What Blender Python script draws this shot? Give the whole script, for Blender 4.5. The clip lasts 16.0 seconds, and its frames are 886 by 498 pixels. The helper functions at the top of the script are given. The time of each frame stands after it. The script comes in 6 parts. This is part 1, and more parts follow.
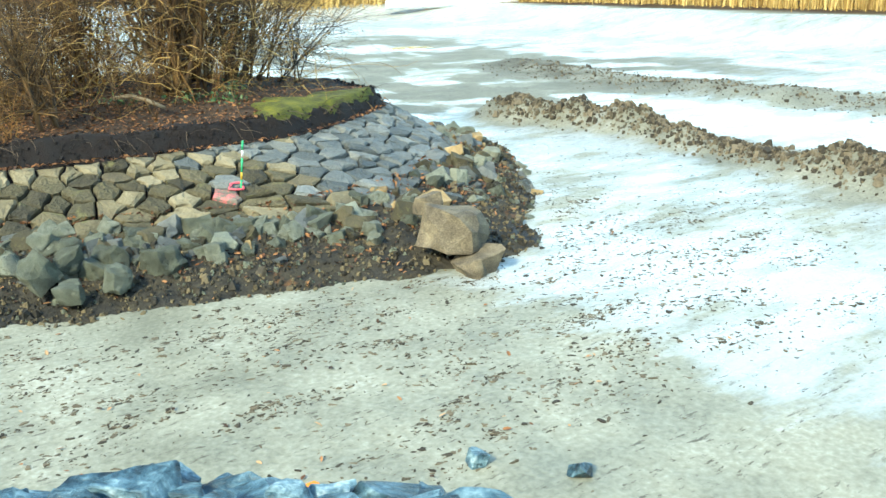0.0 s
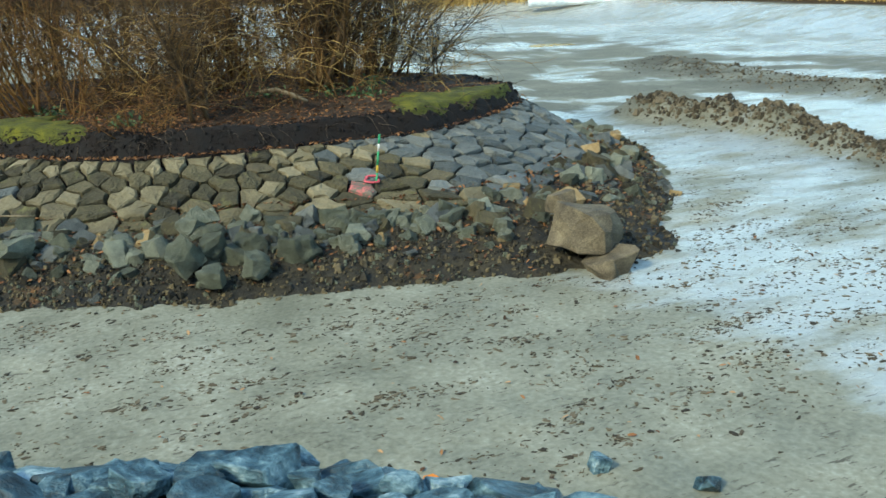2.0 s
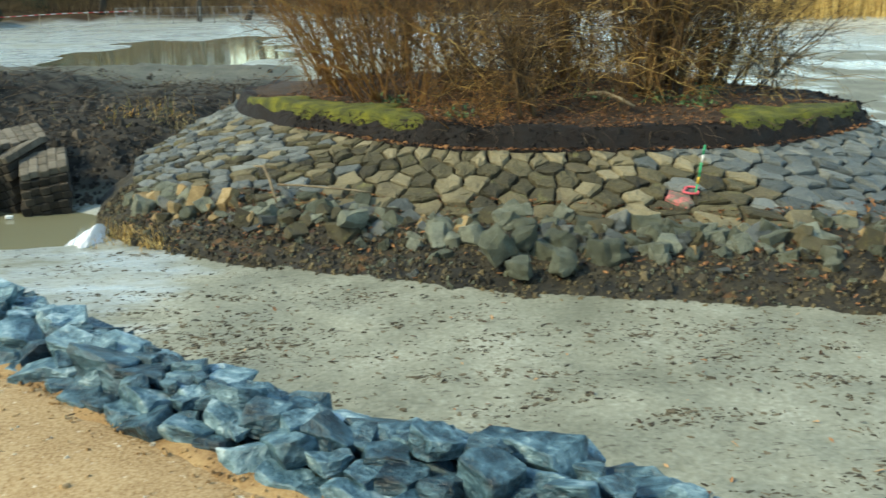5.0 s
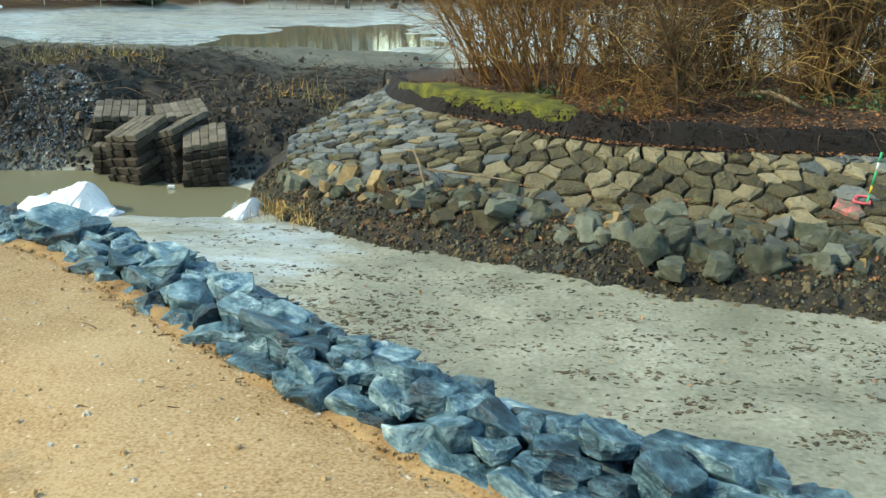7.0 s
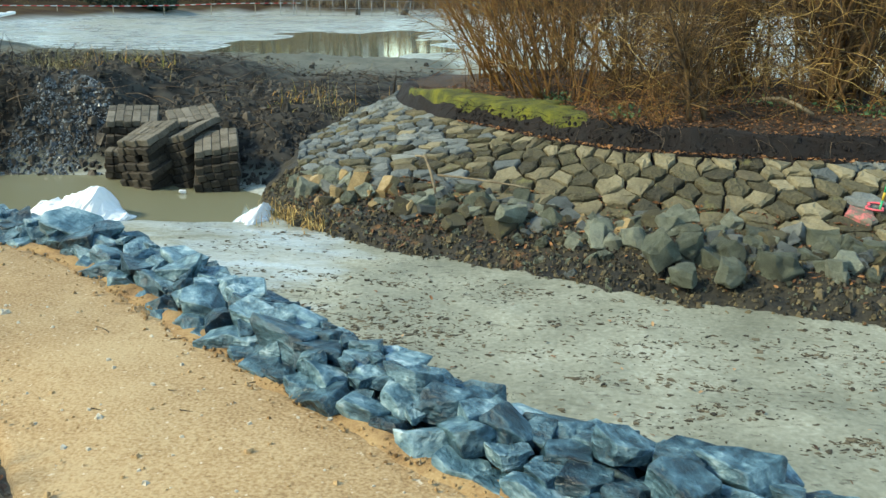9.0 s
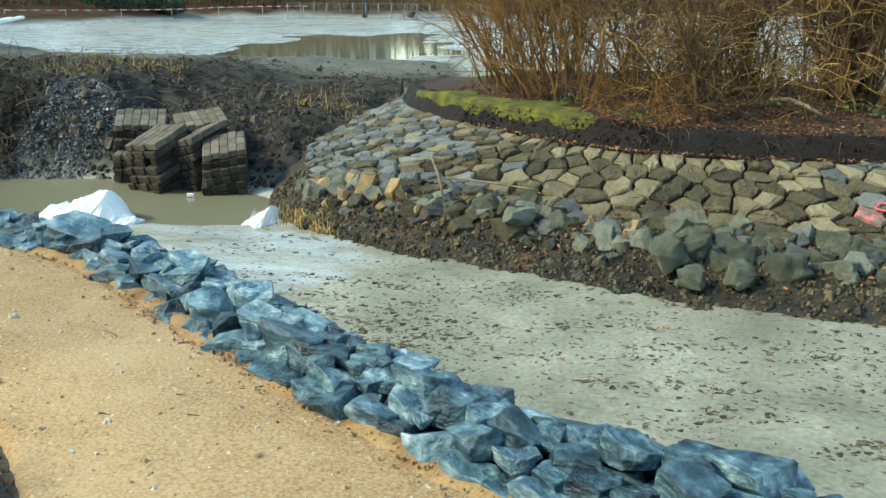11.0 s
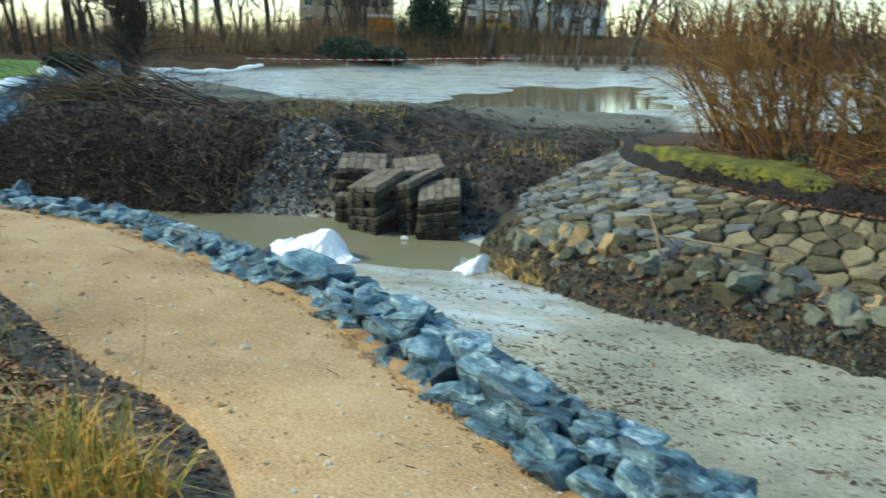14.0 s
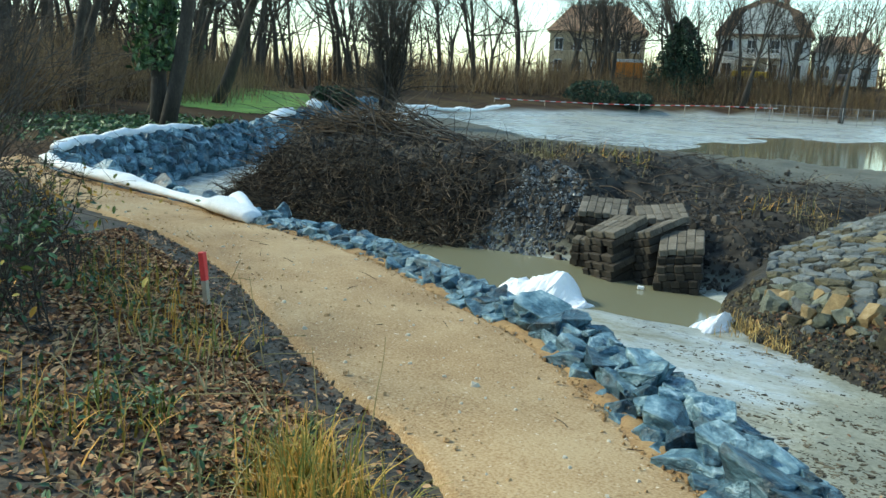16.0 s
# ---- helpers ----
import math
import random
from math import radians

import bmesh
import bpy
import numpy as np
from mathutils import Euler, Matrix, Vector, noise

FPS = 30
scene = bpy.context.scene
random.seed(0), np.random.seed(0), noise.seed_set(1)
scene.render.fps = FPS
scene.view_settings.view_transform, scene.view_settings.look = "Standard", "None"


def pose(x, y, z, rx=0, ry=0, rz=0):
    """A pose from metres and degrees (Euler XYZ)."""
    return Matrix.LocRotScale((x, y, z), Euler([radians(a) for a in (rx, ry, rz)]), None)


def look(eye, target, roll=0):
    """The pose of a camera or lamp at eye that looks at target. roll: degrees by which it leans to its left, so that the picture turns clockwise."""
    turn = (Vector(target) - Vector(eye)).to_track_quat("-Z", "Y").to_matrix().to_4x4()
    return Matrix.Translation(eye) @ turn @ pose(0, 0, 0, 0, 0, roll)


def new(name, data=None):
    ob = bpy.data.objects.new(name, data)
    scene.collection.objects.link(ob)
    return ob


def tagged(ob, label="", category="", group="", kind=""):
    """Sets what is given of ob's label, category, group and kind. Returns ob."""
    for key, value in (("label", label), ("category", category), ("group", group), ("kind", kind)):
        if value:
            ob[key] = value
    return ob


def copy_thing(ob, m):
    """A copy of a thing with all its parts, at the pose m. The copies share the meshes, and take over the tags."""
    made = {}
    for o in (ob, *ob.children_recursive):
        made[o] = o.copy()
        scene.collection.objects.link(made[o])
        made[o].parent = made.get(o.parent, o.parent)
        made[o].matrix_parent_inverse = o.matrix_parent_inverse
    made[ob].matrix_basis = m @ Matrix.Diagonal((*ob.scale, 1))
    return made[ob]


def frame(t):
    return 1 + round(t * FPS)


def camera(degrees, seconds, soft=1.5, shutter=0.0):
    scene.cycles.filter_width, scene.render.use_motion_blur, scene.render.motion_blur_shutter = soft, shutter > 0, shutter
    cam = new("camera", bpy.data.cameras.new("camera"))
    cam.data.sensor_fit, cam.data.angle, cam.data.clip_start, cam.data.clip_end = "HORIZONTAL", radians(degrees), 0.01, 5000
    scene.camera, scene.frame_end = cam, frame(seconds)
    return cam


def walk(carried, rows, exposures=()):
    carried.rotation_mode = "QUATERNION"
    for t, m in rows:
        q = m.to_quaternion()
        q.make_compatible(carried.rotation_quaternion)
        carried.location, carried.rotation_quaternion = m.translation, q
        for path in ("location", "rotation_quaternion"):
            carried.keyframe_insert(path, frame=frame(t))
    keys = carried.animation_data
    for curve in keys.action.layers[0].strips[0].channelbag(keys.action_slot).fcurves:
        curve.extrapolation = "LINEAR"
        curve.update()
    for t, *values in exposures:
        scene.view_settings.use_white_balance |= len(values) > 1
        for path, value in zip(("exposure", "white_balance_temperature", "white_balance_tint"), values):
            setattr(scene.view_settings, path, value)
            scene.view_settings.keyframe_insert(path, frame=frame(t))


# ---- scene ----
cam = camera(53.5, 16.0, shutter=0.5)
PATH = [
    (0, (0.347, -0.226, 1.823), (1.451, 1.331, 1.225), -1.5),
    (0.5, (0.326, -0.208, 1.804), (1.406, 1.369, 1.216), -1.5),
    (1, (0.346, -0.199, 1.797), (1.359, 1.421, 1.208), -2.1),
    (1.5, (0.378, -0.197, 1.798), (1.296, 1.483, 1.22), -1.9),
    (2, (0.402, -0.204, 1.794), (1.245, 1.509, 1.201), -2.1),
    (2.5, (0.419, -0.16, 1.776), (1.204, 1.581, 1.184), -2.2),
    (3, (0.391, -0.208, 1.784), (1.082, 1.577, 1.202), -2.2),
    (3.5, (0.386, -0.225, 1.781), (1.007, 1.586, 1.203), -1.9),
    (4, (0.395, -0.228, 1.78), (0.888, 1.623, 1.207), -1.0),
    (4.5, (0.388, -0.212, 1.76), (0.733, 1.677, 1.199), -0.8),
    (5, (0.363, -0.226, 1.756), (0.553, 1.684, 1.193), -0.7),
    (5.2, (0.334, -0.19, 1.723), (0.475, 1.724, 1.16), -0.9),
    (7.3, (0.152, -0.141, 1.702), (0.049, 1.771, 1.123), 0.8),
    (7.5, (0.149, -0.139, 1.7), (0.043, 1.773, 1.124), 0.7),
    (8, (0.152, -0.143, 1.7), (0.041, 1.772, 1.132), 0.5),
    (8.5, (0.153, -0.142, 1.7), (0.037, 1.772, 1.131), 0.6),
    (9, (0.15, -0.147, 1.7), (0.034, 1.768, 1.135), 0.8),
    (11.5, (0.151, -0.128, 1.704), (0.011, 1.787, 1.143), 0.3),
    (12, (0.15, -0.113, 1.698), (0.003, 1.801, 1.135), 0.2),
    (12.5, (0.15, -0.108, 1.699), (-0.004, 1.805, 1.136), 0.2),
    (13, (0.139, -0.09, 1.702), (-0.037, 1.824, 1.149), 0.4),
    (13.5, (0.054, -0.052, 1.702), (-0.322, 1.848, 1.203), 1.3),
    (14, (-0.028, 0.001, 1.688), (-0.605, 1.861, 1.231), 1.0),
    (14.5, (-0.067, -0.026, 1.668), (-0.791, 1.791, 1.247), 2.1),
    (15, (-0.047, -0.001, 1.704), (-0.944, 1.741, 1.303), 2.6),
    (15.5, (-0.083, 0.007, 1.696), (-1.125, 1.671, 1.315), 3.6),
    (16, (-0.123, 0.075, 1.681), (-1.18, 1.729, 1.299), 2.7),
]
walk(cam, [(t, look(eye, target, roll)) for t, eye, target, roll in PATH],
     [(0, 2.5, 6800, -9), (1.2, 1.78, 6700, -9), (2.5, 1.52, 6800, -9), (5, 1.76, 7550, -9), (8.5, 1.86, 7200, -9), (13, 1.9, 7100, -9), (14.3, 1.64, 6600, -10), (16, 1.6, 6500, -11)])

# ---- world, sun, exposure ----
world = bpy.data.worlds.new("sky")
scene.world = world
world.use_nodes = True
wn = world.node_tree.nodes
sky = wn.new("ShaderNodeTexSky")
sky.sky_type = "NISHITA"
sky.sun_disc = False
sky.sun_elevation = radians(38)
sky.sun_rotation = radians(250)
sky.air_density, sky.dust_density, sky.ozone_density = 1.0, 0.4, 1.0
wn["Background"].inputs[1].default_value = 0.112
world.node_tree.links.new(sky.outputs[0], wn["Background"].inputs[0])
sun = new("sun", bpy.data.lights.new("sun", "SUN"))
sun.data.energy, sun.data.angle, sun.data.color = 1.25, radians(10), (1.0, 0.87, 0.70)
sun.matrix_world = look((-31, -12, 26), (0, 0, 0))

rng = np.random.default_rng(7)
R = random.Random(11)


# ---- materials ----
def mat(name, stops, scale=6.0, detail=6.0, rough=(0.7, 0.95), bump=0.3, bscale=None, fine=60.0, finemix=0.35,
        stretch=(1, 1, 1), island=0.0, objrand=0.0, metal=0.0, spots=None, coords="Object", dist=0.02):
    """Two-scale noise material: a ramp of colours by coarse noise, varied by fine grain, with relief."""
    m = bpy.data.materials.new(name)
    m.use_nodes = True
    nt = m.node_tree
    n, l = nt.nodes, nt.links
    bsdf = n["Principled BSDF"]
    tc = n.new("ShaderNodeTexCoord")
    mp = n.new("ShaderNodeMapping")
    mp.inputs["Scale"].default_value = stretch
    l.new(tc.outputs[coords], mp.inputs[0])
    vec = mp.outputs[0]
    if objrand:
        oi = n.new("ShaderNodeObjectInfo")
        mul = n.new("ShaderNodeMath")
        mul.operation = "MULTIPLY"
        mul.inputs[1].default_value = 37.0
        l.new(oi.outputs["Random"], mul.inputs[0])
        add = n.new("ShaderNodeVectorMath")
        add.operation = "ADD"
        l.new(vec, add.inputs[0])
        l.new(mul.outputs[0], add.inputs[1])
        vec = add.outputs[0]
    a = n.new("ShaderNodeTexNoise")
    a.inputs["Scale"].default_value, a.inputs["Detail"].default_value = scale, detail
    a.inputs["Roughness"].default_value = 0.6
    b = n.new("ShaderNodeTexNoise")
    b.inputs["Scale"].default_value, b.inputs["Detail"].default_value = fine, 4
    l.new(vec, a.inputs["Vector"])
    l.new(vec, b.inputs["Vector"])
    mix = n.new("ShaderNodeMix")
    mix.inputs[0].default_value = finemix
    l.new(a.outputs[0], mix.inputs[2])
    l.new(b.outputs[0], mix.inputs[3])
    fac = mix.outputs[0]
    for on, sock in ((island, "island"), (objrand, "obj")):
        if on:
            src = n.new("ShaderNodeNewGeometry").outputs["Random Per Island"] if sock == "island" else oi.outputs["Random"]
            mr = n.new("ShaderNodeMapRange")
            mr.inputs[3].default_value, mr.inputs[4].default_value = -on / 2, on / 2
            l.new(src, mr.inputs[0])
            ad = n.new("ShaderNodeMath")
            l.new(fac, ad.inputs[0])
            l.new(mr.outputs[0], ad.inputs[1])
            fac = ad.outputs[0]
    ramp = n.new("ShaderNodeValToRGB")
    els = ramp.color_ramp.elements
    squeeze = 0.8 if island or objrand else 0.6
    while len(els) < len(stops):
        els.new(0.5)
    for e, (p, c) in zip(els, stops):
        e.position, e.color = 0.5 + (p - 0.5) * squeeze, (*c, 1)
    l.new(fac, ramp.inputs[0])
    col = ramp.outputs[0]
    if spots:
        sscale, lo, hi, scol = spots
        sp = n.new("ShaderNodeTexNoise")
        sp.inputs["Scale"].default_value, sp.inputs["Detail"].default_value = sscale, 5
        sp.inputs["Roughness"].default_value = 0.65
        l.new(vec, sp.inputs["Vector"])
        sr = n.new("ShaderNodeMapRange")
        sr.inputs[1].default_value, sr.inputs[2].default_value = lo, hi
        l.new(sp.outputs[0], sr.inputs[0])
        cm = n.new("ShaderNodeMix")
        cm.data_type = "RGBA"
        l.new(sr.outputs[0], cm.inputs[0])
        l.new(col, cm.inputs[6])
        cm.inputs[7].default_value = (*scol, 1)
        col = cm.outputs[2]
    l.new(col, bsdf.inputs["Base Color"])
    rr = n.new("ShaderNodeMapRange")
    rr.inputs[1].default_value, rr.inputs[2].default_value = 0.35, 0.65
    rr.inputs[3].default_value, rr.inputs[4].default_value = rough
    l.new(a.outputs[0], rr.inputs[0])
    l.new(rr.outputs[0], bsdf.inputs["Roughness"])
    bsdf.inputs["Metallic"].default_value = metal
    if bump:
        bp = n.new("ShaderNodeBump")
        bp.inputs["Strength"].default_value = bump
        bp.inputs["Distance"].default_value = dist
        l.new(mix.outputs[0], bp.inputs["Height"])
        l.new(bp.outputs[0], bsdf.inputs["Normal"])
    return m


def mud_material():
    """Wet pond mud: pale silt, dark crust flakes, wetter towards the open water with sky sheen painted in."""
    m = mat("wet_mud", [(0.3, (0.18, 0.18, 0.131)), (0.46, (0.247, 0.245, 0.183)), (0.62, (0.312, 0.309, 0.238)), (0.75, (0.40, 0.396, 0.325))],
            scale=1.1, fine=26, finemix=0.4, rough=(0.5, 0.8), bump=0.6, dist=0.03, coords="Object")
    nt = m.node_tree
    n, l = nt.nodes, nt.links
    bsdf = n["Principled BSDF"]
    at = n.new("ShaderNodeAttribute")
    at.attribute_name = "wet"
    # thin water film in hollows
    tc = n.new("ShaderNodeTexCoord")
    no = n.new("ShaderNodeTexNoise")
    no.inputs["Scale"].default_value, no.inputs["Detail"].default_value = 1.5, 9
    no.inputs["Roughness"].default_value = 0.68
    flow = n.new("ShaderNodeMapping")
    flow.inputs["Rotation"].default_value = (0, 0, 0.35)
    flow.inputs["Scale"].default_value = (0.55, 1.5, 1.0)
    l.new(tc.outputs["Object"], flow.inputs[0])
    l.new(flow.outputs[0], no.inputs["Vector"])
    wide = n.new("ShaderNodeTexNoise")
    wide.inputs["Scale"].default_value, wide.inputs["Detail"].default_value = 0.16, 5
    l.new(tc.outputs["Object"], wide.inputs["Vector"])
    av = n.new("ShaderNodeMix")
    av.inputs[0].default_value = 0.4
    l.new(no.outputs[0], av.inputs[2])
    l.new(wide.outputs[0], av.inputs[3])
    ad = n.new("ShaderNodeMath")
    l.new(av.outputs[0], ad.inputs[0])
    l.new(at.outputs["Fac"], ad.inputs[1])
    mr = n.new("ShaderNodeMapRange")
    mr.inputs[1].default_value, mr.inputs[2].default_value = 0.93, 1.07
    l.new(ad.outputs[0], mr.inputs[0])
    wet_sheen = mr.outputs[0]
    rgh = n.new("ShaderNodeMix")
    l.new(wet_sheen, rgh.inputs[0])
    l.new(bsdf.inputs["Roughness"].links[0].from_socket, rgh.inputs[2])
    rgh.inputs[3].default_value = 0.16
    l.new(rgh.outputs[0], bsdf.inputs["Roughness"])
    # stretched dark flakes
    mp = n.new("ShaderNodeMapping")
    mp.inputs["Rotation"].default_value = (0, 0, 0.06)
    mp.inputs["Scale"].default_value = (1.5, 5.2, 4.0)
    l.new(tc.outputs["Object"], mp.inputs[0])
    fl = n.new("ShaderNodeTexNoise")
    fl.inputs["Scale"].default_value, fl.inputs["Detail"].default_value = 4.6, 9
    fl.inputs["Roughness"].default_value = 0.68
    l.new(mp.outputs[0], fl.inputs["Vector"])
    fr = n.new("ShaderNodeMapRange")
    fr.inputs[1].default_value, fr.inputs[2].default_value = 0.585, 0.615
    l.new(fl.outputs[0], fr.inputs[0])
    fm = n.new("ShaderNodeMath")
    fm.operation = "MULTIPLY"
    drift = n.new("ShaderNodeMapRange")
    drift.inputs[1].default_value, drift.inputs[2].default_value = 0.45, 0.58
    drift.inputs[3].default_value, drift.inputs[4].default_value = 0.1, 0.9
    dr = n.new("ShaderNodeTexNoise")
    dr.inputs["Scale"].default_value, dr.inputs["Detail"].default_value = 0.55, 4
    l.new(mp.outputs[0], dr.inputs["Vector"])
    l.new(dr.outputs[0], drift.inputs[0])
    l.new(drift.outputs[0], fm.inputs[1])
    l.new(fr.outputs[0], fm.inputs[0])
    cm = n.new("ShaderNodeMix")
    cm.data_type = "RGBA"
    l.new(fm.outputs[0], cm.inputs[0])
    l.new(bsdf.inputs["Base Color"].links[0].from_socket, cm.inputs[6])
    cm.inputs[7].default_value = (0.075, 0.065, 0.045, 1)
    # sky sheen painted in: base colour whitens to pale blue under the film
    sheen_mix = n.new("ShaderNodeMix")
    sheen_mix.data_type = "RGBA"
    sheen_amount = n.new("ShaderNodeMath")
    sheen_amount.operation = "MULTIPLY"
    sheen_amount.inputs[1].default_value = 0.6
    l.new(wet_sheen, sheen_amount.inputs[0])
    l.new(sheen_amount.outputs[0], sheen_mix.inputs[0])
    l.new(bsdf.inputs["Base Color"].links[0].from_socket, sheen_mix.inputs[6])
    sheen_mix.inputs[7].default_value = (0.54, 0.60, 0.63, 1)
    l.new(sheen_mix.outputs[2], cm.inputs[6])
    # dark churned mud where the ground was dug
    dg = n.new("ShaderNodeAttribute")
    dg.attribute_name = "dug"
    dm = n.new("ShaderNodeMix")
    dm.data_type = "RGBA"
    l.new(dg.outputs["Fac"], dm.inputs[0])
    l.new(cm.outputs[2], dm.inputs[6])
    dn = n.new("ShaderNodeValToRGB")
    dn.color_ramp.elements[0].position, dn.color_ramp.elements[0].color = 0.35, (0.015, 0.014, 0.013, 1)
    dn.color_ramp.elements[1].position, dn.color_ramp.elements[1].color = 0.65, (0.072, 0.065, 0.055, 1)
    d2 = n.new("ShaderNodeTexNoise")
    d2.inputs["Scale"].default_value, d2.inputs["Detail"].default_value = 3.0, 8
    l.new(tc.outputs["Object"], d2.inputs["Vector"])
    l.new(d2.outputs[0], dn.inputs[0])
    l.new(dn.outputs[0], dm.inputs[7])
    # land beyond the shore: leaf litter and short grass
    ld = n.new("ShaderNodeAttribute")
    ld.attribute_name = "land"
    lm = n.new("ShaderNodeMix")
    lm.data_type = "RGBA"
    l.new(ld.outputs["Fac"], lm.inputs[0])
    l.new(dm.outputs[2], lm.inputs[6])
    lr = n.new("ShaderNodeValToRGB")
    lr.color_ramp.elements[0].position, lr.color_ramp.elements[0].color = 0.4, (0.05, 0.031, 0.02, 1)
    lr.color_ramp.elements[1].position, lr.color_ramp.elements[1].color = 0.65, (0.085, 0.06, 0.03, 1)
    l2 = n.new("ShaderNodeTexNoise")
    l2.inputs["Scale"].default_value, l2.inputs["Detail"].default_value = 0.35, 9
    l.new(tc.outputs["Object"], l2.inputs["Vector"])
    l.new(l2.outputs[0], lr.inputs[0])
    l.new(lr.outputs[0], lm.inputs[7])
    l.new(lm.outputs[2], bsdf.inputs["Base Color"])
    dry = n.new("ShaderNodeMath")
    dry.operation = "MAXIMUM"
    l.new(ld.outputs["Fac"], dry.inputs[0])
    l.new(dg.outputs["Fac"], dry.inputs[1])
    rl = n.new("ShaderNodeMix")
    l.new(dry.outputs[0], rl.inputs[0])
    l.new(rgh.outputs[0], rl.inputs[2])
    rl.inputs[3].default_value = 0.97
    l.new(rl.outputs[0], bsdf.inputs["Roughness"])
    sp_ = n.new("ShaderNodeMath")
    sp_.operation = "MULTIPLY_ADD"
    sp_.inputs[1].default_value, sp_.inputs[2].default_value = -0.42, 0.5
    l.new(dry.outputs[0], sp_.inputs[0])
    l.new(sp_.outputs[0], bsdf.inputs["Specular IOR Level"])
    return m


MUD = mud_material()
SAND = mat("path_sand", [(0.34, (0.262, 0.159, 0.068)), (0.5, (0.402, 0.266, 0.131)), (0.64, (0.490, 0.352, 0.193))], scale=1.0, detail=9, fine=70,
           finemix=0.5, rough=(0.85, 0.98), bump=0.7, dist=0.012, spots=(30, 0.63, 0.68, (0.66, 0.56, 0.42)))
WETSAND = mat("wet_sand", [(0.3, (0.165, 0.092, 0.036)), (0.5, (0.319, 0.195, 0.084)), (0.8, (0.473, 0.327, 0.157))], scale=6, fine=90,
              rough=(0.8, 0.95), bump=0.5)
BLUESTONE = mat("blue_grey_stone", [(0.28, (0.006, 0.015, 0.022)), (0.41, (0.026, 0.062, 0.086)), (0.52, (0.072, 0.145, 0.188)), (0.62, (0.17, 0.28, 0.33)), (0.75, (0.44, 0.56, 0.61))],
                scale=1.8, detail=9, fine=7, finemix=0.28, stretch=(1.0, 1.15, 1.35), rough=(0.28, 0.5), bump=0.9, objrand=0.2, dist=0.05)
PALESTONE = mat("pale_wall_stone", [(0.25, (0.097, 0.080, 0.046)), (0.5, (0.181, 0.155, 0.091)), (0.75, (0.278, 0.240, 0.152))], scale=3, detail=8, fine=40, rough=(0.8, 0.95), bump=0.9, objrand=0.3, dist=0.05)
WALLSTONE = mat("lichen_wall_stone", [(0.2, (0.027, 0.023, 0.013)), (0.42, (0.059, 0.051, 0.027)), (0.6, (0.095, 0.082, 0.044)), (0.8, (0.158, 0.133, 0.075))],
                scale=3.4, detail=10, fine=38, finemix=0.45, rough=(0.75, 0.95), bump=1.0, objrand=0.36, dist=0.06, spots=(5.0, 0.58, 0.72, (0.17, 0.16, 0.06)))
SLATE = mat("grey_wall_stone", [(0.2, (0.050, 0.057, 0.054)), (0.45, (0.108, 0.120, 0.114)), (0.65, (0.168, 0.179, 0.168)), (0.8, (0.240, 0.248, 0.224))],
            scale=3.0, detail=8, fine=45, finemix=0.35, rough=(0.5, 0.8), bump=1.0, objrand=0.35, dist=0.06)
BOULDER = mat("toe_boulder", [(0.2, (0.070, 0.077, 0.051)), (0.45, (0.154, 0.168, 0.117)), (0.62, (0.239, 0.253, 0.193)), (0.8, (0.348, 0.364, 0.274))],
              scale=2.6, detail=8, fine=40, finemix=0.35, rough=(0.6, 0.85), bump=1.0, objrand=0.4, dist=0.1)
OCHRE = mat("ochre_stone", [(0.25, (0.105, 0.068, 0.026)), (0.5, (0.270, 0.188, 0.083)), (0.75, (0.413, 0.323, 0.188))], scale=3, fine=40,
            rough=(0.75, 0.95), bump=0.5, objrand=0.2)
PINKSTONE = mat("pink_sprayed_stone", [(0.3, (0.14, 0.13, 0.1)), (0.5, (0.17, 0.14, 0.11)), (0.58, (0.46, 0.14, 0.13)), (0.72, (0.58, 0.18, 0.18))], scale=7, fine=40,
                rough=(0.6, 0.8), bump=0.4)
SOIL = mat("black_soil", [(0.3, (0.003, 0.002, 0.002)), (0.6, (0.010, 0.006, 0.005)), (0.8, (0.020, 0.014, 0.010))], scale=6, fine=60, rough=(0.85, 1.0), bump=0.7, dist=0.03)
TOESOIL = mat("toe_earth", [(0.3, (0.008, 0.007, 0.004)), (0.5, (0.024, 0.020, 0.012)), (0.72, (0.052, 0.043, 0.025))], scale=3.5, fine=30, rough=(0.6, 0.95),
              bump=0.9, dist=0.04, spots=(1.9, 0.60, 0.70, (0.17, 0.08, 0.025)))
LITTER = mat("leaf_litter_ground", [(0.3, (0.013, 0.009, 0.005)), (0.5, (0.041, 0.023, 0.011)), (0.7, (0.081, 0.045, 0.023))], scale=5, fine=40, finemix=0.5,
             rough=(0.8, 1.0), bump=0.8, dist=0.03)
VERGE = mat("verge_earth", [(0.3, (0.030, 0.026, 0.019)), (0.55, (0.084, 0.072, 0.054)), (0.75, (0.170, 0.135, 0.095))], scale=4, fine=40, finemix=0.4,
            rough=(0.8, 1.0), bump=0.8, dist=0.03)
MOSS = mat("moss", [(0.3, (0.029, 0.030, 0.005)), (0.5, (0.078, 0.084, 0.009)), (0.7, (0.157, 0.147, 0.015))], scale=5, fine=80, rough=(0.9, 1.0), bump=0.7)
BARK = mat("shrub_bark", [(0.2, (0.021, 0.014, 0.007)), (0.5, (0.074, 0.041, 0.015)), (0.8, (0.190, 0.106, 0.032))], scale=8, fine=50, rough=(0.7, 0.9), bump=0.2, island=0.5)
REDBARK = mat("rust_twigs", [(0.2, (0.082, 0.035, 0.008)), (0.5, (0.185, 0.082, 0.018)), (0.8, (0.282, 0.166, 0.039))], scale=8, fine=50, rough=(0.7, 0.9), bump=0.2, island=0.5)
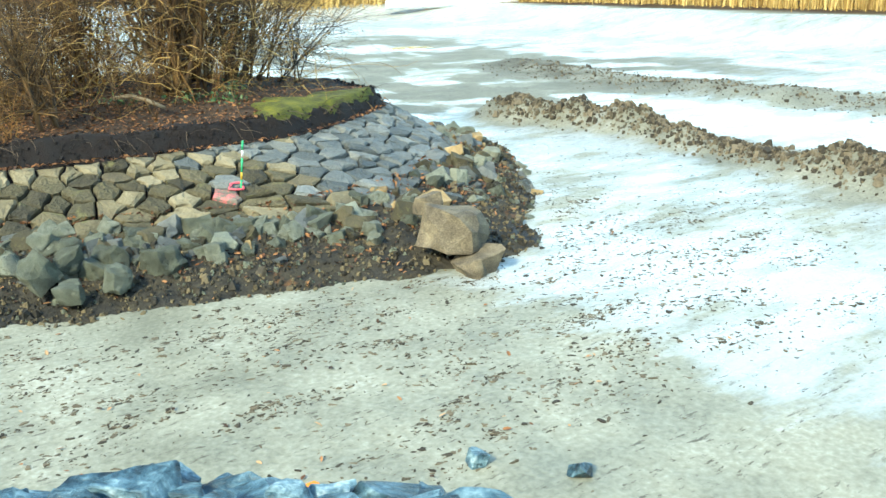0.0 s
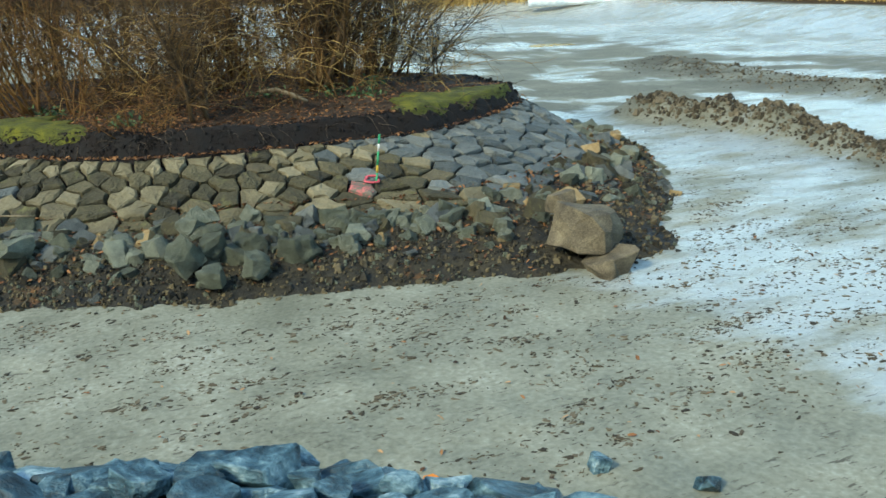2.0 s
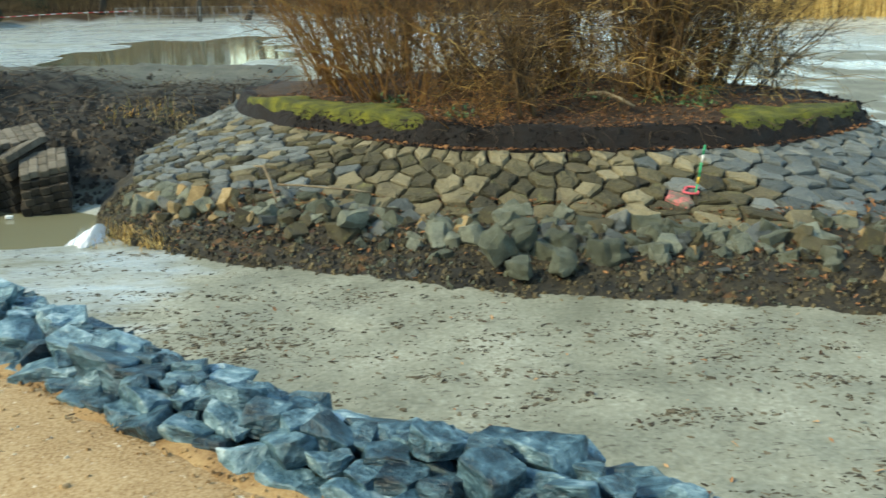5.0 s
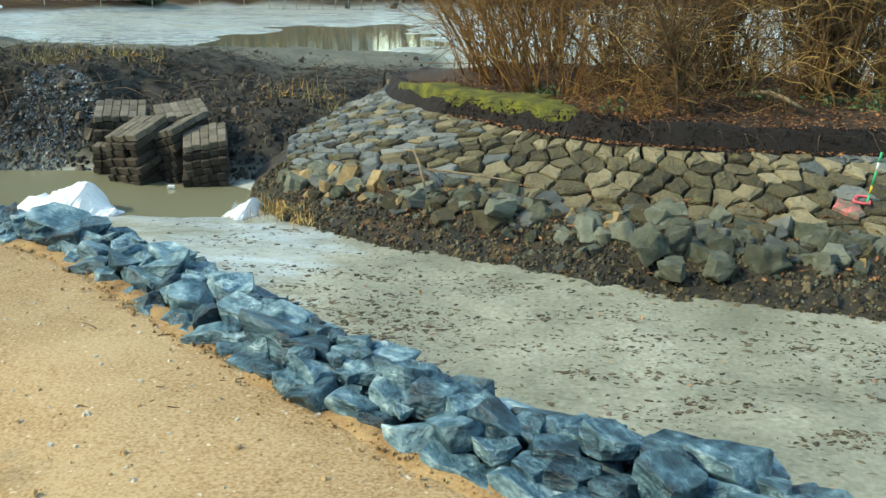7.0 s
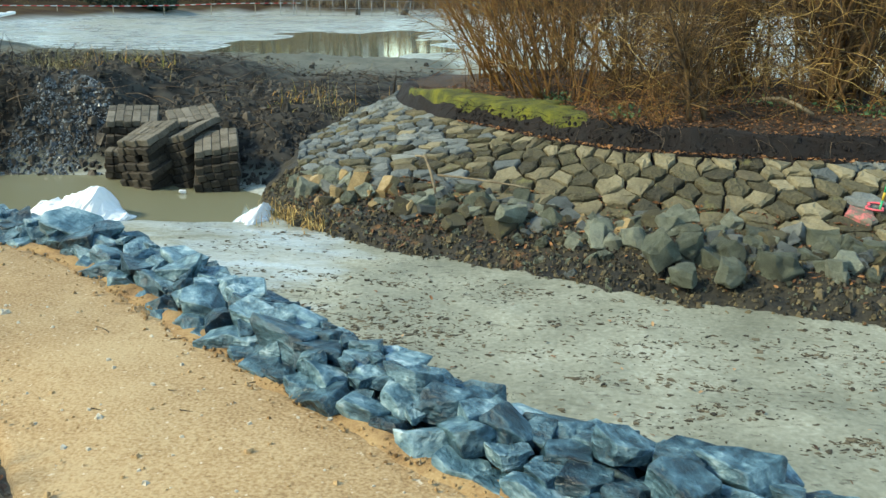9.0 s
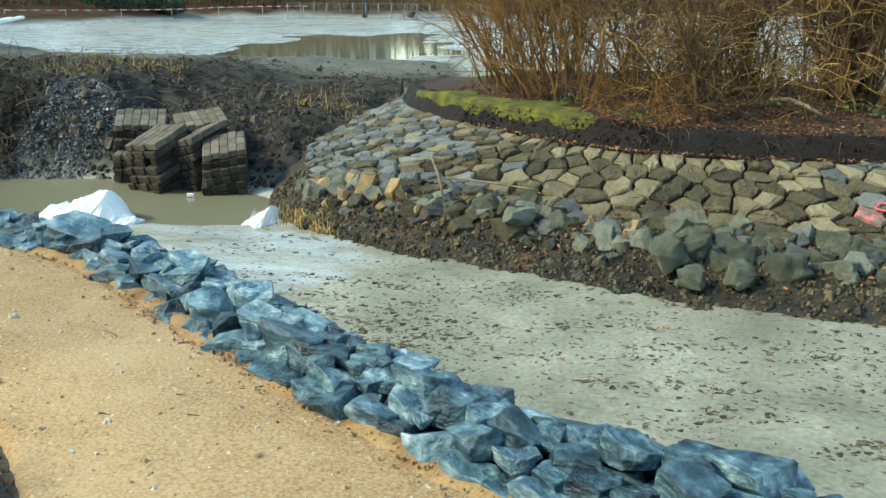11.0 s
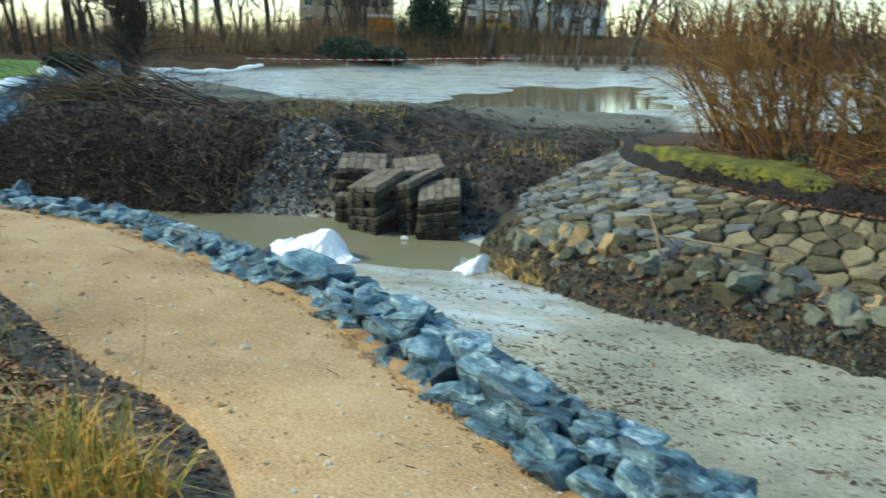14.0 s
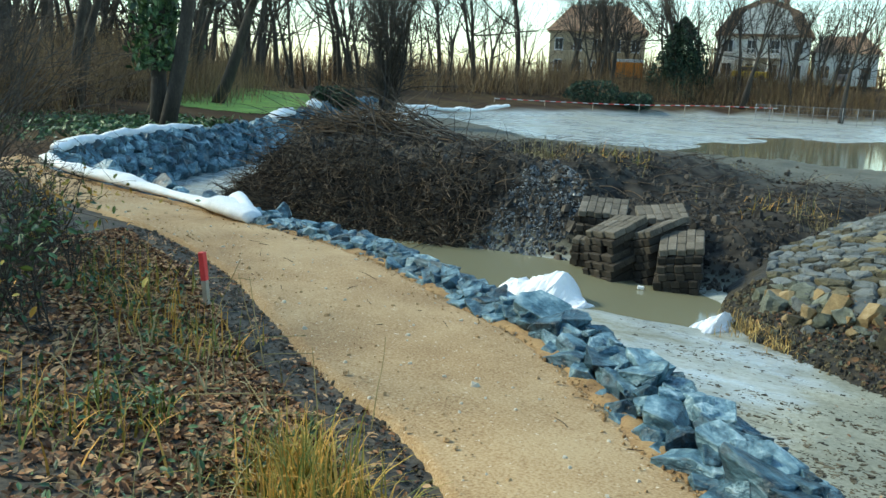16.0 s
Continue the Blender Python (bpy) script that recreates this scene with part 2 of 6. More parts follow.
TREEBARK = mat("tree_bark", [(0.2, (0.016, 0.013, 0.011)), (0.5, (0.045, 0.038, 0.030)), (0.8, (0.099, 0.081, 0.063))], scale=2, fine=14, stretch=(3, 3, 0.6), rough=(0.85, 1.0), bump=0.6)
DEADWOOD = mat("pale_dead_wood", [(0.3, (0.120, 0.084, 0.045)), (0.6, (0.240, 0.186, 0.114)), (0.8, (0.312, 0.264, 0.186))], scale=9, fine=60, rough=(0.7, 0.9), bump=0.3)
ROOT = mat("roots", [(0.2, (0.013, 0.010, 0.007)), (0.5, (0.046, 0.032, 0.020)), (0.8, (0.128, 0.090, 0.056))], scale=8, fine=50, rough=(0.8, 1.0), bump=0.2, island=0.6)
STRAW = mat("dry_grass", [(0.2, (0.11, 0.085, 0.03)), (0.5, (0.25, 0.20, 0.085)), (0.8, (0.42, 0.35, 0.17))], scale=4, fine=30, rough=(0.7, 0.9), bump=0, island=0.6)
YELLOWGRASS = mat("yellow_green_grass", [(0.2, (0.11, 0.14, 0.02)), (0.5, (0.40, 0.29, 0.05)), (0.8, (0.62, 0.32, 0.06))], scale=4, fine=30, rough=(0.6, 0.85), bump=0, island=0.7)
IVY = mat("ivy_leaves", [(0.2, (0.021, 0.052, 0.019)), (0.5, (0.054, 0.113, 0.040)), (0.8, (0.143, 0.223, 0.080))], scale=6, fine=30, rough=(0.35, 0.6), bump=0, island=0.6)
DRYLEAF = mat("dry_leaves", [(0.2, (0.056, 0.026, 0.010)), (0.45, (0.168, 0.067, 0.024)), (0.65, (0.312, 0.144, 0.055)), (0.85, (0.504, 0.305, 0.150))], scale=6, fine=30, rough=(0.6, 0.9), bump=0, island=0.9)
RUSTLEAF = mat("rust_leaves", [(0.2, (0.05, 0.02, 0.008)), (0.5, (0.15, 0.06, 0.02)), (0.8, (0.30, 0.14, 0.05))], scale=6, fine=30, rough=(0.6, 0.9), bump=0, island=0.9)
LAWN = mat("lawn", [(0.3, (0.076, 0.145, 0.020)), (0.5, (0.153, 0.272, 0.037)), (0.7, (0.238, 0.374, 0.060))], scale=0.8, fine=20, rough=(0.85, 1.0), bump=0.6)
NEEDLE = mat("conifer_needles", [(0.2, (0.008, 0.02, 0.012)), (0.5, (0.02, 0.045, 0.025)), (0.8, (0.045, 0.08, 0.04))], scale=3, fine=20, rough=(0.6, 0.85), bump=0, island=0.6)
# dry reed with the far shore's warm sunlight painted into its gold
REED = mat("sunlit_golden_reed", [(0.2, (0.22, 0.13, 0.035)), (0.5, (0.48, 0.31, 0.09)), (0.8, (0.68, 0.50, 0.19))], scale=1, fine=10, rough=(0.7, 0.95), bump=0, island=0.5)
FLEECE = mat("white_fleece", [(0.3, (0.66, 0.69, 0.72)), (0.6, (0.82, 0.84, 0.85)), (0.8, (0.88, 0.89, 0.9))], scale=4, fine=60, rough=(0.7, 0.9), bump=0.25)
FOAM = mat("white_sheet", [(0.3, (0.86, 0.87, 0.88)), (0.7, (0.92, 0.92, 0.92))], scale=5, fine=30, rough=(0.35, 0.6), bump=0.15)
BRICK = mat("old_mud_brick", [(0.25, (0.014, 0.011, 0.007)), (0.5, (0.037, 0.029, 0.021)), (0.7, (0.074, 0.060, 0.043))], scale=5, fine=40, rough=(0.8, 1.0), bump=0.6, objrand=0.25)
BRICKTOP = mat("pale_brick_top", [(0.25, (0.062, 0.052, 0.037)), (0.5, (0.139, 0.119, 0.090)), (0.7, (0.202, 0.176, 0.139))], scale=5, fine=40, rough=(0.85, 1.0), bump=0.6, objrand=0.2)
WALLPAINT = mat("pale_render", [(0.3, (0.600, 0.588, 0.540)), (0.7, (0.792, 0.780, 0.720))], scale=0.6, fine=6, rough=(0.8, 0.95), bump=0.1)
OCHREWALL = mat("ochre_render", [(0.3, (0.425, 0.325, 0.200)), (0.7, (0.575, 0.463, 0.300))], scale=0.6, fine=6, rough=(0.8, 0.95), bump=0.1)
ROOF = mat("red_roof_tiles", [(0.3, (0.156, 0.090, 0.057)), (0.5, (0.254, 0.153, 0.093)), (0.7, (0.332, 0.229, 0.143))], scale=1.2, fine=12, stretch=(1, 1, 3), rough=(0.8, 0.95), bump=0.4)
HEDGE = mat("bare_hedge", [(0.2, (0.061, 0.037, 0.023)), (0.5, (0.161, 0.106, 0.056)), (0.8, (0.323, 0.211, 0.098))], scale=1, fine=10, rough=(0.8, 1.0), bump=0, island=0.6)


def plain(name, c, rough=0.6, metal=0.0):
    return mat(name, [(0.3, tuple(v * 0.8 for v in c)), (0.7, c)], scale=9, fine=60, rough=(rough, min(1, rough + 0.15)), bump=0.08, metal=metal)


WHITE = plain("white_paint", (0.8, 0.8, 0.78), 0.5)
GREEN = plain("green_paint", (0.05, 0.42, 0.18), 0.5)
YELLOW = plain("yellow_paint", (0.7, 0.48, 0.05), 0.5)
RED = plain("red_paint", (0.75, 0.06, 0.06), 0.5)
STAKEWOOD = plain("stake_wood", (0.42, 0.36, 0.27), 0.8)
ORANGE = plain("orange_panel", (0.85, 0.27, 0.02), 0.5)
GREYMETAL = plain("galvanised_wire", (0.3, 0.31, 0.32), 0.5, 0.6)
DARKGLASS = plain("dark_window", (0.035, 0.045, 0.055), 0.12)
WATER = bpy.data.materials.new("murky_water")
WATER.use_nodes = True
wb = WATER.node_tree.nodes["Principled BSDF"]
wb.inputs["Base Color"].default_value = (0.22, 0.215, 0.14, 1)
wb.inputs["Roughness"].default_value = 0.06
wnz = WATER.node_tree.nodes.new("ShaderNodeTexNoise")
wnz.inputs["Scale"].default_value = 5
wbp = WATER.node_tree.nodes.new("ShaderNodeBump")
wbp.inputs["Strength"].default_value = 0.06
wbp.inputs["Distance"].default_value = 0.02
WATER.node_tree.links.new(wnz.outputs[0], wbp.inputs["Height"])
WATER.node_tree.links.new(wbp.outputs[0], wb.inputs["Normal"])


# ---- mesh helpers ----
def mesh_of(name, verts, faces, material, smooth=False):
    me = bpy.data.meshes.new(name)
    me.from_pydata([tuple(v) for v in verts], [], faces)
    me.materials.append(material)
    if smooth:
        me.polygons.foreach_set("use_smooth", np.ones(len(me.polygons), bool))
    me.update()
    return me


def part(name, me, parent=None, m=None, label=""):
    """Links a mesh as one object, under a thing or a part of one."""
    ob = new(name, me)
    if parent is not None:
        ob.parent = parent
    if m is not None:
        ob.matrix_basis = m
    return tagged(ob, label)


def thing(name, label, category, group="", m=None, kind=""):
    ob = new(name)
    ob.empty_display_size = 0.1
    if m is not None:
        ob.matrix_basis = m
    return tagged(ob, label, category, group, kind)


def bm_mesh(name, bm, material, smooth=False):
    me = bpy.data.meshes.new(name)
    bm.to_mesh(me)
    bm.free()
    me.materials.append(material)
    if smooth:
        me.polygons.foreach_set("use_smooth", np.ones(len(me.polygons), bool))
    return me


def box_bm(sx, sy, sz, bevel=0.0, at=(0, 0, 0)):
    bm = bmesh.new()
    bmesh.ops.create_cube(bm, size=1)
    bmesh.ops.scale(bm, vec=(sx, sy, sz), verts=bm.verts)
    bmesh.ops.translate(bm, vec=at, verts=bm.verts)
    if bevel:
        bmesh.ops.bevel(bm, geom=bm.edges[:], offset=bevel, segments=1, affect="EDGES")
    return bm


def box(name, sx, sy, sz, material, bevel=0.0, at=(0, 0, 0)):
    return bm_mesh(name, box_bm(sx, sy, sz, bevel, at), material)


def vnoise(x, y, seed=0):
    """Smooth value noise in 0..1 for arrays."""
    xi, yi = np.floor(x).astype(np.int64), np.floor(y).astype(np.int64)
    fx, fy = x - xi, y - yi
    fx, fy = fx * fx * (3 - 2 * fx), fy * fy * (3 - 2 * fy)

    def h(a, b):
        v = (a * 374761393 + b * 668265263 + seed * 974711) & 0x7FFFFFFF
        v = ((v ^ (v >> 13)) * 1274126177) & 0x7FFFFFFF
        return ((v ^ (v >> 16)) & 0xFFFF) / 65535.0

    return (h(xi, yi) * (1 - fx) + h(xi + 1, yi) * fx) * (1 - fy) + (h(xi, yi + 1) * (1 - fx) + h(xi + 1, yi + 1) * fx) * fy


def fbm(x, y, octaves=4, seed=0):
    out, amp, tot = 0, 1.0, 0.0
    for k in range(octaves):
        out = out + amp * vnoise(x * 2 ** k, y * 2 ** k, seed + k)
        tot += amp
        amp *= 0.5
    return out / tot


def poly_dist(px, py, poly):
    """Distance to a closed polygon, positive inside."""
    best = np.full(px.shape, 1e9)
    inside = np.zeros(px.shape, bool)
    pts = list(poly)
    for (ax, ay), (bx, by) in zip(pts, pts[1:] + pts[:1]):
        dx, dy = bx - ax, by - ay
        t = np.clip(((px - ax) * dx + (py - ay) * dy) / (dx * dx + dy * dy + 1e-12), 0, 1)
        best = np.minimum(best, np.hypot(px - ax - t * dx, py - ay - t * dy))
        cross = (ay > py) != (by > py)
        with np.errstate(divide="ignore", invalid="ignore"):
            xs = (bx - ax) * (py - ay) / (by - ay + 1e-12) + ax
        inside ^= cross & (px < xs)
    return np.where(inside, best, -best)


def line_dist(px, py, pts):
    best = np.full(px.shape, 1e9)
    for (ax, ay), (bx, by) in zip(pts, pts[1:]):
        dx, dy = bx - ax, by - ay
        t = np.clip(((px - ax) * dx + (py - ay) * dy) / (dx * dx + dy * dy), 0, 1)
        best = np.minimum(best, np.hypot(px - ax - t * dx, py - ay - t * dy))
    return best


def smooth01(v):
    v = np.clip(v, 0, 1)
    return v * v * (3 - 2 * v)


def resample(pts, step):
    """Points at even steps along a polyline, rounded by a spline pass."""
    p = np.array(pts, float)
    for _ in range(3):
        q = np.empty((2 * len(p) - 2, p.shape[1]))
        q[0::2], q[1::2] = 0.75 * p[:-1] + 0.25 * p[1:], 0.25 * p[:-1] + 0.75 * p[1:]
        p = np.vstack([p[:1], q, p[-1:]])
    d = np.r_[0, np.cumsum(np.linalg.norm(np.diff(p, axis=0), axis=1))]
    s = np.linspace(0, d[-1], max(2, int(d[-1] / step) + 1))
    return np.stack([np.interp(s, d, p[:, k]) for k in range(p.shape[1])], 1)


def tubes(name, lines, material, sides=3):
    """One mesh of tapered tubes; lines: lists of (x, y, z, radius)."""
    verts, faces = [], []
    for line in lines:
        p = np.array(line, float)
        if len(p) < 2:
            continue
        tan = np.gradient(p[:, :3], axis=0)
        tan /= np.linalg.norm(tan, axis=1)[:, None] + 1e-9
        ref = np.where(np.abs(tan[:, 2:3]) > 0.9, [[1.0, 0, 0]], [[0, 0, 1.0]])
        u = np.cross(tan, ref)
        u /= np.linalg.norm(u, axis=1)[:, None] + 1e-9
        v = np.cross(tan, u)
        base = len(verts)
        for k in range(len(p)):
            for j in range(sides):
                a = 2 * math.pi * j / sides
                verts.append(p[k, :3] + p[k, 3] * (math.cos(a) * u[k] + math.sin(a) * v[k]))
        for k in range(len(p) - 1):
            for j in range(sides):
                a, b = base + k * sides + j, base + k * sides + (j + 1) % sides
                faces.append((a, b, b + sides, a + sides))
        faces.append(tuple(base + j for j in range(sides))[::-1])
        faces.append(tuple(base + (len(p) - 1) * sides + j for j in range(sides)))
    return mesh_of(name, verts, faces, material, smooth=sides > 4)


def wander(start, way, length, r0, r1, steps, bend, droop=0.0):
    """A wavering line with a taper."""
    p, d = np.array(start, float), np.array(way, float)
    d /= np.linalg.norm(d)
    out = [(*p, r0)]
    for k in range(steps):
        d = d + rng.normal(0, bend, 3) + (0, 0, -droop)
        d /= np.linalg.norm(d)
        p = p + d * length / steps
        out.append((*p, r0 + (r1 - r0) * (k + 1) / steps))
    return out


def leaves(name, places, size, material, flat=0.5):
    """Many small folded leaves at places, as one mesh."""
    n = len(places)
    places = np.asarray(places)
    yaw, tilt, roll = rng.uniform(0, 6.28, n), rng.normal(0, flat, n), rng.normal(0, flat, n)
    s = size * rng.uniform(0.6, 1.4, n)
    verts, faces = np.empty((n, 6, 3)), []
    shape = np.array([(-1, 0, 0), (-0.2, 0.45, 0.12), (0.6, 0.35, 0.1), (1, 0, -0.05), (0.6, -0.35, 0.1), (-0.2, -0.45, 0.12)]) * 0.5
    for k, (a, b, c) in enumerate(zip(yaw, tilt, roll)):
        m = np.array(Euler((c, b, a)).to_matrix())
        verts[k] = places[k] + s[k] * shape @ m.T
    for k in range(n):
        o = 6 * k
        faces += [(o, o + 1, o + 2, o + 3), (o, o + 3, o + 4, o + 5)]
    return mesh_of(name, verts.reshape(-1, 3), faces, material)


def blades(name, roots, length, width, material, lean=0.5, droop=0.6):
    """Grass blades: three-segment tapered strips, one mesh."""
    verts, faces = [], []
    for x, y, z in roots:
        a = rng.uniform(0, 6.28)
        le = length * rng.uniform(0.5, 1.3)
        out = abs(rng.normal(0, lean))
        d = np.array((math.cos(a) * out, math.sin(a) * out, 1.0))
        d /= np.linalg.norm(d)
        side = np.array((-math.sin(a), math.cos(a), 0)) * width * rng.uniform(0.6, 1.3)
        p = np.array((x, y, z), float)
        o = len(verts)
        for k in range(4):
            w = 1 - k / 3.3
            verts += [p - side * w, p + side * w]
            d = d + (0, 0, -droop * 0.33 * (k + 0.4))
            d /= np.linalg.norm(d)
            p = p + d * le / 3
        faces += [(o + 2 * k, o + 2 * k + 1, o + 2 * k + 3, o + 2 * k + 2) for k in range(3)]
    return mesh_of(name, verts, faces, material)


# ---- plan ----
NEAR_BANK = [(9.0, -6.0), (5.0, -2.4), (2.6, 0.6), (1.5, 2.05), (1.18, 2.5), (0.56, 2.98), (0.1, 3.3), (-0.53, 3.75), (-1.27, 4.38), (-2.08, 5.03), (-2.72, 5.53),
             (-3.5, 6.05), (-4.22, 6.48), (-5.43, 6.93), (-6.4, 7.05), (-7.4, 7.3), (-9.1, 7.6), (-10.9, 7.95), (-12.8, 8.3)]
FAR_BANK = [(-13.6, 8.9), (-14.6, 10.0), (-16.0, 11.9), (-17.6, 15.6), (-19.1, 19.0), (-23.3, 25.6), (-27.5, 32.0), (-33.0, 40.0), (-37.0, 50.0)]
BASIN = NEAR_BANK + FAR_BANK + [(-36, 62), (-33, 82), (-24, 92), (-8, 98), (8, 92), (22, 78), (32, 64), (38, 50), (36, 38), (34, 28), (33, 18), (36, 4), (30, -12), (16, -14)]
PENINSULA = [(-13.3, 12.5), (-11.7, 11.6), (-9.9, 11.2), (-8.1, 11.3), (-6.6, 11.6), (-5.3, 11.8), (-4.2, 11.6), (-3.1, 11.2), (-2.3, 11.4), (-1.6, 13.5), (-1.2, 17), (-0.5, 24),
             (-1.6, 33), (-6, 32.5), (-10, 32), (-16, 32.5), (-20, 37), (-24.5, 41), (-28, 41), (-27, 36), (-22, 27.5), (-18.5, 21), (-15.7, 16.0)]
ISLE_C = (2.6, 12.2)
TOE = [(-2.45, 9.3), (-1.4, 8.45), (-0.22, 7.8), (0.8, 7.2), (2.0, 6.85), (3.2, 6.5), (4.2, 6.2), (5.14, 5.85), (5.8, 5.75), (6.7, 6.7), (7.9, 8.2), (9.2, 10.4), (9.3, 13), (8, 16), (5, 18.5), (1, 19), (-2, 18), (-3.3, 15), (-3.2, 12.0)]
WALL_BOT = [(-2.3, 10.6), (-0.7, 9.5), (0.5, 8.95), (1.5, 8.55), (3.15, 8.0), (4.2, 7.6), (5.4, 7.75), (6.33, 8.4), (7.6, 9.6), (8.2, 11), (8.0, 13.5), (6.5, 16.2), (4, 17.6), (1, 17.9), (-1.6, 17), (-2.6, 15), (-2.7, 12.5)]
WALL_TOP = [(-1.25, 13.0), (-0.4, 11.55), (0.95, 10.0), (1.55, 9.55), (2.3, 9.33), (3.3, 9.18), (4.2, 9.15), (4.8, 9.15), (5.9, 9.7), (6.85, 10.4), (7.3, 10.9), (7.2, 12.5), (6, 14.8), (4, 16.2), (1, 16.5), (-1, 15.9), (-1.6, 14.6)]
MUD_Z = -0.83


def radial(poly, ang):
    """Radius from the island's centre to a polygon at each angle."""
    out = np.zeros(len(ang))
    pts = [(x - ISLE_C[0], y - ISLE_C[1]) for x, y in poly]
    for k, a in enumerate(ang):
        c, s = math.cos(a), math.sin(a)
        for (ax, ay), (bx, by) in zip(pts, pts[1:] + pts[:1]):
            den = c * (by - ay) - s * (bx - ax)
            if abs(den) < 1e-9:
                continue
            t = (ax * (by - ay) - ay * (bx - ax)) / den
            w = (ax * s - ay * c) / den
            if t > 0 and -1e-9 <= w <= 1 + 1e-9:
                out[k] = max(out[k], t)
    return out


def rounded(v, n):
    k = np.ones(2 * n + 1) / (2 * n + 1)
    return np.convolve(np.r_[v[-n:], v, v[:n]], k, "valid")


ANG = np.linspace(0, 2 * math.pi, 361)[:-1]
R_TOE, R_BOT, R_TOP = (rounded(radial(p, ANG), 4) for p in (TOE, WALL_BOT, WALL_TOP))


def isle_r(a, table):
    return np.interp(np.mod(a, 2 * math.pi), np.r_[ANG, 2 * math.pi], np.r_[table, table[0]])


def isle_z(x, y):
    """Height of the island's surface, by its rings: toe, wall foot, wall top, soil edge, middle."""
    x, y = np.asarray(x, float), np.asarray(y, float)
    a, r = np.arctan2(y - ISLE_C[1], x - ISLE_C[0]), np.hypot(x - ISLE_C[0], y - ISLE_C[1])
    rt, rb, rw = isle_r(a, R_TOE), isle_r(a, R_BOT), isle_r(a, R_TOP)
    rs = rw - 0.16
    lump = fbm(x * 1.6, y * 1.6, 4, 3) - 0.5
    z = np.interp(0, [0], [0]) + np.where(r > rt, -0.95, 0)
    z = np.where((r <= rt) & (r > rb), -0.9 + 0.42 * np.clip((rt - r) / (rt - rb), 0, 1) ** 0.8 + 0.13 * lump + 0.1 * (fbm(x * 6, y * 6, 4, 23) - 0.5), z)
    z = np.where((r <= rb) & (r > rw), -0.48 + 0.48 * np.clip((rb - r) / (rb - rw), 0, 1), z)
    z = np.where((r <= rw) & (r > rs), 0.0 + 0.27 * (rw - r) / 0.16, z)
    z = np.where(r <= rs, 0.27 + 0.28 * smooth01((rs - r) / 3.0) + 0.12 * lump, z)
    return z


POOL = [(-2.5, 9.8), (-2.8, 9.4), (-4.06, 9.3), (-5.0, 8.75), (-5.6, 7.7), (-7.5, 7.9), (-9.5, 8.4), (-11, 9.2), (-11.5, 10.5), (-9.9, 11.3), (-8, 11.4), (-6.5, 11.7), (-5, 11.8), (-3.5, 11.3), (-2.9, 10.8)]
RIDGE = [(11.2, 13.0), (11.5, 11.6), (11.75, 10.0), (11.6, 8.6), (11.4, 7.4), (11.1, 5.8), (10.7, 4.2), (10.2, 2.0)]
RIDGE_FAR = [(17.6, 20.1), (16.5, 15.4), (17.0, 12.3), (17.2, 9.6), (17, 6)]


def ground_z(x, y):
    x, y = np.asarray(x, float), np.asarray(y, float)
    d = poly_dist(x, y, BASIN)
    slope = np.where((y < 45) & (x < 12), 0.55, 6.0)
    inside = MUD_Z * smooth01(d / slope)
    micro = 0.05 * (fbm(x * 0.5, y * 0.5, 3, 5) - 0.5) + 0.055 * np.maximum(fbm(x * 2.2, y * 3.0, 4, 9) - 0.5, 0) + 0.016 * (fbm(x * 9, y * 9, 2, 2) - 0.5)
    near = 1 - 0.85 * smooth01((np.hypot(x - 1, y - 8) - 10) / 14)
    inside = inside + micro * near * smooth01(d / 1.0)
    rd, rf = line_dist(x, y, RIDGE), line_dist(x, y, RIDGE_FAR)
    inside = inside + (0.24 * np.exp(-(rd / 0.42) ** 2) + 0.12 * np.exp(-(rf / 0.9) ** 2)) * (0.3 + 1.3 * fbm(x * 2.4, y * 2.4, 4, 21)) * (0.35 + 1.2 * smooth01((fbm(x * 0.55, y * 0.55, 3, 25) - 0.3) / 0.35))
    p = poly_dist(x, y, PENINSULA)
    left = smooth01((-4.6 - x) / 2.0)
    top = (0.98 * left + 0.5 * (1 - left)) * (1 - 0.72 * smooth01((y - 15) / 14)) + 0.1
    churn = fbm(x * 1.3, y * 1.3, 5, 31)
    inside = inside + np.where(p > 0, smooth01(p / 1.5) * top * (0.72 + 0.6 * churn) + 0.12 * smooth01(p / 0.4) * (fbm(x * 5, y * 5, 3, 40) - 0.4), 0)
    # the pool beside the path and the hollow out in the pond
    inside = inside - 0.17 * smooth01((poly_dist(x, y, POOL) + 0.25) / 0.6) * (1 - smooth01((p - 0.1) / 0.5))
    far = smooth01(1.35 - 1.35 * np.hypot((x + 8.0) / 8.4, (y - 46) / 17.0) + 1.3 * (fbm(x * 0.35, y * 0.3, 4, 91) - 0.5))
    inside = inside - 0.13 * far
    for cx, cy, rx, ry in ((16.7, 9.7, 1.4, 1.1), (19.5, 28.8, 2.2, 1.2)):
        inside = inside - 0.14 * smooth01(1 - np.hypot((x - cx) / rx, (y - cy) / ry))
    out = np.minimum(0.5, 0.012 * np.maximum(0, -d - 3)) + np.where((y > 55) & (x < 20), np.clip(-d * 0.11, 0, 2.6) * smooth01((x + 50) / 10), 0) + np.where((x < -18) & (y > 20), np.clip((-d - 2) * 0.035, 0, 1.3) * smooth01((62 - y) / 14), 0) + 0.03 * (fbm(x * 0.8, y * 0.8, 3, 14) - 0.5)
    out = out - 0.05
    w = smooth01(d / 0.3)
    return out * (1 - w) + inside * w


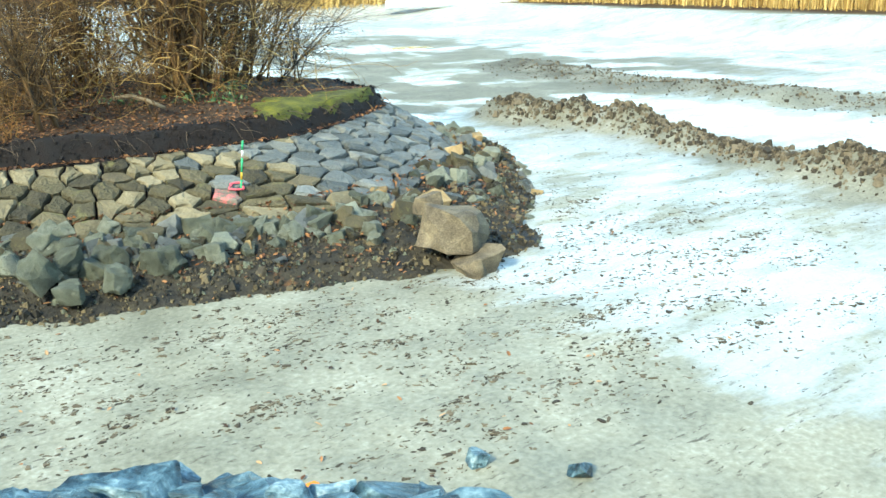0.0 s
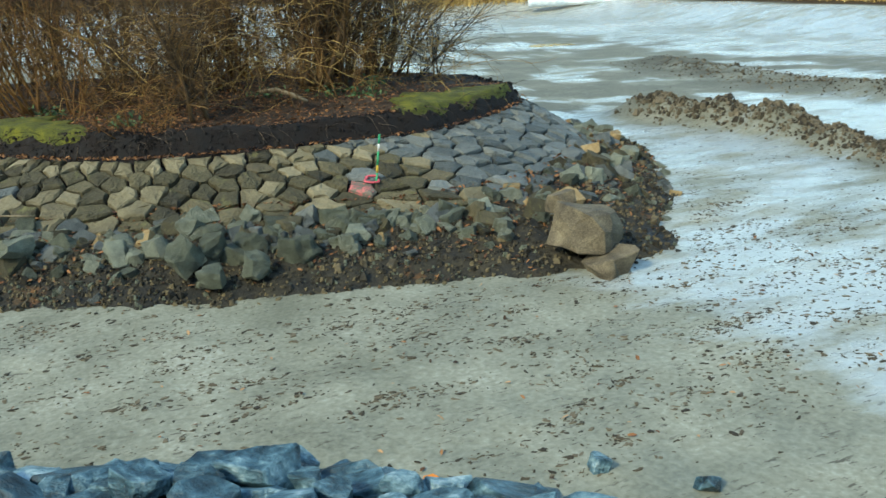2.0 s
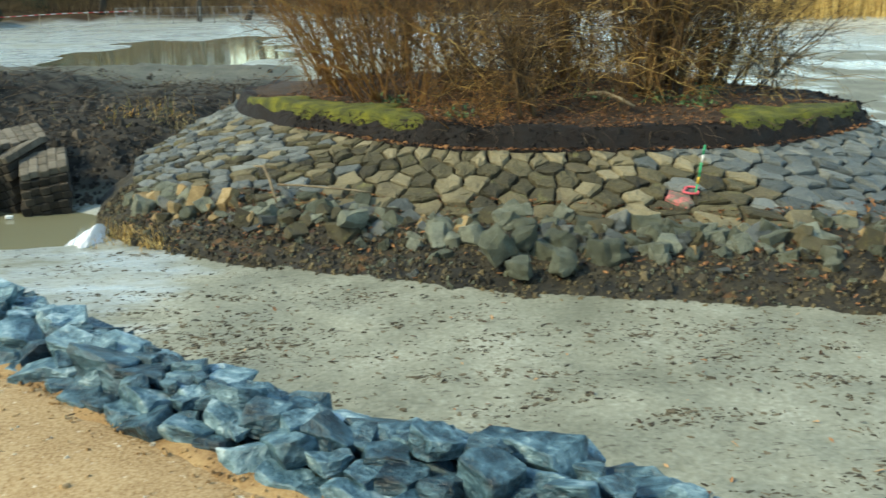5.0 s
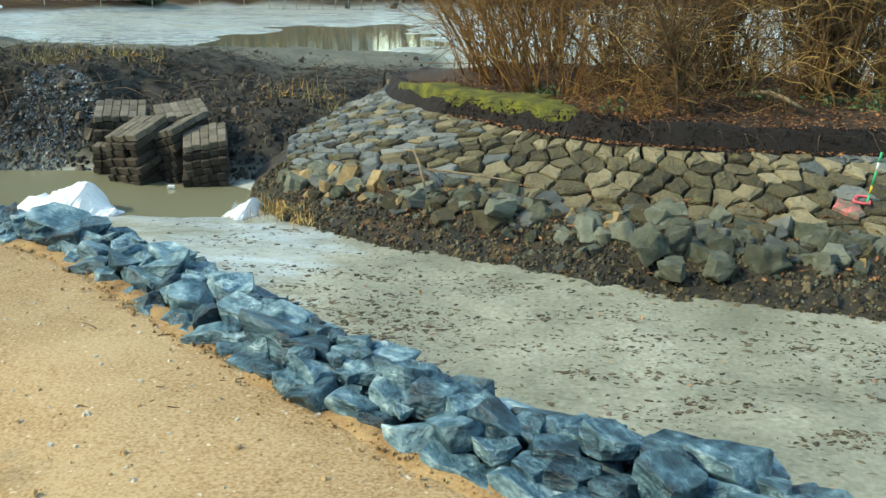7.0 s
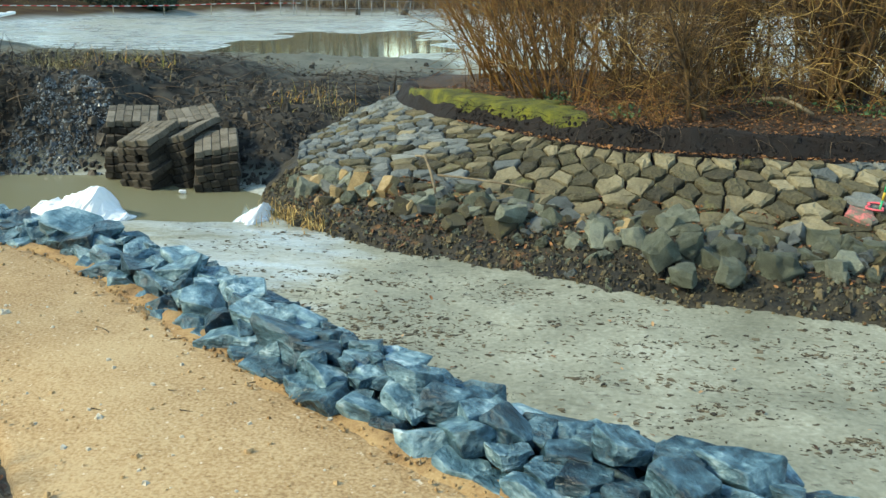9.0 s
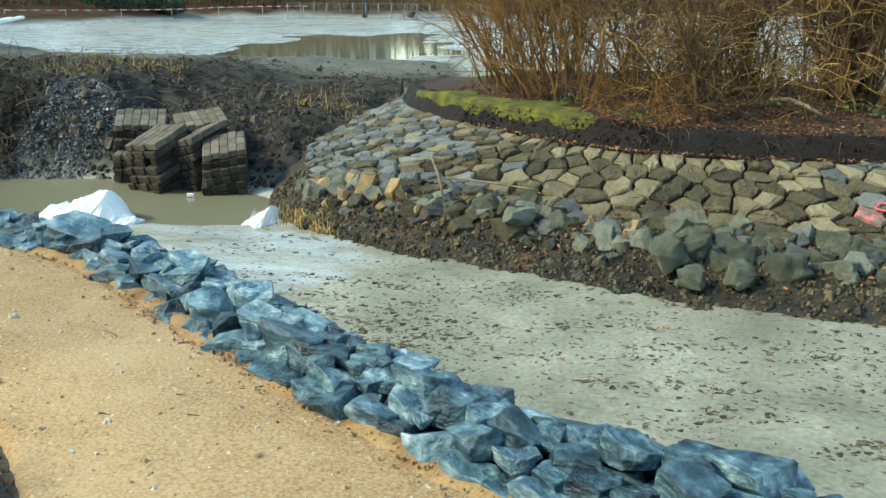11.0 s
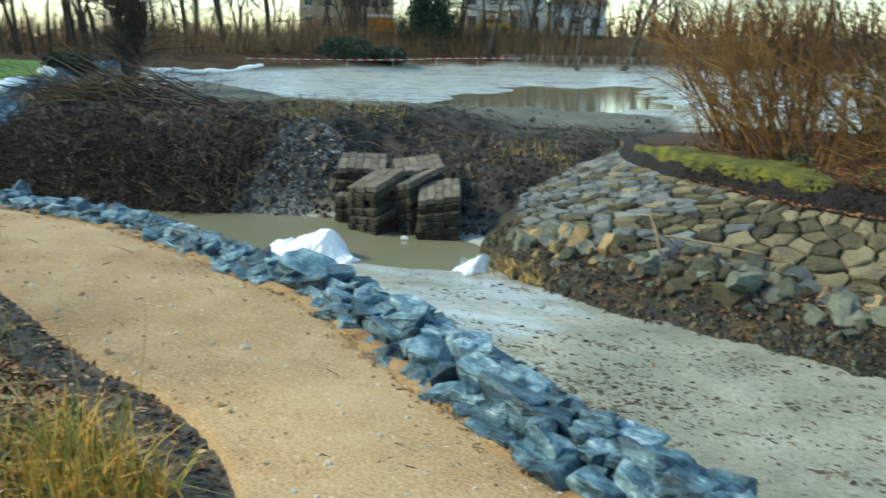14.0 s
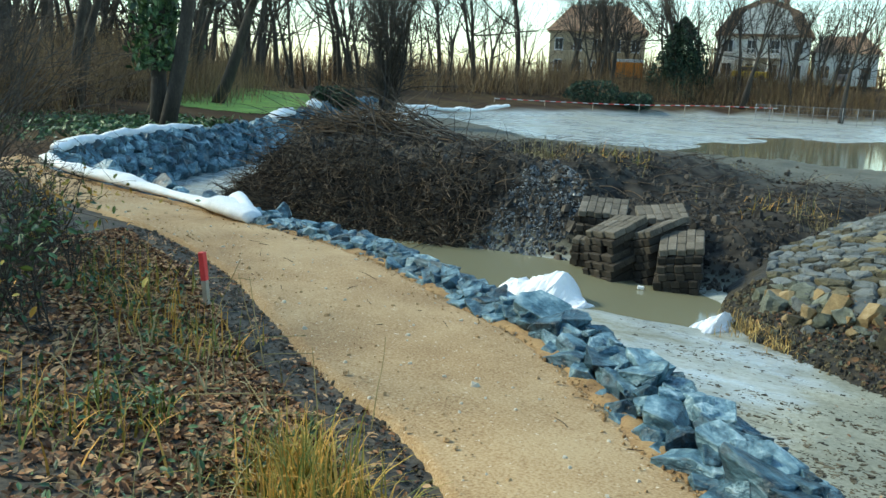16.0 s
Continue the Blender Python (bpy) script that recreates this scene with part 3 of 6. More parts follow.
def spread(lo, hi, a, b, fine, grow=1.09, most=60.0):
    """Grid lines: fine between a and b, widening out to lo and hi."""
    mid = list(np.arange(a, b + 1e-6, fine))
    up, s = [], fine
    v = b
    while v < hi:
        s = min(s * grow, most)
        v += s
        up.append(v)
    dn, s, v = [], fine, a
    while v > lo:
        s = min(s * grow, most)
        v -= s
        dn.append(v)
    return np.array(dn[::-1] + mid + up)


def grid_mesh(name, xs, ys, zf, material, keep=None, smooth=True):
    gx, gy = np.meshgrid(xs, ys)
    gz = zf(gx, gy)
    nx, ny = len(xs), len(ys)
    verts = np.stack([gx, gy, gz], -1).reshape(-1, 3)
    i = (np.arange(ny - 1)[:, None] * nx + np.arange(nx - 1)[None]).ravel()
    f = np.stack([i, i + 1, i + nx + 1, i + nx], 1)
    if keep is not None:
        ok = keep(gx, gy).ravel()
        f = f[ok[f].all(1)]
    used = np.unique(f)
    back = np.zeros(len(verts), int)
    back[used] = np.arange(len(used))
    me = mesh_of(name, verts[used], back[f].tolist(), material, smooth)
    return me, verts[used]


def attribute(me, name, values):
    at = me.attributes.new(name, "FLOAT", "POINT")
    at.data.foreach_set("value", np.asarray(values, np.float32))


# ---- ground ----
gx = spread(-1500, 1500, -9, 12, 0.085, 1.06, 120)
gy = spread(-300, 1800, 2.0, 14.5, 0.085, 1.06, 120)
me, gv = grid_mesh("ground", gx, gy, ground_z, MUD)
d_b = poly_dist(gv[:, 0], gv[:, 1], BASIN)
attribute(me, "land", np.where((gv[:, 1] > 50) & (gv[:, 0] < 12), smooth01((4.5 - d_b) / 1.5), smooth01(-d_b / 0.8 + 0.2)))
pen = poly_dist(gv[:, 0], gv[:, 1], PENINSULA)
ridge = np.exp(-(line_dist(gv[:, 0], gv[:, 1], RIDGE) / 0.8) ** 2)
dug = (np.clip(smooth01(pen / 0.8 + 0.2) * (1 - 0.35 * smooth01((gv[:, 1] - 18) / 8)) + 0.5 * ridge + 0.35 * np.exp(-(line_dist(gv[:, 0], gv[:, 1], RIDGE_FAR) / 1.2) ** 2) + 0.38 * smooth01((fbm(gv[:, 0] * 0.9, gv[:, 1] * 0.6, 5, 66) - 0.4) / 0.14) * smooth01((gv[:, 0] - 7) / 2) * smooth01((gv[:, 1] - 11) / 4) * smooth01((40 - gv[:, 1]) / 8) * smooth01((25 - gv[:, 0]) / 4), 0, 1))
# smoother film, and the painted sky sheen, to the right, far out and left
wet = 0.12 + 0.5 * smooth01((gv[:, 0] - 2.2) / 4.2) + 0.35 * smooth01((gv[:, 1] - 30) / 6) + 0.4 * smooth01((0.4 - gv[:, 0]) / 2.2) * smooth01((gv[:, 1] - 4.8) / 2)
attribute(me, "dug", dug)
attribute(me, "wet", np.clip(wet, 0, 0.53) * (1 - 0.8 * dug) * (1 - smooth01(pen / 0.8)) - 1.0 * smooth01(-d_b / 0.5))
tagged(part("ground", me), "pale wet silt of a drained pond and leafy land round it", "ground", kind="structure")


def water(name, cx, cy, rx, ry, z, label):
    n = 48
    vs = [(cx, cy, z)] + [(cx + rx * math.cos(a) * (1 + 0.12 * math.sin(3 * a + cx)), cy + ry * math.sin(a) * (1 + 0.1 * math.cos(2 * a)), z) for a in np.linspace(0, 2 * math.pi, n + 1)[:-1]]
    ob = part(name, mesh_of(name, vs, [(0, 1 + k, 1 + (k + 1) % n) for k in range(n)], WATER))
    tagged(ob, label, "water", kind="structure")


_c = np.mean(POOL, axis=0)
tagged(part("water_pool", mesh_of("water_pool", [(x + 0.05 * (x - _c[0]), y + 0.12 * (y - _c[1]), MUD_Z - 0.05) for x, y in POOL], [tuple(range(len(POOL)))], WATER)), "shallow murky olive pool beside the stone bank", "water", kind="structure")
water("water_hollow", -8.0, 46, 12.0, 21.0, MUD_Z - 0.055, "shallow open water left in the drained pond")
water("water_puddle", 16.7, 9.7, 1.8, 1.5, MUD_Z - 0.06, "brown puddle behind a mud ridge")
water("water_puddle", 19.5, 28.8, 2.8, 1.6, MUD_Z - 0.06, "brown puddle reflecting golden reeds")

# ---- path and verge ----
PATH_IN = [(3.6, -2.2), (2.0, 0.6), (1.2, 1.72), (0.62, 2.25), (0.13, 2.63), (-0.21, 2.93), (-0.61, 3.24), (-1.0, 3.62), (-1.53, 4.08), (-2.1, 4.72), (-2.69, 5.16),
           (-3.22, 5.45), (-4.11, 6.0), (-5.21, 6.6), (-6.13, 6.82), (-7.2, 7.02), (-9.1, 7.37), (-10.9, 7.7), (-12.8, 8.1), (-14.6, 8.9)]
PATH_OUT = [(1.6, -3.4), (0.2, -1.2), (-0.7, 1.0), (-1.3, 2.1), (-1.78, 2.8), (-2.11, 3.1), (-2.5, 3.36), (-3.1, 3.6), (-3.95, 4.13), (-5.52, 5.17), (-7.37, 5.98),
            (-9.0, 6.3), (-10.6, 6.8), (-12.2, 7.5), (-14.0, 8.0)]
pa, pb = resample(PATH_IN, 0.1), resample(PATH_OUT, 0.1)
n_p = 220
pa = np.stack([np.interp(np.linspace(0, 1, n_p), np.linspace(0, 1, len(pa)), pa[:, k]) for k in (0, 1)], 1)
pb = np.stack([np.interp(np.linspace(0, 1, n_p), np.linspace(0, 1, len(pb)), pb[:, k]) for k in (0, 1)], 1)
cols = 26
pv, pf = [], []
for k in range(n_p):
    for j in range(cols):
        t = j / (cols - 1)
        q = pa[k] * (1 - t) + pb[k] * t
        edge = 0.06 * (fbm(q[0] * 5, q[1] * 5, 3, 4) - 0.5) * (t > 0.97) * 3
        zz = 0.012 + 0.03 * math.sin(math.pi * t) + 0.025 * (fbm(q[0] * 2, q[1] * 2, 3, 8) - 0.5) - (0.1 if j in (0, cols - 1) else 0)
        pv.append((q[0] + edge, q[1] - edge, zz))
for k in range(n_p - 1):
    for j in range(cols - 1):
        a = k * cols + j
        pf.append((a, a + 1, a + cols + 1, a + cols))
tagged(part("path", mesh_of("path", pv, pf, SAND, True)), "trodden ochre sand footpath beside a stone bank", "path", kind="structure")
# reddish damp sand washed up along the foot of the stones
sv, sf = [], []
fine = resample(PATH_IN, 0.06)
nrm = np.gradient(fine, axis=0)
nrm = np.stack([nrm[:, 1], -nrm[:, 0]], 1)
nrm = -nrm / np.linalg.norm(nrm, axis=1)[:, None]
for k, q in enumerate(fine):
    wv = 0.3 * max(0.0, fbm(q[0] * 5, q[1] * 5, 4, 6) - 0.22) + R.uniform(0, 0.03)
    for j, (o, z) in enumerate(((-0.14, 0.0), (-0.02, 0.04), (0.02 + 0.35 * wv, 0.03), (0.04 + 0.75 * wv, -0.006))):
        p = q + nrm[k] * o
        sv.append((p[0], p[1], z + 0.03 * (fbm(p[0] * 8, p[1] * 8, 3, 7) - 0.5)))
for k in range(len(fine) - 1):
    for j in range(3):
        a = 4 * k + j
        sf.append((a, a + 1, a + 5, a + 4))
tagged(part("sand_edge", mesh_of("sand_edge", sv, sf, WETSAND, True)), "damp reddish sand along the foot of the stones", "sand edge", kind="structure")


def verge_z(x, y):
    d = line_dist(np.asarray(x, float), np.asarray(y, float), PATH_OUT)
    return -0.03 + 0.05 * smooth01(d / 0.2) + 0.06 * smooth01((d - 0.5) / 1.5) + 0.09 * (fbm(x * 2.5, y * 2.5, 4, 17) - 0.4) * smooth01(d / 0.4)


VERGE_POLY = PATH_OUT + [(-14, 4), (-9, 0.5), (-6, -2), (-2, -4)]
me, _ = grid_mesh("verge", np.arange(-14, 1.7, 0.09), np.arange(-4, 8.2, 0.09), verge_z, VERGE, keep=lambda x, y: poly_dist(x, y, VERGE_POLY) > -0.12)
tagged(part("verge", me), "dark earth verge with dead leaves and weeds", "verge", kind="structure")

# ---- island ----
iv, iface, rings = [], [], []
na = 640
aa = np.linspace(0, 2 * math.pi, na + 1)[:-1]
rt, rb, rw = isle_r(aa, R_TOE), isle_r(aa, R_BOT), isle_r(aa, R_TOP)
levels = [rt + 0.15] + [rt + (rb - rt) * k / 21 for k in range(22)] + [rb + (rw - rb) * k / 5 for k in range(1, 6)]
mats = [0] * 22 + [1] * 5
levels += [rw - 0.03 - 0.03 * k + 0.05 * (fbm(np.cos(aa) * 26, np.sin(aa) * 26 + k, 3, 70) - 0.5) for k in range(6)] + [rw - 0.34]
mats += [1] * 7
levels += [(rw - 0.28) * (1 - k / 14) + 0.02 for k in range(1, 15)]
mats += [2] * 14
for r in levels:
    x, y = ISLE_C[0] + r * np.cos(aa), ISLE_C[1] + r * np.sin(aa)
    z = isle_z(x, y) - 0.05 * ((r > rw + 0.01) & (r <= rb + 1e-6))
    z = z + np.where((r < rw - 0.02) & (r > rw - 0.4), 0.10 * (fbm(x * 4, y * 4, 4, 77) - 0.5), 0)
    iv += list(zip(x, y, z))
for k in range(len(levels) - 1):
    for j in range(na):
        a, b = k * na + j, k * na + (j + 1) % na
        iface.append((a, b, b + na, a + na))
me = mesh_of("island", iv, iface, TOESOIL, True)
me.materials.append(SOIL)
me.materials.append(LITTER)
me.polygons.foreach_set("material_index", np.repeat(mats[: len(levels) - 1], na))
island = tagged(part("island", me), "small pond island of dark soil ringed by a stone wall", "island", kind="structure")


# ---- rocks ----
def rock_mesh(name, seed, material, flat=0.65, cuts=7, rough=0.03):
    """A broken quarry stone: a block split by random planes, with chipped, uneven faces."""
    q = np.random.default_rng(seed)
    bm = bmesh.new()
    bmesh.ops.create_cube(bm, size=1)
    for v in bm.verts:
        v.co = Vector((v.co.x * 1.0, v.co.y * 0.75, v.co.z * flat)) + Vector(q.normal(0, 0.09, 3))
    for _ in range(cuts):
        n = Vector(q.normal(0, 1, 3)).normalized()
        n.z *= 0.6
        n.normalize()
        reach = abs(n.x) * 0.5 + abs(n.y) * 0.375 + abs(n.z) * 0.5 * flat
        r = bmesh.ops.bisect_plane(bm, geom=bm.verts[:] + bm.edges[:] + bm.faces[:], plane_co=n * reach * q.uniform(0.52, 0.84), plane_no=n, clear_outer=True)
        rim = [e for e in r["geom_cut"] if isinstance(e, bmesh.types.BMEdge)]
        if rim:
            bmesh.ops.edgeloop_fill(bm, edges=rim)
    bmesh.ops.remove_doubles(bm, verts=bm.verts, dist=0.07)
    bmesh.ops.bevel(bm, geom=bm.edges[:], offset=0.022, segments=1, affect="EDGES", clamp_overlap=True)
    bmesh.ops.triangulate(bm, faces=bm.faces)
    long = [e for e in bm.edges if e.calc_length() > 0.28]
    bmesh.ops.subdivide_edges(bm, edges=long, cuts=1)
    bmesh.ops.triangulate(bm, faces=bm.faces)
    off = Vector((seed * 1.7, seed * 0.3, 0))
    for v in bm.verts:
        v.co += Vector((noise.noise(v.co * 3 + off), noise.noise(v.co * 3.3 - off), noise.noise(v.co * 2.7 + off * 2))) * rough
    bmesh.ops.recalc_face_normals(bm, faces=bm.faces)
    return bm_mesh(name, bm, material)


BLUE_ROCKS = [rock_mesh("stone", 100 + k, BLUESTONE, (0.55, 0.62, 0.7, 0.5)[k % 4], 5 + k % 4, 0.045) for k in range(20)]
TOE_ROCKS = [rock_mesh("boulder", 200 + k, BOULDER, (0.8, 0.65, 0.5, 0.9)[k % 4], 8 + k % 4, 0.1) for k in range(14)]
DARK_ROCKS = [rock_mesh("boulder", 400 + k, WALLSTONE, (0.6, 0.45, 0.75)[k % 3], 9, 0.05) for k in range(6)]
SLAB_ROCKS = [rock_mesh("boulder", 500 + k, SLATE, (0.3, 0.38, 0.45)[k % 3], 8, 0.05) for k in range(6)]
OCHRE_ROCKS = [rock_mesh("boulder", 300 + k, OCHRE, 0.8, 7) for k in range(4)]


def put_rock(meshes, parent, x, y, z, s, rz=None, tilt=0.35, name="stone", sx=1.0, sy=1.0, sz=1.0):
    ob = part(name, R.choice(meshes), parent)
    ob.matrix_basis = Matrix.LocRotScale((x, y, z), Euler((R.gauss(0, tilt), R.gauss(0, tilt), R.uniform(0, 6.28) if rz is None else rz)), (s * sx, s * sy, s * sz))
    return ob


# stone bank along the path: a row at the path, a crest, and the slope down to the mud
bank = thing("stone_bank", "rubble bank of angular blue-grey quarry stones along the path", "stone bank")
bank_on = thing("stone_bank", "low row of angular blue-grey stones between path and pool", "stone bank")
line = resample(PATH_IN[1:16], 0.02)
tang = np.gradient(line, axis=0)
tang /= np.linalg.norm(tang, axis=1)[:, None]
outw = np.stack([tang[:, 1], -tang[:, 0]], 1)
slen = np.r_[0, np.cumsum(np.linalg.norm(np.diff(line, axis=0), axis=1))]
# cross-section: steep face to the path, rounded crest, slope to the mud
SECTION = np.array([(-0.015, 0.0), (0.04, 0.06), (0.11, 0.115), (0.22, 0.15), (0.33, 0.145), (0.43, 0.08), (0.52, -0.03), (0.62, -0.18)])
sec_w = np.r_[0, np.cumsum(np.hypot(*np.diff(SECTION, axis=0).T))]


def bank_place(s, w):
    k = min(int(np.searchsorted(slen, s)), len(line) - 1)
    thin = 1.0 - 0.32 * float(smooth01((-1.6 - line[k][0]) / 2.6))
    wide = 1.0 + 0.5 * float(smooth01((line[k][0] - 0.0) / 0.8))
    off, z = np.interp(w, sec_w, SECTION[:, 0]) * thin * wide, np.interp(w, sec_w, SECTION[:, 1]) * thin
    return line[k] + outw[k] * off, z, math.atan2(tang[k][1], tang[k][0]), line[k][0]


laid = []
s = 0.05
while s < slen[-1]:
    le = R.uniform(0.15, 0.25)
    laid.append((s + le / 2, 0.05 + R.gauss(0, 0.012), le * 0.5, le * 0.33, le))
    s += le * R.uniform(0.86, 1.0)
for tries, lo, hi in ((26, 0.27, 0.36), (700, 0.18, 0.24), (5000, 0.13, 0.18), (6000, 0.085, 0.13)):
    for _ in range(tries):
        s, w = R.uniform(0, slen[-1]), R.uniform(0, sec_w[-1])
        le = R.uniform(lo, hi)
        a, b = le * 0.5, le * R.uniform(0.27, 0.36)
        if all(((s - s2) / (a + a2)) ** 2 + ((w - w2) / (b + b2)) ** 2 > 0.66 for s2, w2, a2, b2, _l in laid if abs(s - s2) < 0.45):
            laid.append((s, w, a, b, le))
for s, w, a, b, le in laid:
    q, z, yaw, wx = bank_place(s, w)
    hgt = min(0.13, R.uniform(0.8, 1.25) * b * 1.7)
    put_rock(BLUE_ROCKS, bank_on if wx < -3.0 else bank, q[0], q[1], z - 0.3 * hgt + R.gauss(0, 0.014), 1.0, yaw + R.gauss(0, 0.28) + R.choice((0, math.pi)), 0.2, sx=le * 1.12, sy=b * 3.0, sz=hgt * 1.7)
# smaller stones packed behind the faces and down to the mud
under_v, under_f = [], []
for off, z, size, spacing in ((0.12, -0.04, 0.15, 0.13), (0.22, 0.0, 0.16, 0.13), (0.32, 0.0, 0.16, 0.13), (0.44, -0.1, 0.18, 0.15), (0.58, -0.28, 0.28, 0.22), (0.7, -0.5, 0.3, 0.25), (0.92, -0.74, 0.28, 0.28)):
    s = R.uniform(0, 0.1)
    while s < slen[-1]:
        k = min(int(np.searchsorted(slen, s)), len(line) - 1)
        q = line[k] + outw[k] * (off * (0.75 if line[k][0] < -3.0 else 1.0 + 0.4 * float(smooth01(line[k][0] / 0.8))) + R.gauss(0, 0.022))
        sz = 0.85 * size * R.uniform(0.7, 1.3)
        src = R.choice(BLUE_ROCKS)
        m_ = Matrix.LocRotScale((q[0], q[1], z), Euler((R.gauss(0, 0.4), R.gauss(0, 0.4), R.uniform(0, 6.28))), (sz * 1.2, sz, sz))
        o = len(under_v)
        under_v += [tuple(m_ @ v.co) for v in src.vertices]
        under_f += [tuple(o + i for i in p.vertices) for p in src.polygons]
        s += spacing * R.uniform(0.7, 1.3)
tagged(part("stones_below", mesh_of("stones_below", under_v, under_f, BLUESTONE), bank), kind="stuff")

# dressed wall stones of the island, fitted like a dry-stone paving on the slope
wall = thing("island_wall", "sloping dry-stone wall of fitted grey-olive fieldstones round the island", "stone wall")
ARC = np.linspace(math.radians(140), math.radians(400), 1400)
arc_r = 0.5 * (isle_r(ARC, R_BOT) + isle_r(ARC, R_TOP))
ax_, ay_ = ISLE_C[0] + arc_r * np.cos(ARC), ISLE_C[1] + arc_r * np.sin(ARC)
alen = np.r_[0, np.cumsum(np.hypot(np.diff(ax_), np.diff(ay_)))]


def wall_point(u, v, lift=0.0):
    a = np.interp(u, alen, ARC)
    b, t = isle_r(a, R_BOT) + 0.05, isle_r(a, R_TOP)
    r = b + (t - b) * v
    z = -0.5 + 0.51 * v
    c, s = math.cos(a), math.sin(a)
    nx, nz = 0.45, 0.9
    return np.array((ISLE_C[0] + (r + lift * nx) * c, ISLE_C[1] + (r + lift * nx) * s, z + lift * nz))


def clip_poly(poly, px, py, nx, ny):
    out = []
    for (x0, y0), (x1, y1) in zip(poly, poly[1:] + poly[:1]):
        a, b = (x0 - px) * nx + (y0 - py) * ny, (x1 - px) * nx + (y1 - py) * ny
        if a <= 0:
            out.append((x0, y0))
        if (a < 0) != (b < 0):
            t = a / (a - b)
            out.append((x0 + t * (x1 - x0), y0 + t * (y1 - y0)))
    return out


def slope_len(u):
    a = np.interp(u, alen, ARC)
    return float(np.hypot(isle_r(a, R_BOT) + 0.05 - isle_r(a, R_TOP), 0.51))


seeds = []
for tries, gap in ((9000, 0.40), (6000, 0.30), (6000, 0.225)):
    for _ in range(tries):
        u, v = R.uniform(0, alen[-1]), R.uniform(0.02, 0.98)
        ln = slope_len(u)
        far_ = wall_point(u, v)
        need = gap * (0.8 if far_[0] < 0 or v > 0.85 else 1.0)
        if all(math.hypot(u - u2, (v - v2) * ln * 1.25) > need for u2, v2 in seeds if abs(u - u2) < 0.4):
            seeds.append((u, v))
SA = np.array(seeds)
centres = np.array([wall_point(a, b) for a, b in seeds])
PAINTED = set(np.argsort(np.hypot(centres[:, 0] - 3.68, centres[:, 1] - 8.24))[:1].tolist())
for k, (su, sv_) in enumerate(seeds):
    wide = slope_len(su)
    poly = [(-0.5, -sv_ * wide), (0.5, -sv_ * wide), (0.5, (1 - sv_) * wide), (-0.5, (1 - sv_) * wide)]
    rel = np.stack([SA[:, 0] - su, (SA[:, 1] - sv_) * wide], 1)
    for j in np.argsort(np.hypot(rel[:, 0], rel[:, 1]))[1:16]:
        poly = clip_poly(poly, rel[j][0] / 2, rel[j][1] / 2, rel[j][0], rel[j][1])
        if len(poly) < 3:
            break
    if len(poly) < 3:
        continue
    bent = []
    for (x0, y0), (x1, y1) in zip(poly, poly[1:] + poly[:1]):
        bent.append((x0, y0))
        if math.hypot(x1 - x0, y1 - y0) > 0.12:
            bent.append(((x0 + x1) / 2 + R.gauss(0, 0.01), (y0 + y1) / 2 + R.gauss(0, 0.01)))
    poly = bent
    c = np.mean(poly, axis=0)
    # rings: buried edge, shoulder, rounded top
    ringd = []
    size = max(np.ptp([p[0] for p in poly]), 0.05)
    hgt = R.uniform(0.022, 0.055)
    tu, tv = R.gauss(0, 0.045), R.gauss(0, 0.045)
    for inset, lift in ((0.012, -0.05), (0.016, hgt * 0.5), (0.032, hgt * 0.95), (0.5 * size, hgt)):
        ring = []
        for p in poly:
            w = np.array(p) - c
            d = np.linalg.norm(w) + 1e-6
            q = c + w * max(0.45 if inset > 0.1 else 0.2, 1 - inset / d * R.uniform(0.8, 1.6))
            ring.append(wall_point(su + q[0], sv_ + q[1] / wide, lift + (tu * w[0] + tv * w[1] + (0.35 * hgt + 0.006) * (R.random() - 0.5)) * (lift > 0)))
        ringd.append(ring)
    n = len(poly)
    centre = wall_point(su + c[0], sv_ + c[1] / wide, hgt * 1.08)
    o = centre
    verts = [v - o for ring in ringd for v in ring] + [np.zeros(3)]
    faces = []
    for r in range(3):
        for j in range(n):
            faces.append((r * n + j, r * n + (j + 1) % n, (r + 1) * n + (j + 1) % n, (r + 1) * n + j))
    faces += [(3 * n + j, 3 * n + (j + 1) % n, 4 * n) for j in range(n)]
    pink = k in PAINTED
    grey = o[0] > 4.3 + R.gauss(0, 0.5) or (o[0] < -0.2 + R.gauss(0, 0.4) and R.random() < 0.65)
    m_ = PINKSTONE if pink else SLATE if grey else PALESTONE if R.random() < (0.6 if sv_ > 0.8 else 0.33) else WALLSTONE
    part("stone", mesh_of("stone", verts, faces, m_), wall, Matrix.Translation(o))

# loose boulders at the wall's foot
toe = thing("boulder_heap", "tumbled grey boulders lying at the foot of the island wall", "boulders")


def isle_at(a_deg, f):
    """A place on the toe slope: 0 at the mud, 1 at the wall foot."""
    a = radians(a_deg)
    r = float(isle_r(a, R_TOE) * (1 - f) + isle_r(a, R_BOT) * f)
    x, y = ISLE_C[0] + r * math.cos(a), ISLE_C[1] + r * math.sin(a)
    return x, y, float(isle_z(x, y))


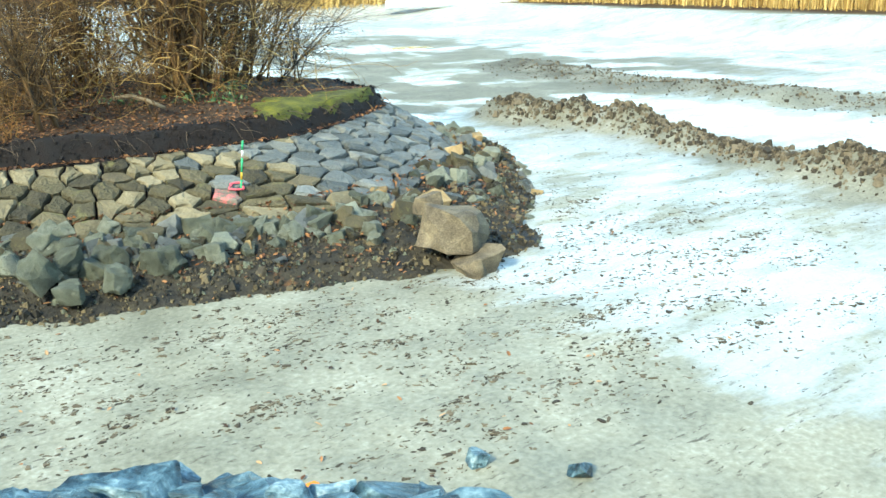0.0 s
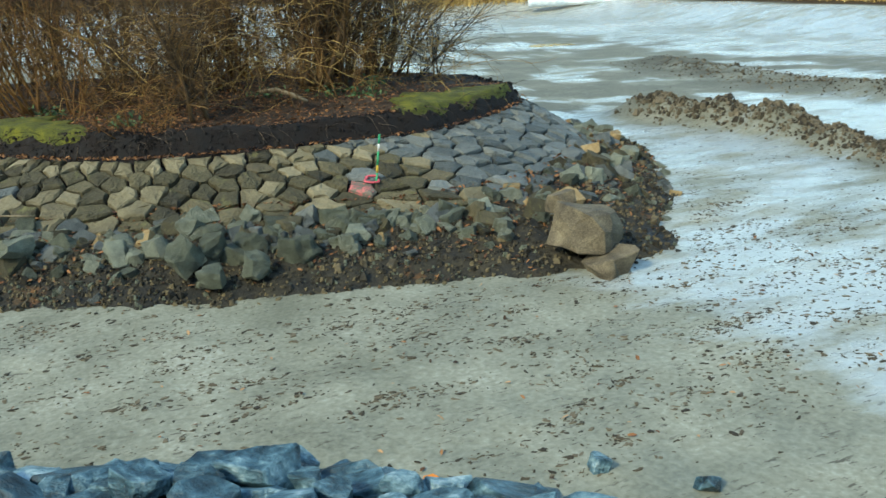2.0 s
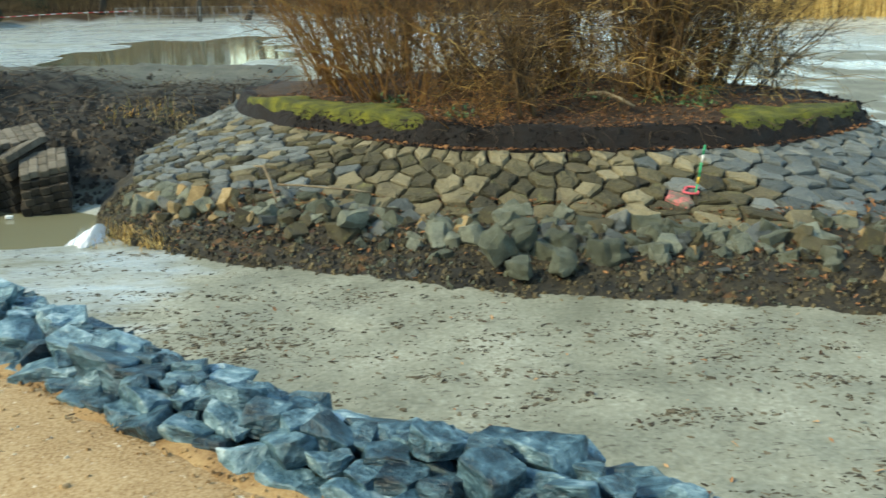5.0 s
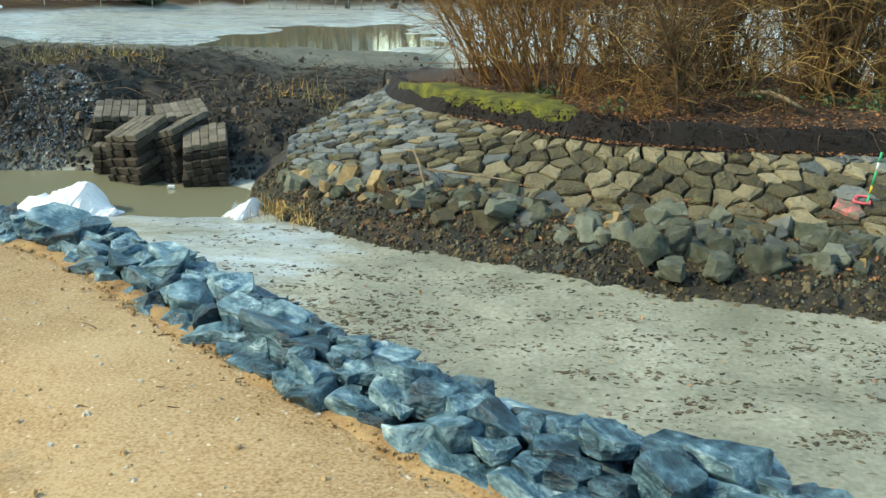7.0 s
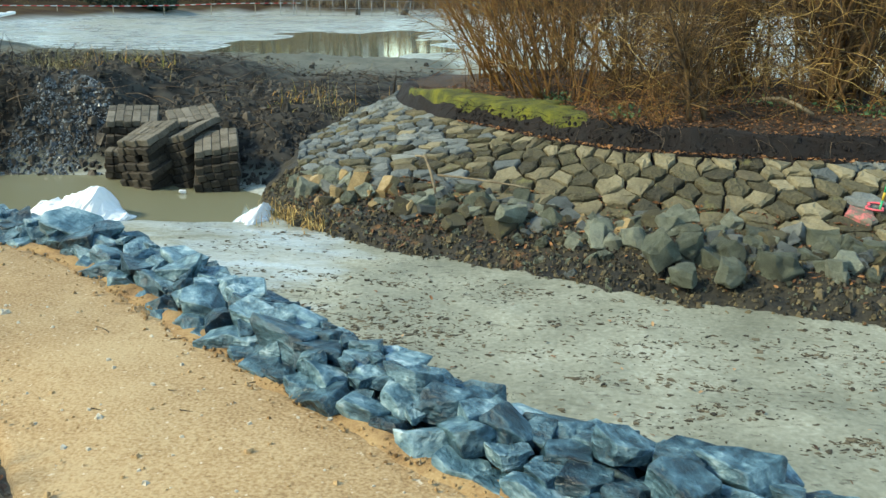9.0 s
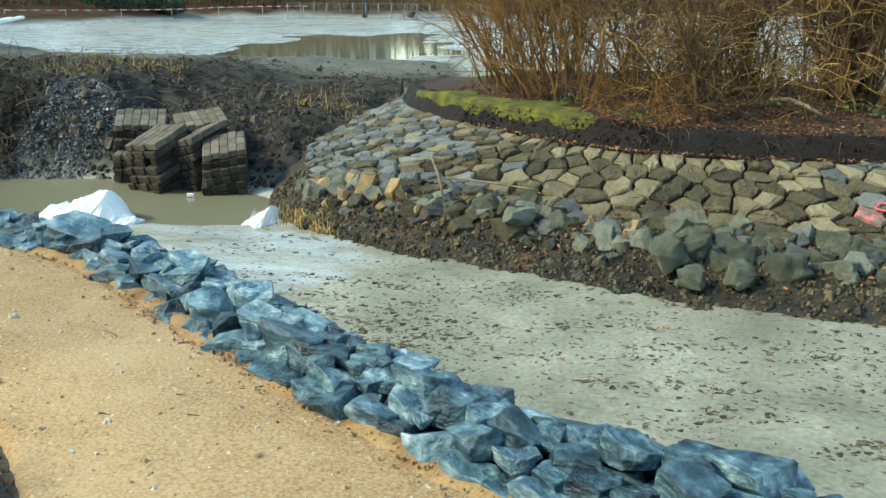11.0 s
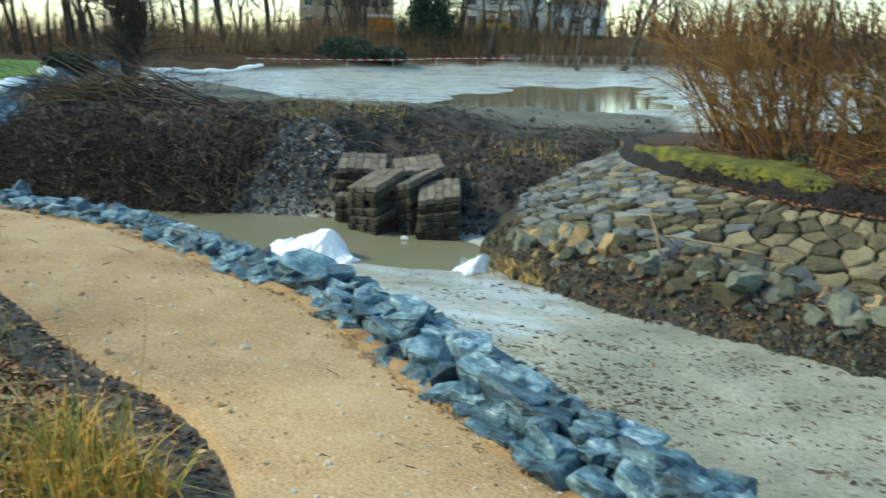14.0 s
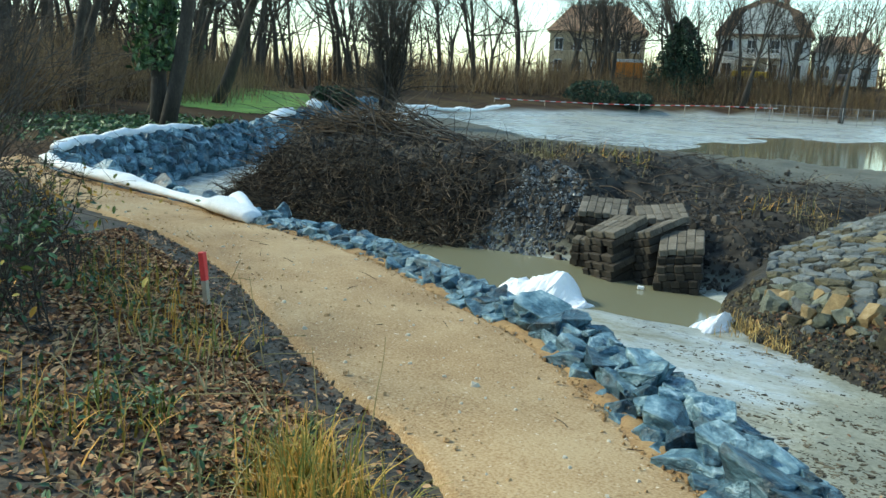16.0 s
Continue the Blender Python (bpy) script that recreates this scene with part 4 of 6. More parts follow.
for k in range(560):
    a_ = R.uniform(200, 352)
    f = min(1.05, max(0.02, R.gauss(0.78, 0.17)))
    if a_ > 305:
        f = R.uniform(0.05, 1.1)
    x, y, z = isle_at(a_, f)
    s = R.choice((0.1, 0.12, 0.14, 0.16, 0.19, 0.23, 0.28)) * (1.08 if f > 0.45 else 0.75)
    if math.hypot(x - 5.1, y - 6.4) < 0.4:
        continue
    put_rock(OCHRE_ROCKS if R.random() < 0.03 or (a_ < 218 and R.random() < 0.25) else SLAB_ROCKS if R.random() < 0.35 else DARK_ROCKS if R.random() < 0.3 else TOE_ROCKS, toe, x, y, z + 0.02 * s, s, None, 0.45, "boulder")

for x, y, z, s, sx, sz, rz in ((1.62, 7.55, -0.54, 0.37, 0.9, 1.25, 0.3), (1.8, 7.22, -0.66, 0.3, 0.95, 1.0, 1.2), (2.66, 7.4, -0.64, 0.42, 1.1, 0.9, 0.1), (4.25, 7.1, -0.68, 0.38, 1.0, 1.0, 0.6), (1.9, 7.6, -0.52, 0.3, 1, 0.9, 0.2),
                               (2.2, 7.2, -0.64, 0.32, 1, 0.9, 0.4), (3.1, 7.3, -0.6, 0.3, 1, 1, 0.9), (0.3, 8.45, -0.5, 0.36, 1, 0.9, 0.5), (4.2, 7.4, -0.56, 0.36, 1, 0.7, 0.2), (4.6, 7.35, -0.56, 0.36, 1.1, 0.6, 1.4)):
    put_rock(TOE_ROCKS, toe, x, y, z + 0.03, s * 0.82, rz, 0.2, "boulder", sx=sx, sz=sz)
slab = thing("stone_slab", "large brown lichen-stained rock resting at the tip of the island", "rock")
BROWNROCK = mat("brown_rock", [(0.25, (0.050, 0.039, 0.024)), (0.5, (0.135, 0.108, 0.068)), (0.72, (0.241, 0.196, 0.124))], scale=3, fine=40, rough=(0.8, 0.95), bump=0.6)
part("upper_rock", rock_mesh("upper_rock", 901, BROWNROCK, 0.62, 12, 0.12), slab, Matrix.LocRotScale((5.12, 6.3, -0.5), Euler((0.1, 0.15, 0.4)), (0.8, 0.75, 0.56)))
part("lower_rock", rock_mesh("lower_rock", 907, BROWNROCK, 0.5, 11, 0.06), slab, Matrix.LocRotScale((5.1, 5.95, -0.74), Euler((0.1, -0.3, 0.2)), (0.55, 0.5, 0.45)))
part("crown_rock", rock_mesh("crown_rock", 911, BROWNROCK, 0.7, 10, 0.06), slab, Matrix.LocRotScale((5.05, 6.65, -0.32), Euler((0.1, 0.1, 1.4)), (0.3, 0.3, 0.28)))


# ---- far stone bank round the inlet ----
far_bank = thing("stone_bank", "steep bank of blue-grey stones round the muddy inlet", "stone bank")
fl = resample(FAR_BANK, 0.05)
ft = np.gradient(fl, axis=0)
ft /= np.linalg.norm(ft, axis=1)[:, None]
fo = np.stack([ft[:, 1], -ft[:, 0]], 1)
fs = np.r_[0, np.cumsum(np.linalg.norm(np.diff(fl, axis=0), axis=1))]
rest_v, rest_f = [], []
for off, z in ((0.0, 0.02), (0.16, -0.12), (0.32, -0.28), (0.46, -0.44), (0.6, -0.6), (0.74, -0.75)):
    s = R.uniform(0, 0.2)
    count = 0
    while s < fs[-1]:
        k = min(int(np.searchsorted(fs, s)), len(fl) - 1)
        q = fl[k] + fo[k] * off
        size = R.uniform(0.28, 0.46)
        if count < 50:
            put_rock(BLUE_ROCKS, far_bank, q[0], q[1], z, size, None, 0.5)
        else:
            src = R.choice(BLUE_ROCKS)
            m_ = Matrix.LocRotScale((q[0], q[1], z), Euler((R.gauss(0, 0.5), R.gauss(0, 0.5), R.uniform(0, 6))), (size * 1.3,) * 3)
            o = len(rest_v)
            rest_v += [tuple(m_ @ v.co) for v in src.vertices]
            rest_f += [tuple(o + i for i in p.vertices) for p in src.polygons]
        count += 1
        s += 0.3 * R.uniform(0.8, 1.2) * (1 if count < 50 else 1.5)
tagged(part("stones_beyond", mesh_of("stones_beyond", rest_v, rest_f, BLUESTONE), far_bank), kind="stuff")
base_stones = thing("stone_bank", "low blue-grey stones half covered by white fleece at the inlet", "stone bank")
for k in range(70):
    t = R.uniform(0, 1)
    x = -7.2 - 5.6 * t
    y = np.interp(-x, [7.2, 9.1, 10.9, 12.8], [7.15, 7.5, 7.85, 8.25])
    put_rock(BLUE_ROCKS, base_stones, x, y + R.uniform(0.1, 0.75), 0.0 - R.uniform(0, 0.6), R.uniform(0.2, 0.36), None, 0.5)


# ---- white fleece rolls ----
def fleece(line, width, height, label, name="fleece_roll"):
    q = resample(line, 0.06)
    tg = np.gradient(q, axis=0)
    tg /= np.linalg.norm(tg, axis=1)[:, None]
    vs, fs_ = [], []
    seg = 12
    for k, p in enumerate(q):
        s = k * 0.06
        fat = 0.55 + 0.9 * vnoise(np.array(s * 1.6), np.array(p[0]), 3) * (0.4 + 0.6 * min(1, k / 4, (len(q) - 1 - k) / 4))
        side = np.array((tg[k][1], -tg[k][0]))
        wob = 0.25 * width * (vnoise(np.array(s * 1.1), np.array(2.0), 8) - 0.5)
        for j in range(seg):
            a = 2 * math.pi * j / seg
            cr = 1 + 0.22 * (vnoise(np.array(s * 5), np.array(j * 1.3), 5) - 0.5)
            o = math.cos(a) * width / 2 * fat * cr + wob
            zz = (math.sin(a) * 0.5 + 0.42) * height * fat * cr
            vs.append((p[0] + side[0] * o, p[1] + side[1] * o, p[2] + max(zz, -0.02)))
    for k in range(len(q) - 1):
        for j in range(seg):
            a, b = k * seg + j, k * seg + (j + 1) % seg
            fs_.append((a, b, b + seg, a + seg))
    fs_ += [tuple(range(seg))[::-1], tuple(range((len(q) - 1) * seg, len(q) * seg))]
    return tagged(part(name, mesh_of(name, vs, fs_, FLEECE, True)), label, "fleece")


fleece([(-7.0, 6.95, 0.02), (-7.8, 7.2, 0.05), (-9.1, 7.5, 0.05), (-10.2, 7.68, 0.06), (-11.2, 7.85, 0.06), (-12.8, 8.35, 0.05), (-13.4, 8.7, 0.05)], 0.26, 0.15, "crumpled white geotextile roll lying along the sand path")
fleece([(-7.1, 7.0, 0.03), (-7.5, 7.28, 0.12), (-7.85, 7.45, 0.1)], 0.13, 0.13, "folded end of white geotextile on the stones")
fleece([(-14.0, 9.2, 0.1), (-15.1, 10.6, 0.12), (-16.2, 12.2, 0.12), (-17.3, 14.6, 0.12), (-17.8, 15.9, 0.1)], 0.22, 0.18, "white geotextile strip along the top of the stone bank")
fleece([(-20.0, 20.8, 0.05), (-21.2, 22.6, 0.15), (-22.3, 24.2, 0.1)], 0.34, 0.26, "bulging white geotextile over stones at the bank")
fleece([(-25.0, 28.4, 0.1), (-25.8, 29.6, 0.1)], 0.5, 0.4, "white geotextile scrap on the far stones")
fleece([(-34.6, 47.5, -0.4), (-33.2, 49.3, -0.4), (-31.9, 50.9, -0.55), (-31.0, 52.2, -0.45), (-30.3, 55.0, -0.1)], 0.5, 0.26, "white sheeting on the far pond shore")
fleece([(32.3, 50.6, -0.35), (34.5, 49.0, -0.3), (37.0, 47.2, -0.3), (39.4, 45.4, -0.3)], 1.0, 0.7, "white sheeting over a heap on the far shore")


def sheet_scrap(x, y, z, w, h, label, seed, yaw):
    """A low crumpled heap of white sheeting with a torn, jagged outline."""
    q = np.random.default_rng(seed)
    n, m = 40, 13
    u = np.linspace(0, 1, n)
    top = np.interp(u, [0, 0.08, 0.3, 0.38, 0.55, 0.72, 0.76, 0.8, 0.86, 1], [0.1, 0.34, 0.4, 0.6, 0.8, 1.0, 0.96, 0.55, 0.34, 0.1]) + q.normal(0, 0.035, n)
    vs = []
    for k in range(n):
        half = (0.16 + 0.24 * top[k]) * (1 + q.normal(0, 0.08))
        for j in range(m):
            v = 2 * j / (m - 1) - 1
            crease = 0.09 * (float(fbm(np.array(k * 0.28 + seed), np.array(j * 0.45), 3, seed)) - 0.5)
            rise = (1 - abs(v) ** 1.6) * top[k] * h + crease * (1 - v * v) - (0.05 if abs(v) == 1 else 0)
            vs.append(((u[k] - 0.5) * w + q.normal(0, 0.006), v * half + q.normal(0, 0.012), rise))
    fs_ = [(k * m + j, (k + 1) * m + j, (k + 1) * m + j + 1, k * m + j + 1) for k in range(n - 1) for j in range(m - 1)]
    fs_ += [tuple(range(m)), tuple(range((n - 1) * m, n * m))[::-1]]
    tagged(part("plastic_sheet", mesh_of("plastic_sheet", vs, fs_, FOAM), None, pose(x, y, z, 0, 0, yaw)), label, "plastic sheet")


sheet_scrap(-4.66, 9.5, MUD_Z - 0.05, 1.25, 0.4, "torn white plastic sheet heaped at the pool's edge", 5, -12)
sheet_scrap(-2.59, 9.42, MUD_Z - 0.05, 0.46, 0.22, "small white plastic scrap at the pool's edge", 8, -10)
tagged(part("paper_scrap", box("paper_scrap", 0.09, 0.03, 0.05, FOAM, 0.008), None, pose(-3.9, 10.75, MUD_Z - 0.02, 10, 5, 12)), "small white scrap floating by the brick stacks", "scrap")
tagged(part("orange_scrap", rock_mesh("orange_scrap", 44, ORANGE, 0.5, 5), None, Matrix.LocRotScale((2.14, 3.56, -0.8), None, (0.1, 0.09, 0.09))), "bright orange scrap lying on the mud", "scrap")
for x, y, s in ((3.02, 3.25, 0.16), (3.4, 2.82, 0.17)):
    ob = put_rock(BLUE_ROCKS, None, x, y, MUD_Z + 0.03, s)
    tagged(ob, "single blue-grey stone lying on the mud", "stone", "stones on the mud")

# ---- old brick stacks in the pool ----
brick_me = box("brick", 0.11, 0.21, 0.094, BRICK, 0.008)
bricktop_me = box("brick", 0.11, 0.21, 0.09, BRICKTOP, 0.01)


def brick_stack(x, y, top, nx, ny, yaw, tx, ty, label):
    st = thing("brick_stack", label, "brick stack", "old brick stacks", pose(x, y, top, tx, ty, yaw))
    layers = int((top + 0.98) / 0.1) + 1
    for k in range(layers):
        sx_, sy_, turn = R.gauss(0, 0.022) * (k > 0), R.gauss(0, 0.02) * (k > 0), R.gauss(0, 2.5)
        for i in range(nx):
            for j in range(ny):
                if 0 < i < nx - 1 and 0 < j < ny - 1 and k > 0:
                    continue
                if k > 1 and R.random() < 0.03:
                    continue
                bx, by = (i - (nx - 1) / 2) * 0.112 + sx_, (j - (ny - 1) / 2) * 0.212 + sy_
                lean_x, lean_y = k * 0.1 * math.sin(radians(ty)), -k * 0.1 * math.sin(radians(tx))
                # the top layer takes a paler colour than the bricks below
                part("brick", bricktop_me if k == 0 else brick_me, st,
                     pose(bx - by * math.sin(radians(turn)) + lean_x, by + bx * math.sin(radians(turn)) + lean_y + (0.012 if i % 2 else -0.012), -k * 0.1 + R.gauss(0, 0.003), R.gauss(0, 1.2), R.gauss(0, 1.2), turn))


brick_stack(-5.02, 12.05, -0.07, 6, 3, 12, 13, 3, "leaning stack of old muddy bricks at the back of the pool")
brick_stack(-5.02, 11.72, -0.5, 4, 2, 6, 8, 3, "low broken stack of old muddy bricks in the pool")
brick_stack(-4.5, 11.28, -0.19, 5, 3, -24, 18, -6, "tilted stack of old muddy bricks with a pale top")
brick_stack(-4.14, 12.0, -0.05, 6, 3, 26, 10, -6, "stack of old muddy bricks against the mud bank")
brick_stack(-3.98, 11.42, -0.17, 4, 3, -34, 16, -15, "slumped stack of old muddy bricks leaning on its neighbour")
brick_stack(-3.56, 11.2, -0.27, 5, 3, 16, 14, -8, "separate stack of old muddy bricks in the pool")


# ---- clods, roots and litter ----
def clods(name, places, size, material, label, category, flat=0.6):
    places = np.asarray(places, float)
    n = len(places)
    ring = np.array([(math.cos(a), math.sin(a)) for a in np.linspace(0, 2 * math.pi, 6)[:-1]])
    shape = np.vstack([np.c_[ring, np.full(5, -0.3)], np.c_[ring * 0.62, np.full(5, flat)]])
    quads = [(i, (i + 1) % 5, 5 + (i + 1) % 5, 5 + i) for i in range(5)]
    s = size * rng.lognormal(0, 0.5, n)
    yaw = rng.uniform(0, 6.28, n)
    jit = rng.uniform(0.55, 1.45, (n, 10, 3))
    v = shape[None] * jit * s[:, None, None]
    c, sn = np.cos(yaw)[:, None], np.sin(yaw)[:, None]
    v = np.stack([v[..., 0] * c - v[..., 1] * sn, v[..., 0] * sn + v[..., 1] * c, v[..., 2]], -1) + places[:, None]
    f = []
    for k in range(n):
        o = 10 * k
        f += [(a + o, b + o, cc + o, d + o) for a, b, cc, d in quads] + [(o + 5, o + 6, o + 7, o + 8, o + 9)]
    return tagged(part(name, mesh_of(name, v.reshape(-1, 3), f, material)), label, category, kind="stuff")


def toe_places(n, lo=0.0, hi=1.0):
    a, f = np.radians(rng.uniform(195, 358, n)), rng.uniform(lo, hi, n)
    r = isle_r(a, R_TOE) * (1 - f) + isle_r(a, R_BOT) * f
    x, y = ISLE_C[0] + r * np.cos(a), ISLE_C[1] + r * np.sin(a)
    return np.stack([x, y, isle_z(x, y) + 0.005], 1)


CLOD = mat("dark_clods", [(0.3, (0.013, 0.011, 0.008)), (0.5, (0.037, 0.030, 0.022)), (0.75, (0.090, 0.072, 0.053))], scale=4, fine=30, rough=(0.6, 0.95), bump=0.4, island=0.6)
MUDCLOD = mat("mud_clods", [(0.3, (0.033, 0.026, 0.016)), (0.5, (0.074, 0.059, 0.036)), (0.75, (0.155, 0.125, 0.081))], scale=4, fine=30, rough=(0.8, 1.0), bump=0.4, island=0.6)
EARTHCLOD = mat("toe_clods", [(0.3, (0.015, 0.012, 0.006)), (0.5, (0.052, 0.041, 0.023)), (0.75, (0.142, 0.110, 0.056))], scale=4, fine=30, rough=(0.6, 0.95), bump=0.4, island=0.6)
clods("rubble", toe_places(12000, -0.03, 0.9), 0.0115, EARTHCLOD, "dark crumbled earth and gravel at the island's foot", "rubble", 0.9)
clods("gravel", toe_places(1100, 0.0, 1.0), 0.014, BOULDER, "small grey stone chips among the boulders", "gravel", 0.9)
# crust flakes and lumps on the near mud, in drifts
fx, fy = rng.uniform(-3.5, 11, 60000), rng.uniform(2.6, 11.5, 60000)
dens = fbm(fx * 0.7 + 3, fy * 1.1, 4, 50) ** 2 * fbm(fx * 2.2, fy * 3.1, 3, 60)
patch = np.exp(-(((fx + 0.55) / 0.9) ** 2 + ((fy - 5.95) / 0.55) ** 2))
ok = (rng.uniform(0, 1, 60000) < dens * 0.62 + 0.6 * patch) & (poly_dist(fx, fy, BASIN) > 0.9) & (poly_dist(fx, fy, TOE) < -0.02) & (poly_dist(fx, fy, POOL) < 0) & (poly_dist(fx, fy, PENINSULA) < 0)
fx, fy = fx[ok][:9000], fy[ok][:9000]


# clumps of crust: many flakes drawn out round a few places
cl = [(rng.uniform(-2.5, 8), rng.uniform(3.2, 9.5), rng.uniform(0.05, 0.24), int(rng.uniform(14, 60))) for _ in range(460)]
cl += [(rng.normal(-0.75, 0.4), rng.normal(6.3, 0.25), 0.12, 40) for _ in range(14)]
ex = np.concatenate([x + rng.normal(0, r * 1.6, n) for x, y, r, n in cl])
ey = np.concatenate([y + rng.normal(0, r * 0.55, n) for x, y, r, n in cl])
ok = (poly_dist(ex, ey, BASIN) > 0.9) & (poly_dist(ex, ey, TOE) < -0.02) & (poly_dist(ex, ey, POOL) < 0) & (poly_dist(ex, ey, PENINSULA) < 0)
fx, fy = np.r_[fx[:4200], ex[ok]], np.r_[fy[:4200], ey[ok]]


def flakes(name, x, y, z, size, material, label):
    """Thin ragged crust flakes drawn out along the old flow, as one mesh."""
    n = len(x)
    ang = np.linspace(0, 2 * math.pi, 8)[:-1]
    lng, wid = size * np.minimum(rng.lognormal(0, 0.75, n), 3.2), rng.uniform(0.2, 0.7, n)
    rag = rng.uniform(0.25, 1.45, (n, 7))
    yaw = rng.normal(0.05, 0.65, n)
    px, py = np.cos(ang) * rag * lng[:, None], np.sin(ang) * rag * (lng * wid)[:, None]
    rim_z = rng.uniform(0.0, 0.3, (n, 7)) * (lng * wid)[:, None] + 0.002
    c, sn = np.cos(yaw)[:, None], np.sin(yaw)[:, None]
    rim = np.stack([px * c - py * sn + x[:, None], px * sn + py * c + y[:, None], rim_z + z[:, None]], -1)
    low = rim.copy()
    low[..., 2] = z[:, None] - 0.012
    v = np.concatenate([rim, low], 1).reshape(-1, 3)
    f = []
    for k in range(n):
        o = 14 * k
        f.append(tuple(range(o, o + 7)))
        f += [(o + 7 + i, o + 7 + (i + 1) % 7, o + (i + 1) % 7, o + i) for i in range(7)]
    return tagged(part(name, mesh_of(name, v, f, material)), label, "mud flakes", kind="stuff")


flakes("mud_flakes", fx, fy, ground_z(fx, fy), 0.0095, MUDCLOD, "curled dark crust flakes on the drying silt")
lx, ly = rng.uniform(-2, 7, 260), rng.uniform(3.2, 8, 260)
ok = (poly_dist(lx, ly, BASIN) > 0.9) & (poly_dist(lx, ly, TOE) < -0.05)
tagged(part("mud_leaves", leaves("mud_leaves", np.stack([lx[ok], ly[ok], ground_z(lx[ok], ly[ok]) + 0.012], 1), 0.045, DRYLEAF, 0.25)), "scattered brown leaves lying on the silt", "leaves", kind="stuff")
# spoil ridge
rp = resample(RIDGE, 0.012)
pick = rng.integers(0, len(rp), 6500)
fx, fy = rp[pick, 0] + rng.normal(0, 0.25, 6500), rp[pick, 1] + rng.normal(0, 0.25, 6500)
clods("spoil", np.stack([fx, fy, ground_z(fx, fy)], 1), 0.021, MUDCLOD, "lumpy spoil of a dug mud ridge", "spoil", 0.9)
rp = resample(RIDGE_FAR, 0.02)
pick = rng.integers(0, len(rp), 3000)
fx, fy = rp[pick, 0] + rng.normal(0, 0.6, 3000), rp[pick, 1] + rng.normal(0, 0.6, 3000)
clods("spoil", np.stack([fx, fy, ground_z(fx, fy)], 1), 0.014, MUDCLOD, "lumpy brown mud thrown up beyond the dug ridge", "spoil", 0.9)
# churned peninsula
fx, fy = rng.uniform(-14, -1.5, 9000), 11.2 + rng.exponential(3.0, 9000)
ok = poly_dist(fx, fy, PENINSULA) > 0.0
fx, fy = fx[ok], fy[ok]
clods("churned_earth", np.stack([fx, fy, ground_z(fx, fy)], 1), 0.025, CLOD, "churned black mud and roots on the spit", "churned earth", 0.9)
lines = []
rx_ = rng.uniform(-13.2, -7.0, 3600)
ry_ = np.interp(rx_, [-13.3, -11.7, -9.9, -8.1, -6.6, -5.3], [12.5, 11.6, 11.2, 11.3, 11.6, 11.8]) + np.abs(rng.normal(0.5, 0.6, 3600))
for x, y, z in zip(rx_, ry_, ground_z(rx_, ry_)):
    lines.append(wander((x, y, z + 0.04), (R.gauss(0, 0.7), -0.5 + R.gauss(0, 0.5), R.gauss(0.0, 0.6)), R.uniform(0.25, 0.8), R.uniform(0.006, 0.016), 0.003, 4, 0.35, 0.15))
tagged(part("roots", tubes("roots", lines, ROOT)), "torn dark roots hanging from the dug mud bank", "roots", kind="stuff")
# wet grey gravel sliding into the pool
WETGRAVEL = mat("wet_grey_gravel", [(0.3, (0.032, 0.039, 0.044)), (0.5, (0.088, 0.100, 0.111)), (0.75, (0.206, 0.224, 0.235))], scale=4, fine=30, rough=(0.25, 0.5), bump=0.4, island=0.6)
GRAVEL_POLY = [(-7.0, 11.45), (-6.4, 11.55), (-5.7, 11.75), (-5.5, 12.6), (-5.8, 13.2), (-6.5, 13.4), (-6.9, 12.6)]
fx, fy = rng.uniform(-7.2, -5.4, 9000), rng.uniform(11.4, 13.8, 9000)
ok = poly_dist(fx, fy, GRAVEL_POLY) + 0.5 * (fbm(fx * 2, fy * 2, 3, 61) - 0.5) > 0
fx, fy = fx[ok], fy[ok]
clods("gravel", np.stack([fx, fy, ground_z(fx, fy)], 1), 0.011, WETGRAVEL, "wet blue-grey gravel sliding into the pool", "gravel", 0.7)
# brush pile on the mound
lines = []
for _ in range(420):
    x, y = R.gauss(-12.2, 1.0), R.gauss(16.0, 0.8)
    z = float(ground_z(np.array([x]), np.array([y]))[0]) + R.uniform(0.05, 0.5) * math.exp(-((x + 12.2) / 1.5) ** 2)
    a = R.gauss(2.5, 0.6)
    lines.append(wander((x, y, z), (math.cos(a), math.sin(a) * 0.5, R.gauss(0.05, 0.2)), R.uniform(0.8, 2.6), R.uniform(0.008, 0.022), 0.004, 5, 0.15, 0.03))
pile = thing("brush_pile", "dark pile of cut branches on the mud mound", "brush pile")
tagged(part("brushwood", tubes("brushwood", lines, ROOT), pile), kind="stuff")
lines = []
for _ in range(16):
    x, y = R.uniform(-11.5, -8.5), R.uniform(14.5, 16.5)
    z = float(ground_z(np.array([x]), np.array([y]))[0]) + 0.15
    lines.append(wander((x, y, z), (-1, R.gauss(0.2, 0.3), 0.12), R.uniform(2, 3.6), 0.022, 0.006, 7, 0.08))
for one in lines:
    part("branch", tubes("branch", [one], TREEBARK, 5), pile)
# fallen branch and stump on the spit
spit = thing("driftwood", "blackened branch lying on the muddy spit", "driftwood")
part("branch", tubes("branch", [wander((-1.9, 15.2, -0.12), (0.9, 0.2, 0.06), 1.3, 0.05, 0.02, 6, 0.12), wander((-1.7, 15.25, -0.1), (0.1, 0.0, 1), 0.35, 0.03, 0.015, 3, 0.1)], ROOT, 6), spit)
part("pale_stump", tubes("pale_stump", [wander((-1.55, 15.1, -0.1), (-0.1, 0, 1), 0.22, 0.05, 0.035, 3, 0.05)], DEADWOOD, 6), spit)


lines, straws = [], []
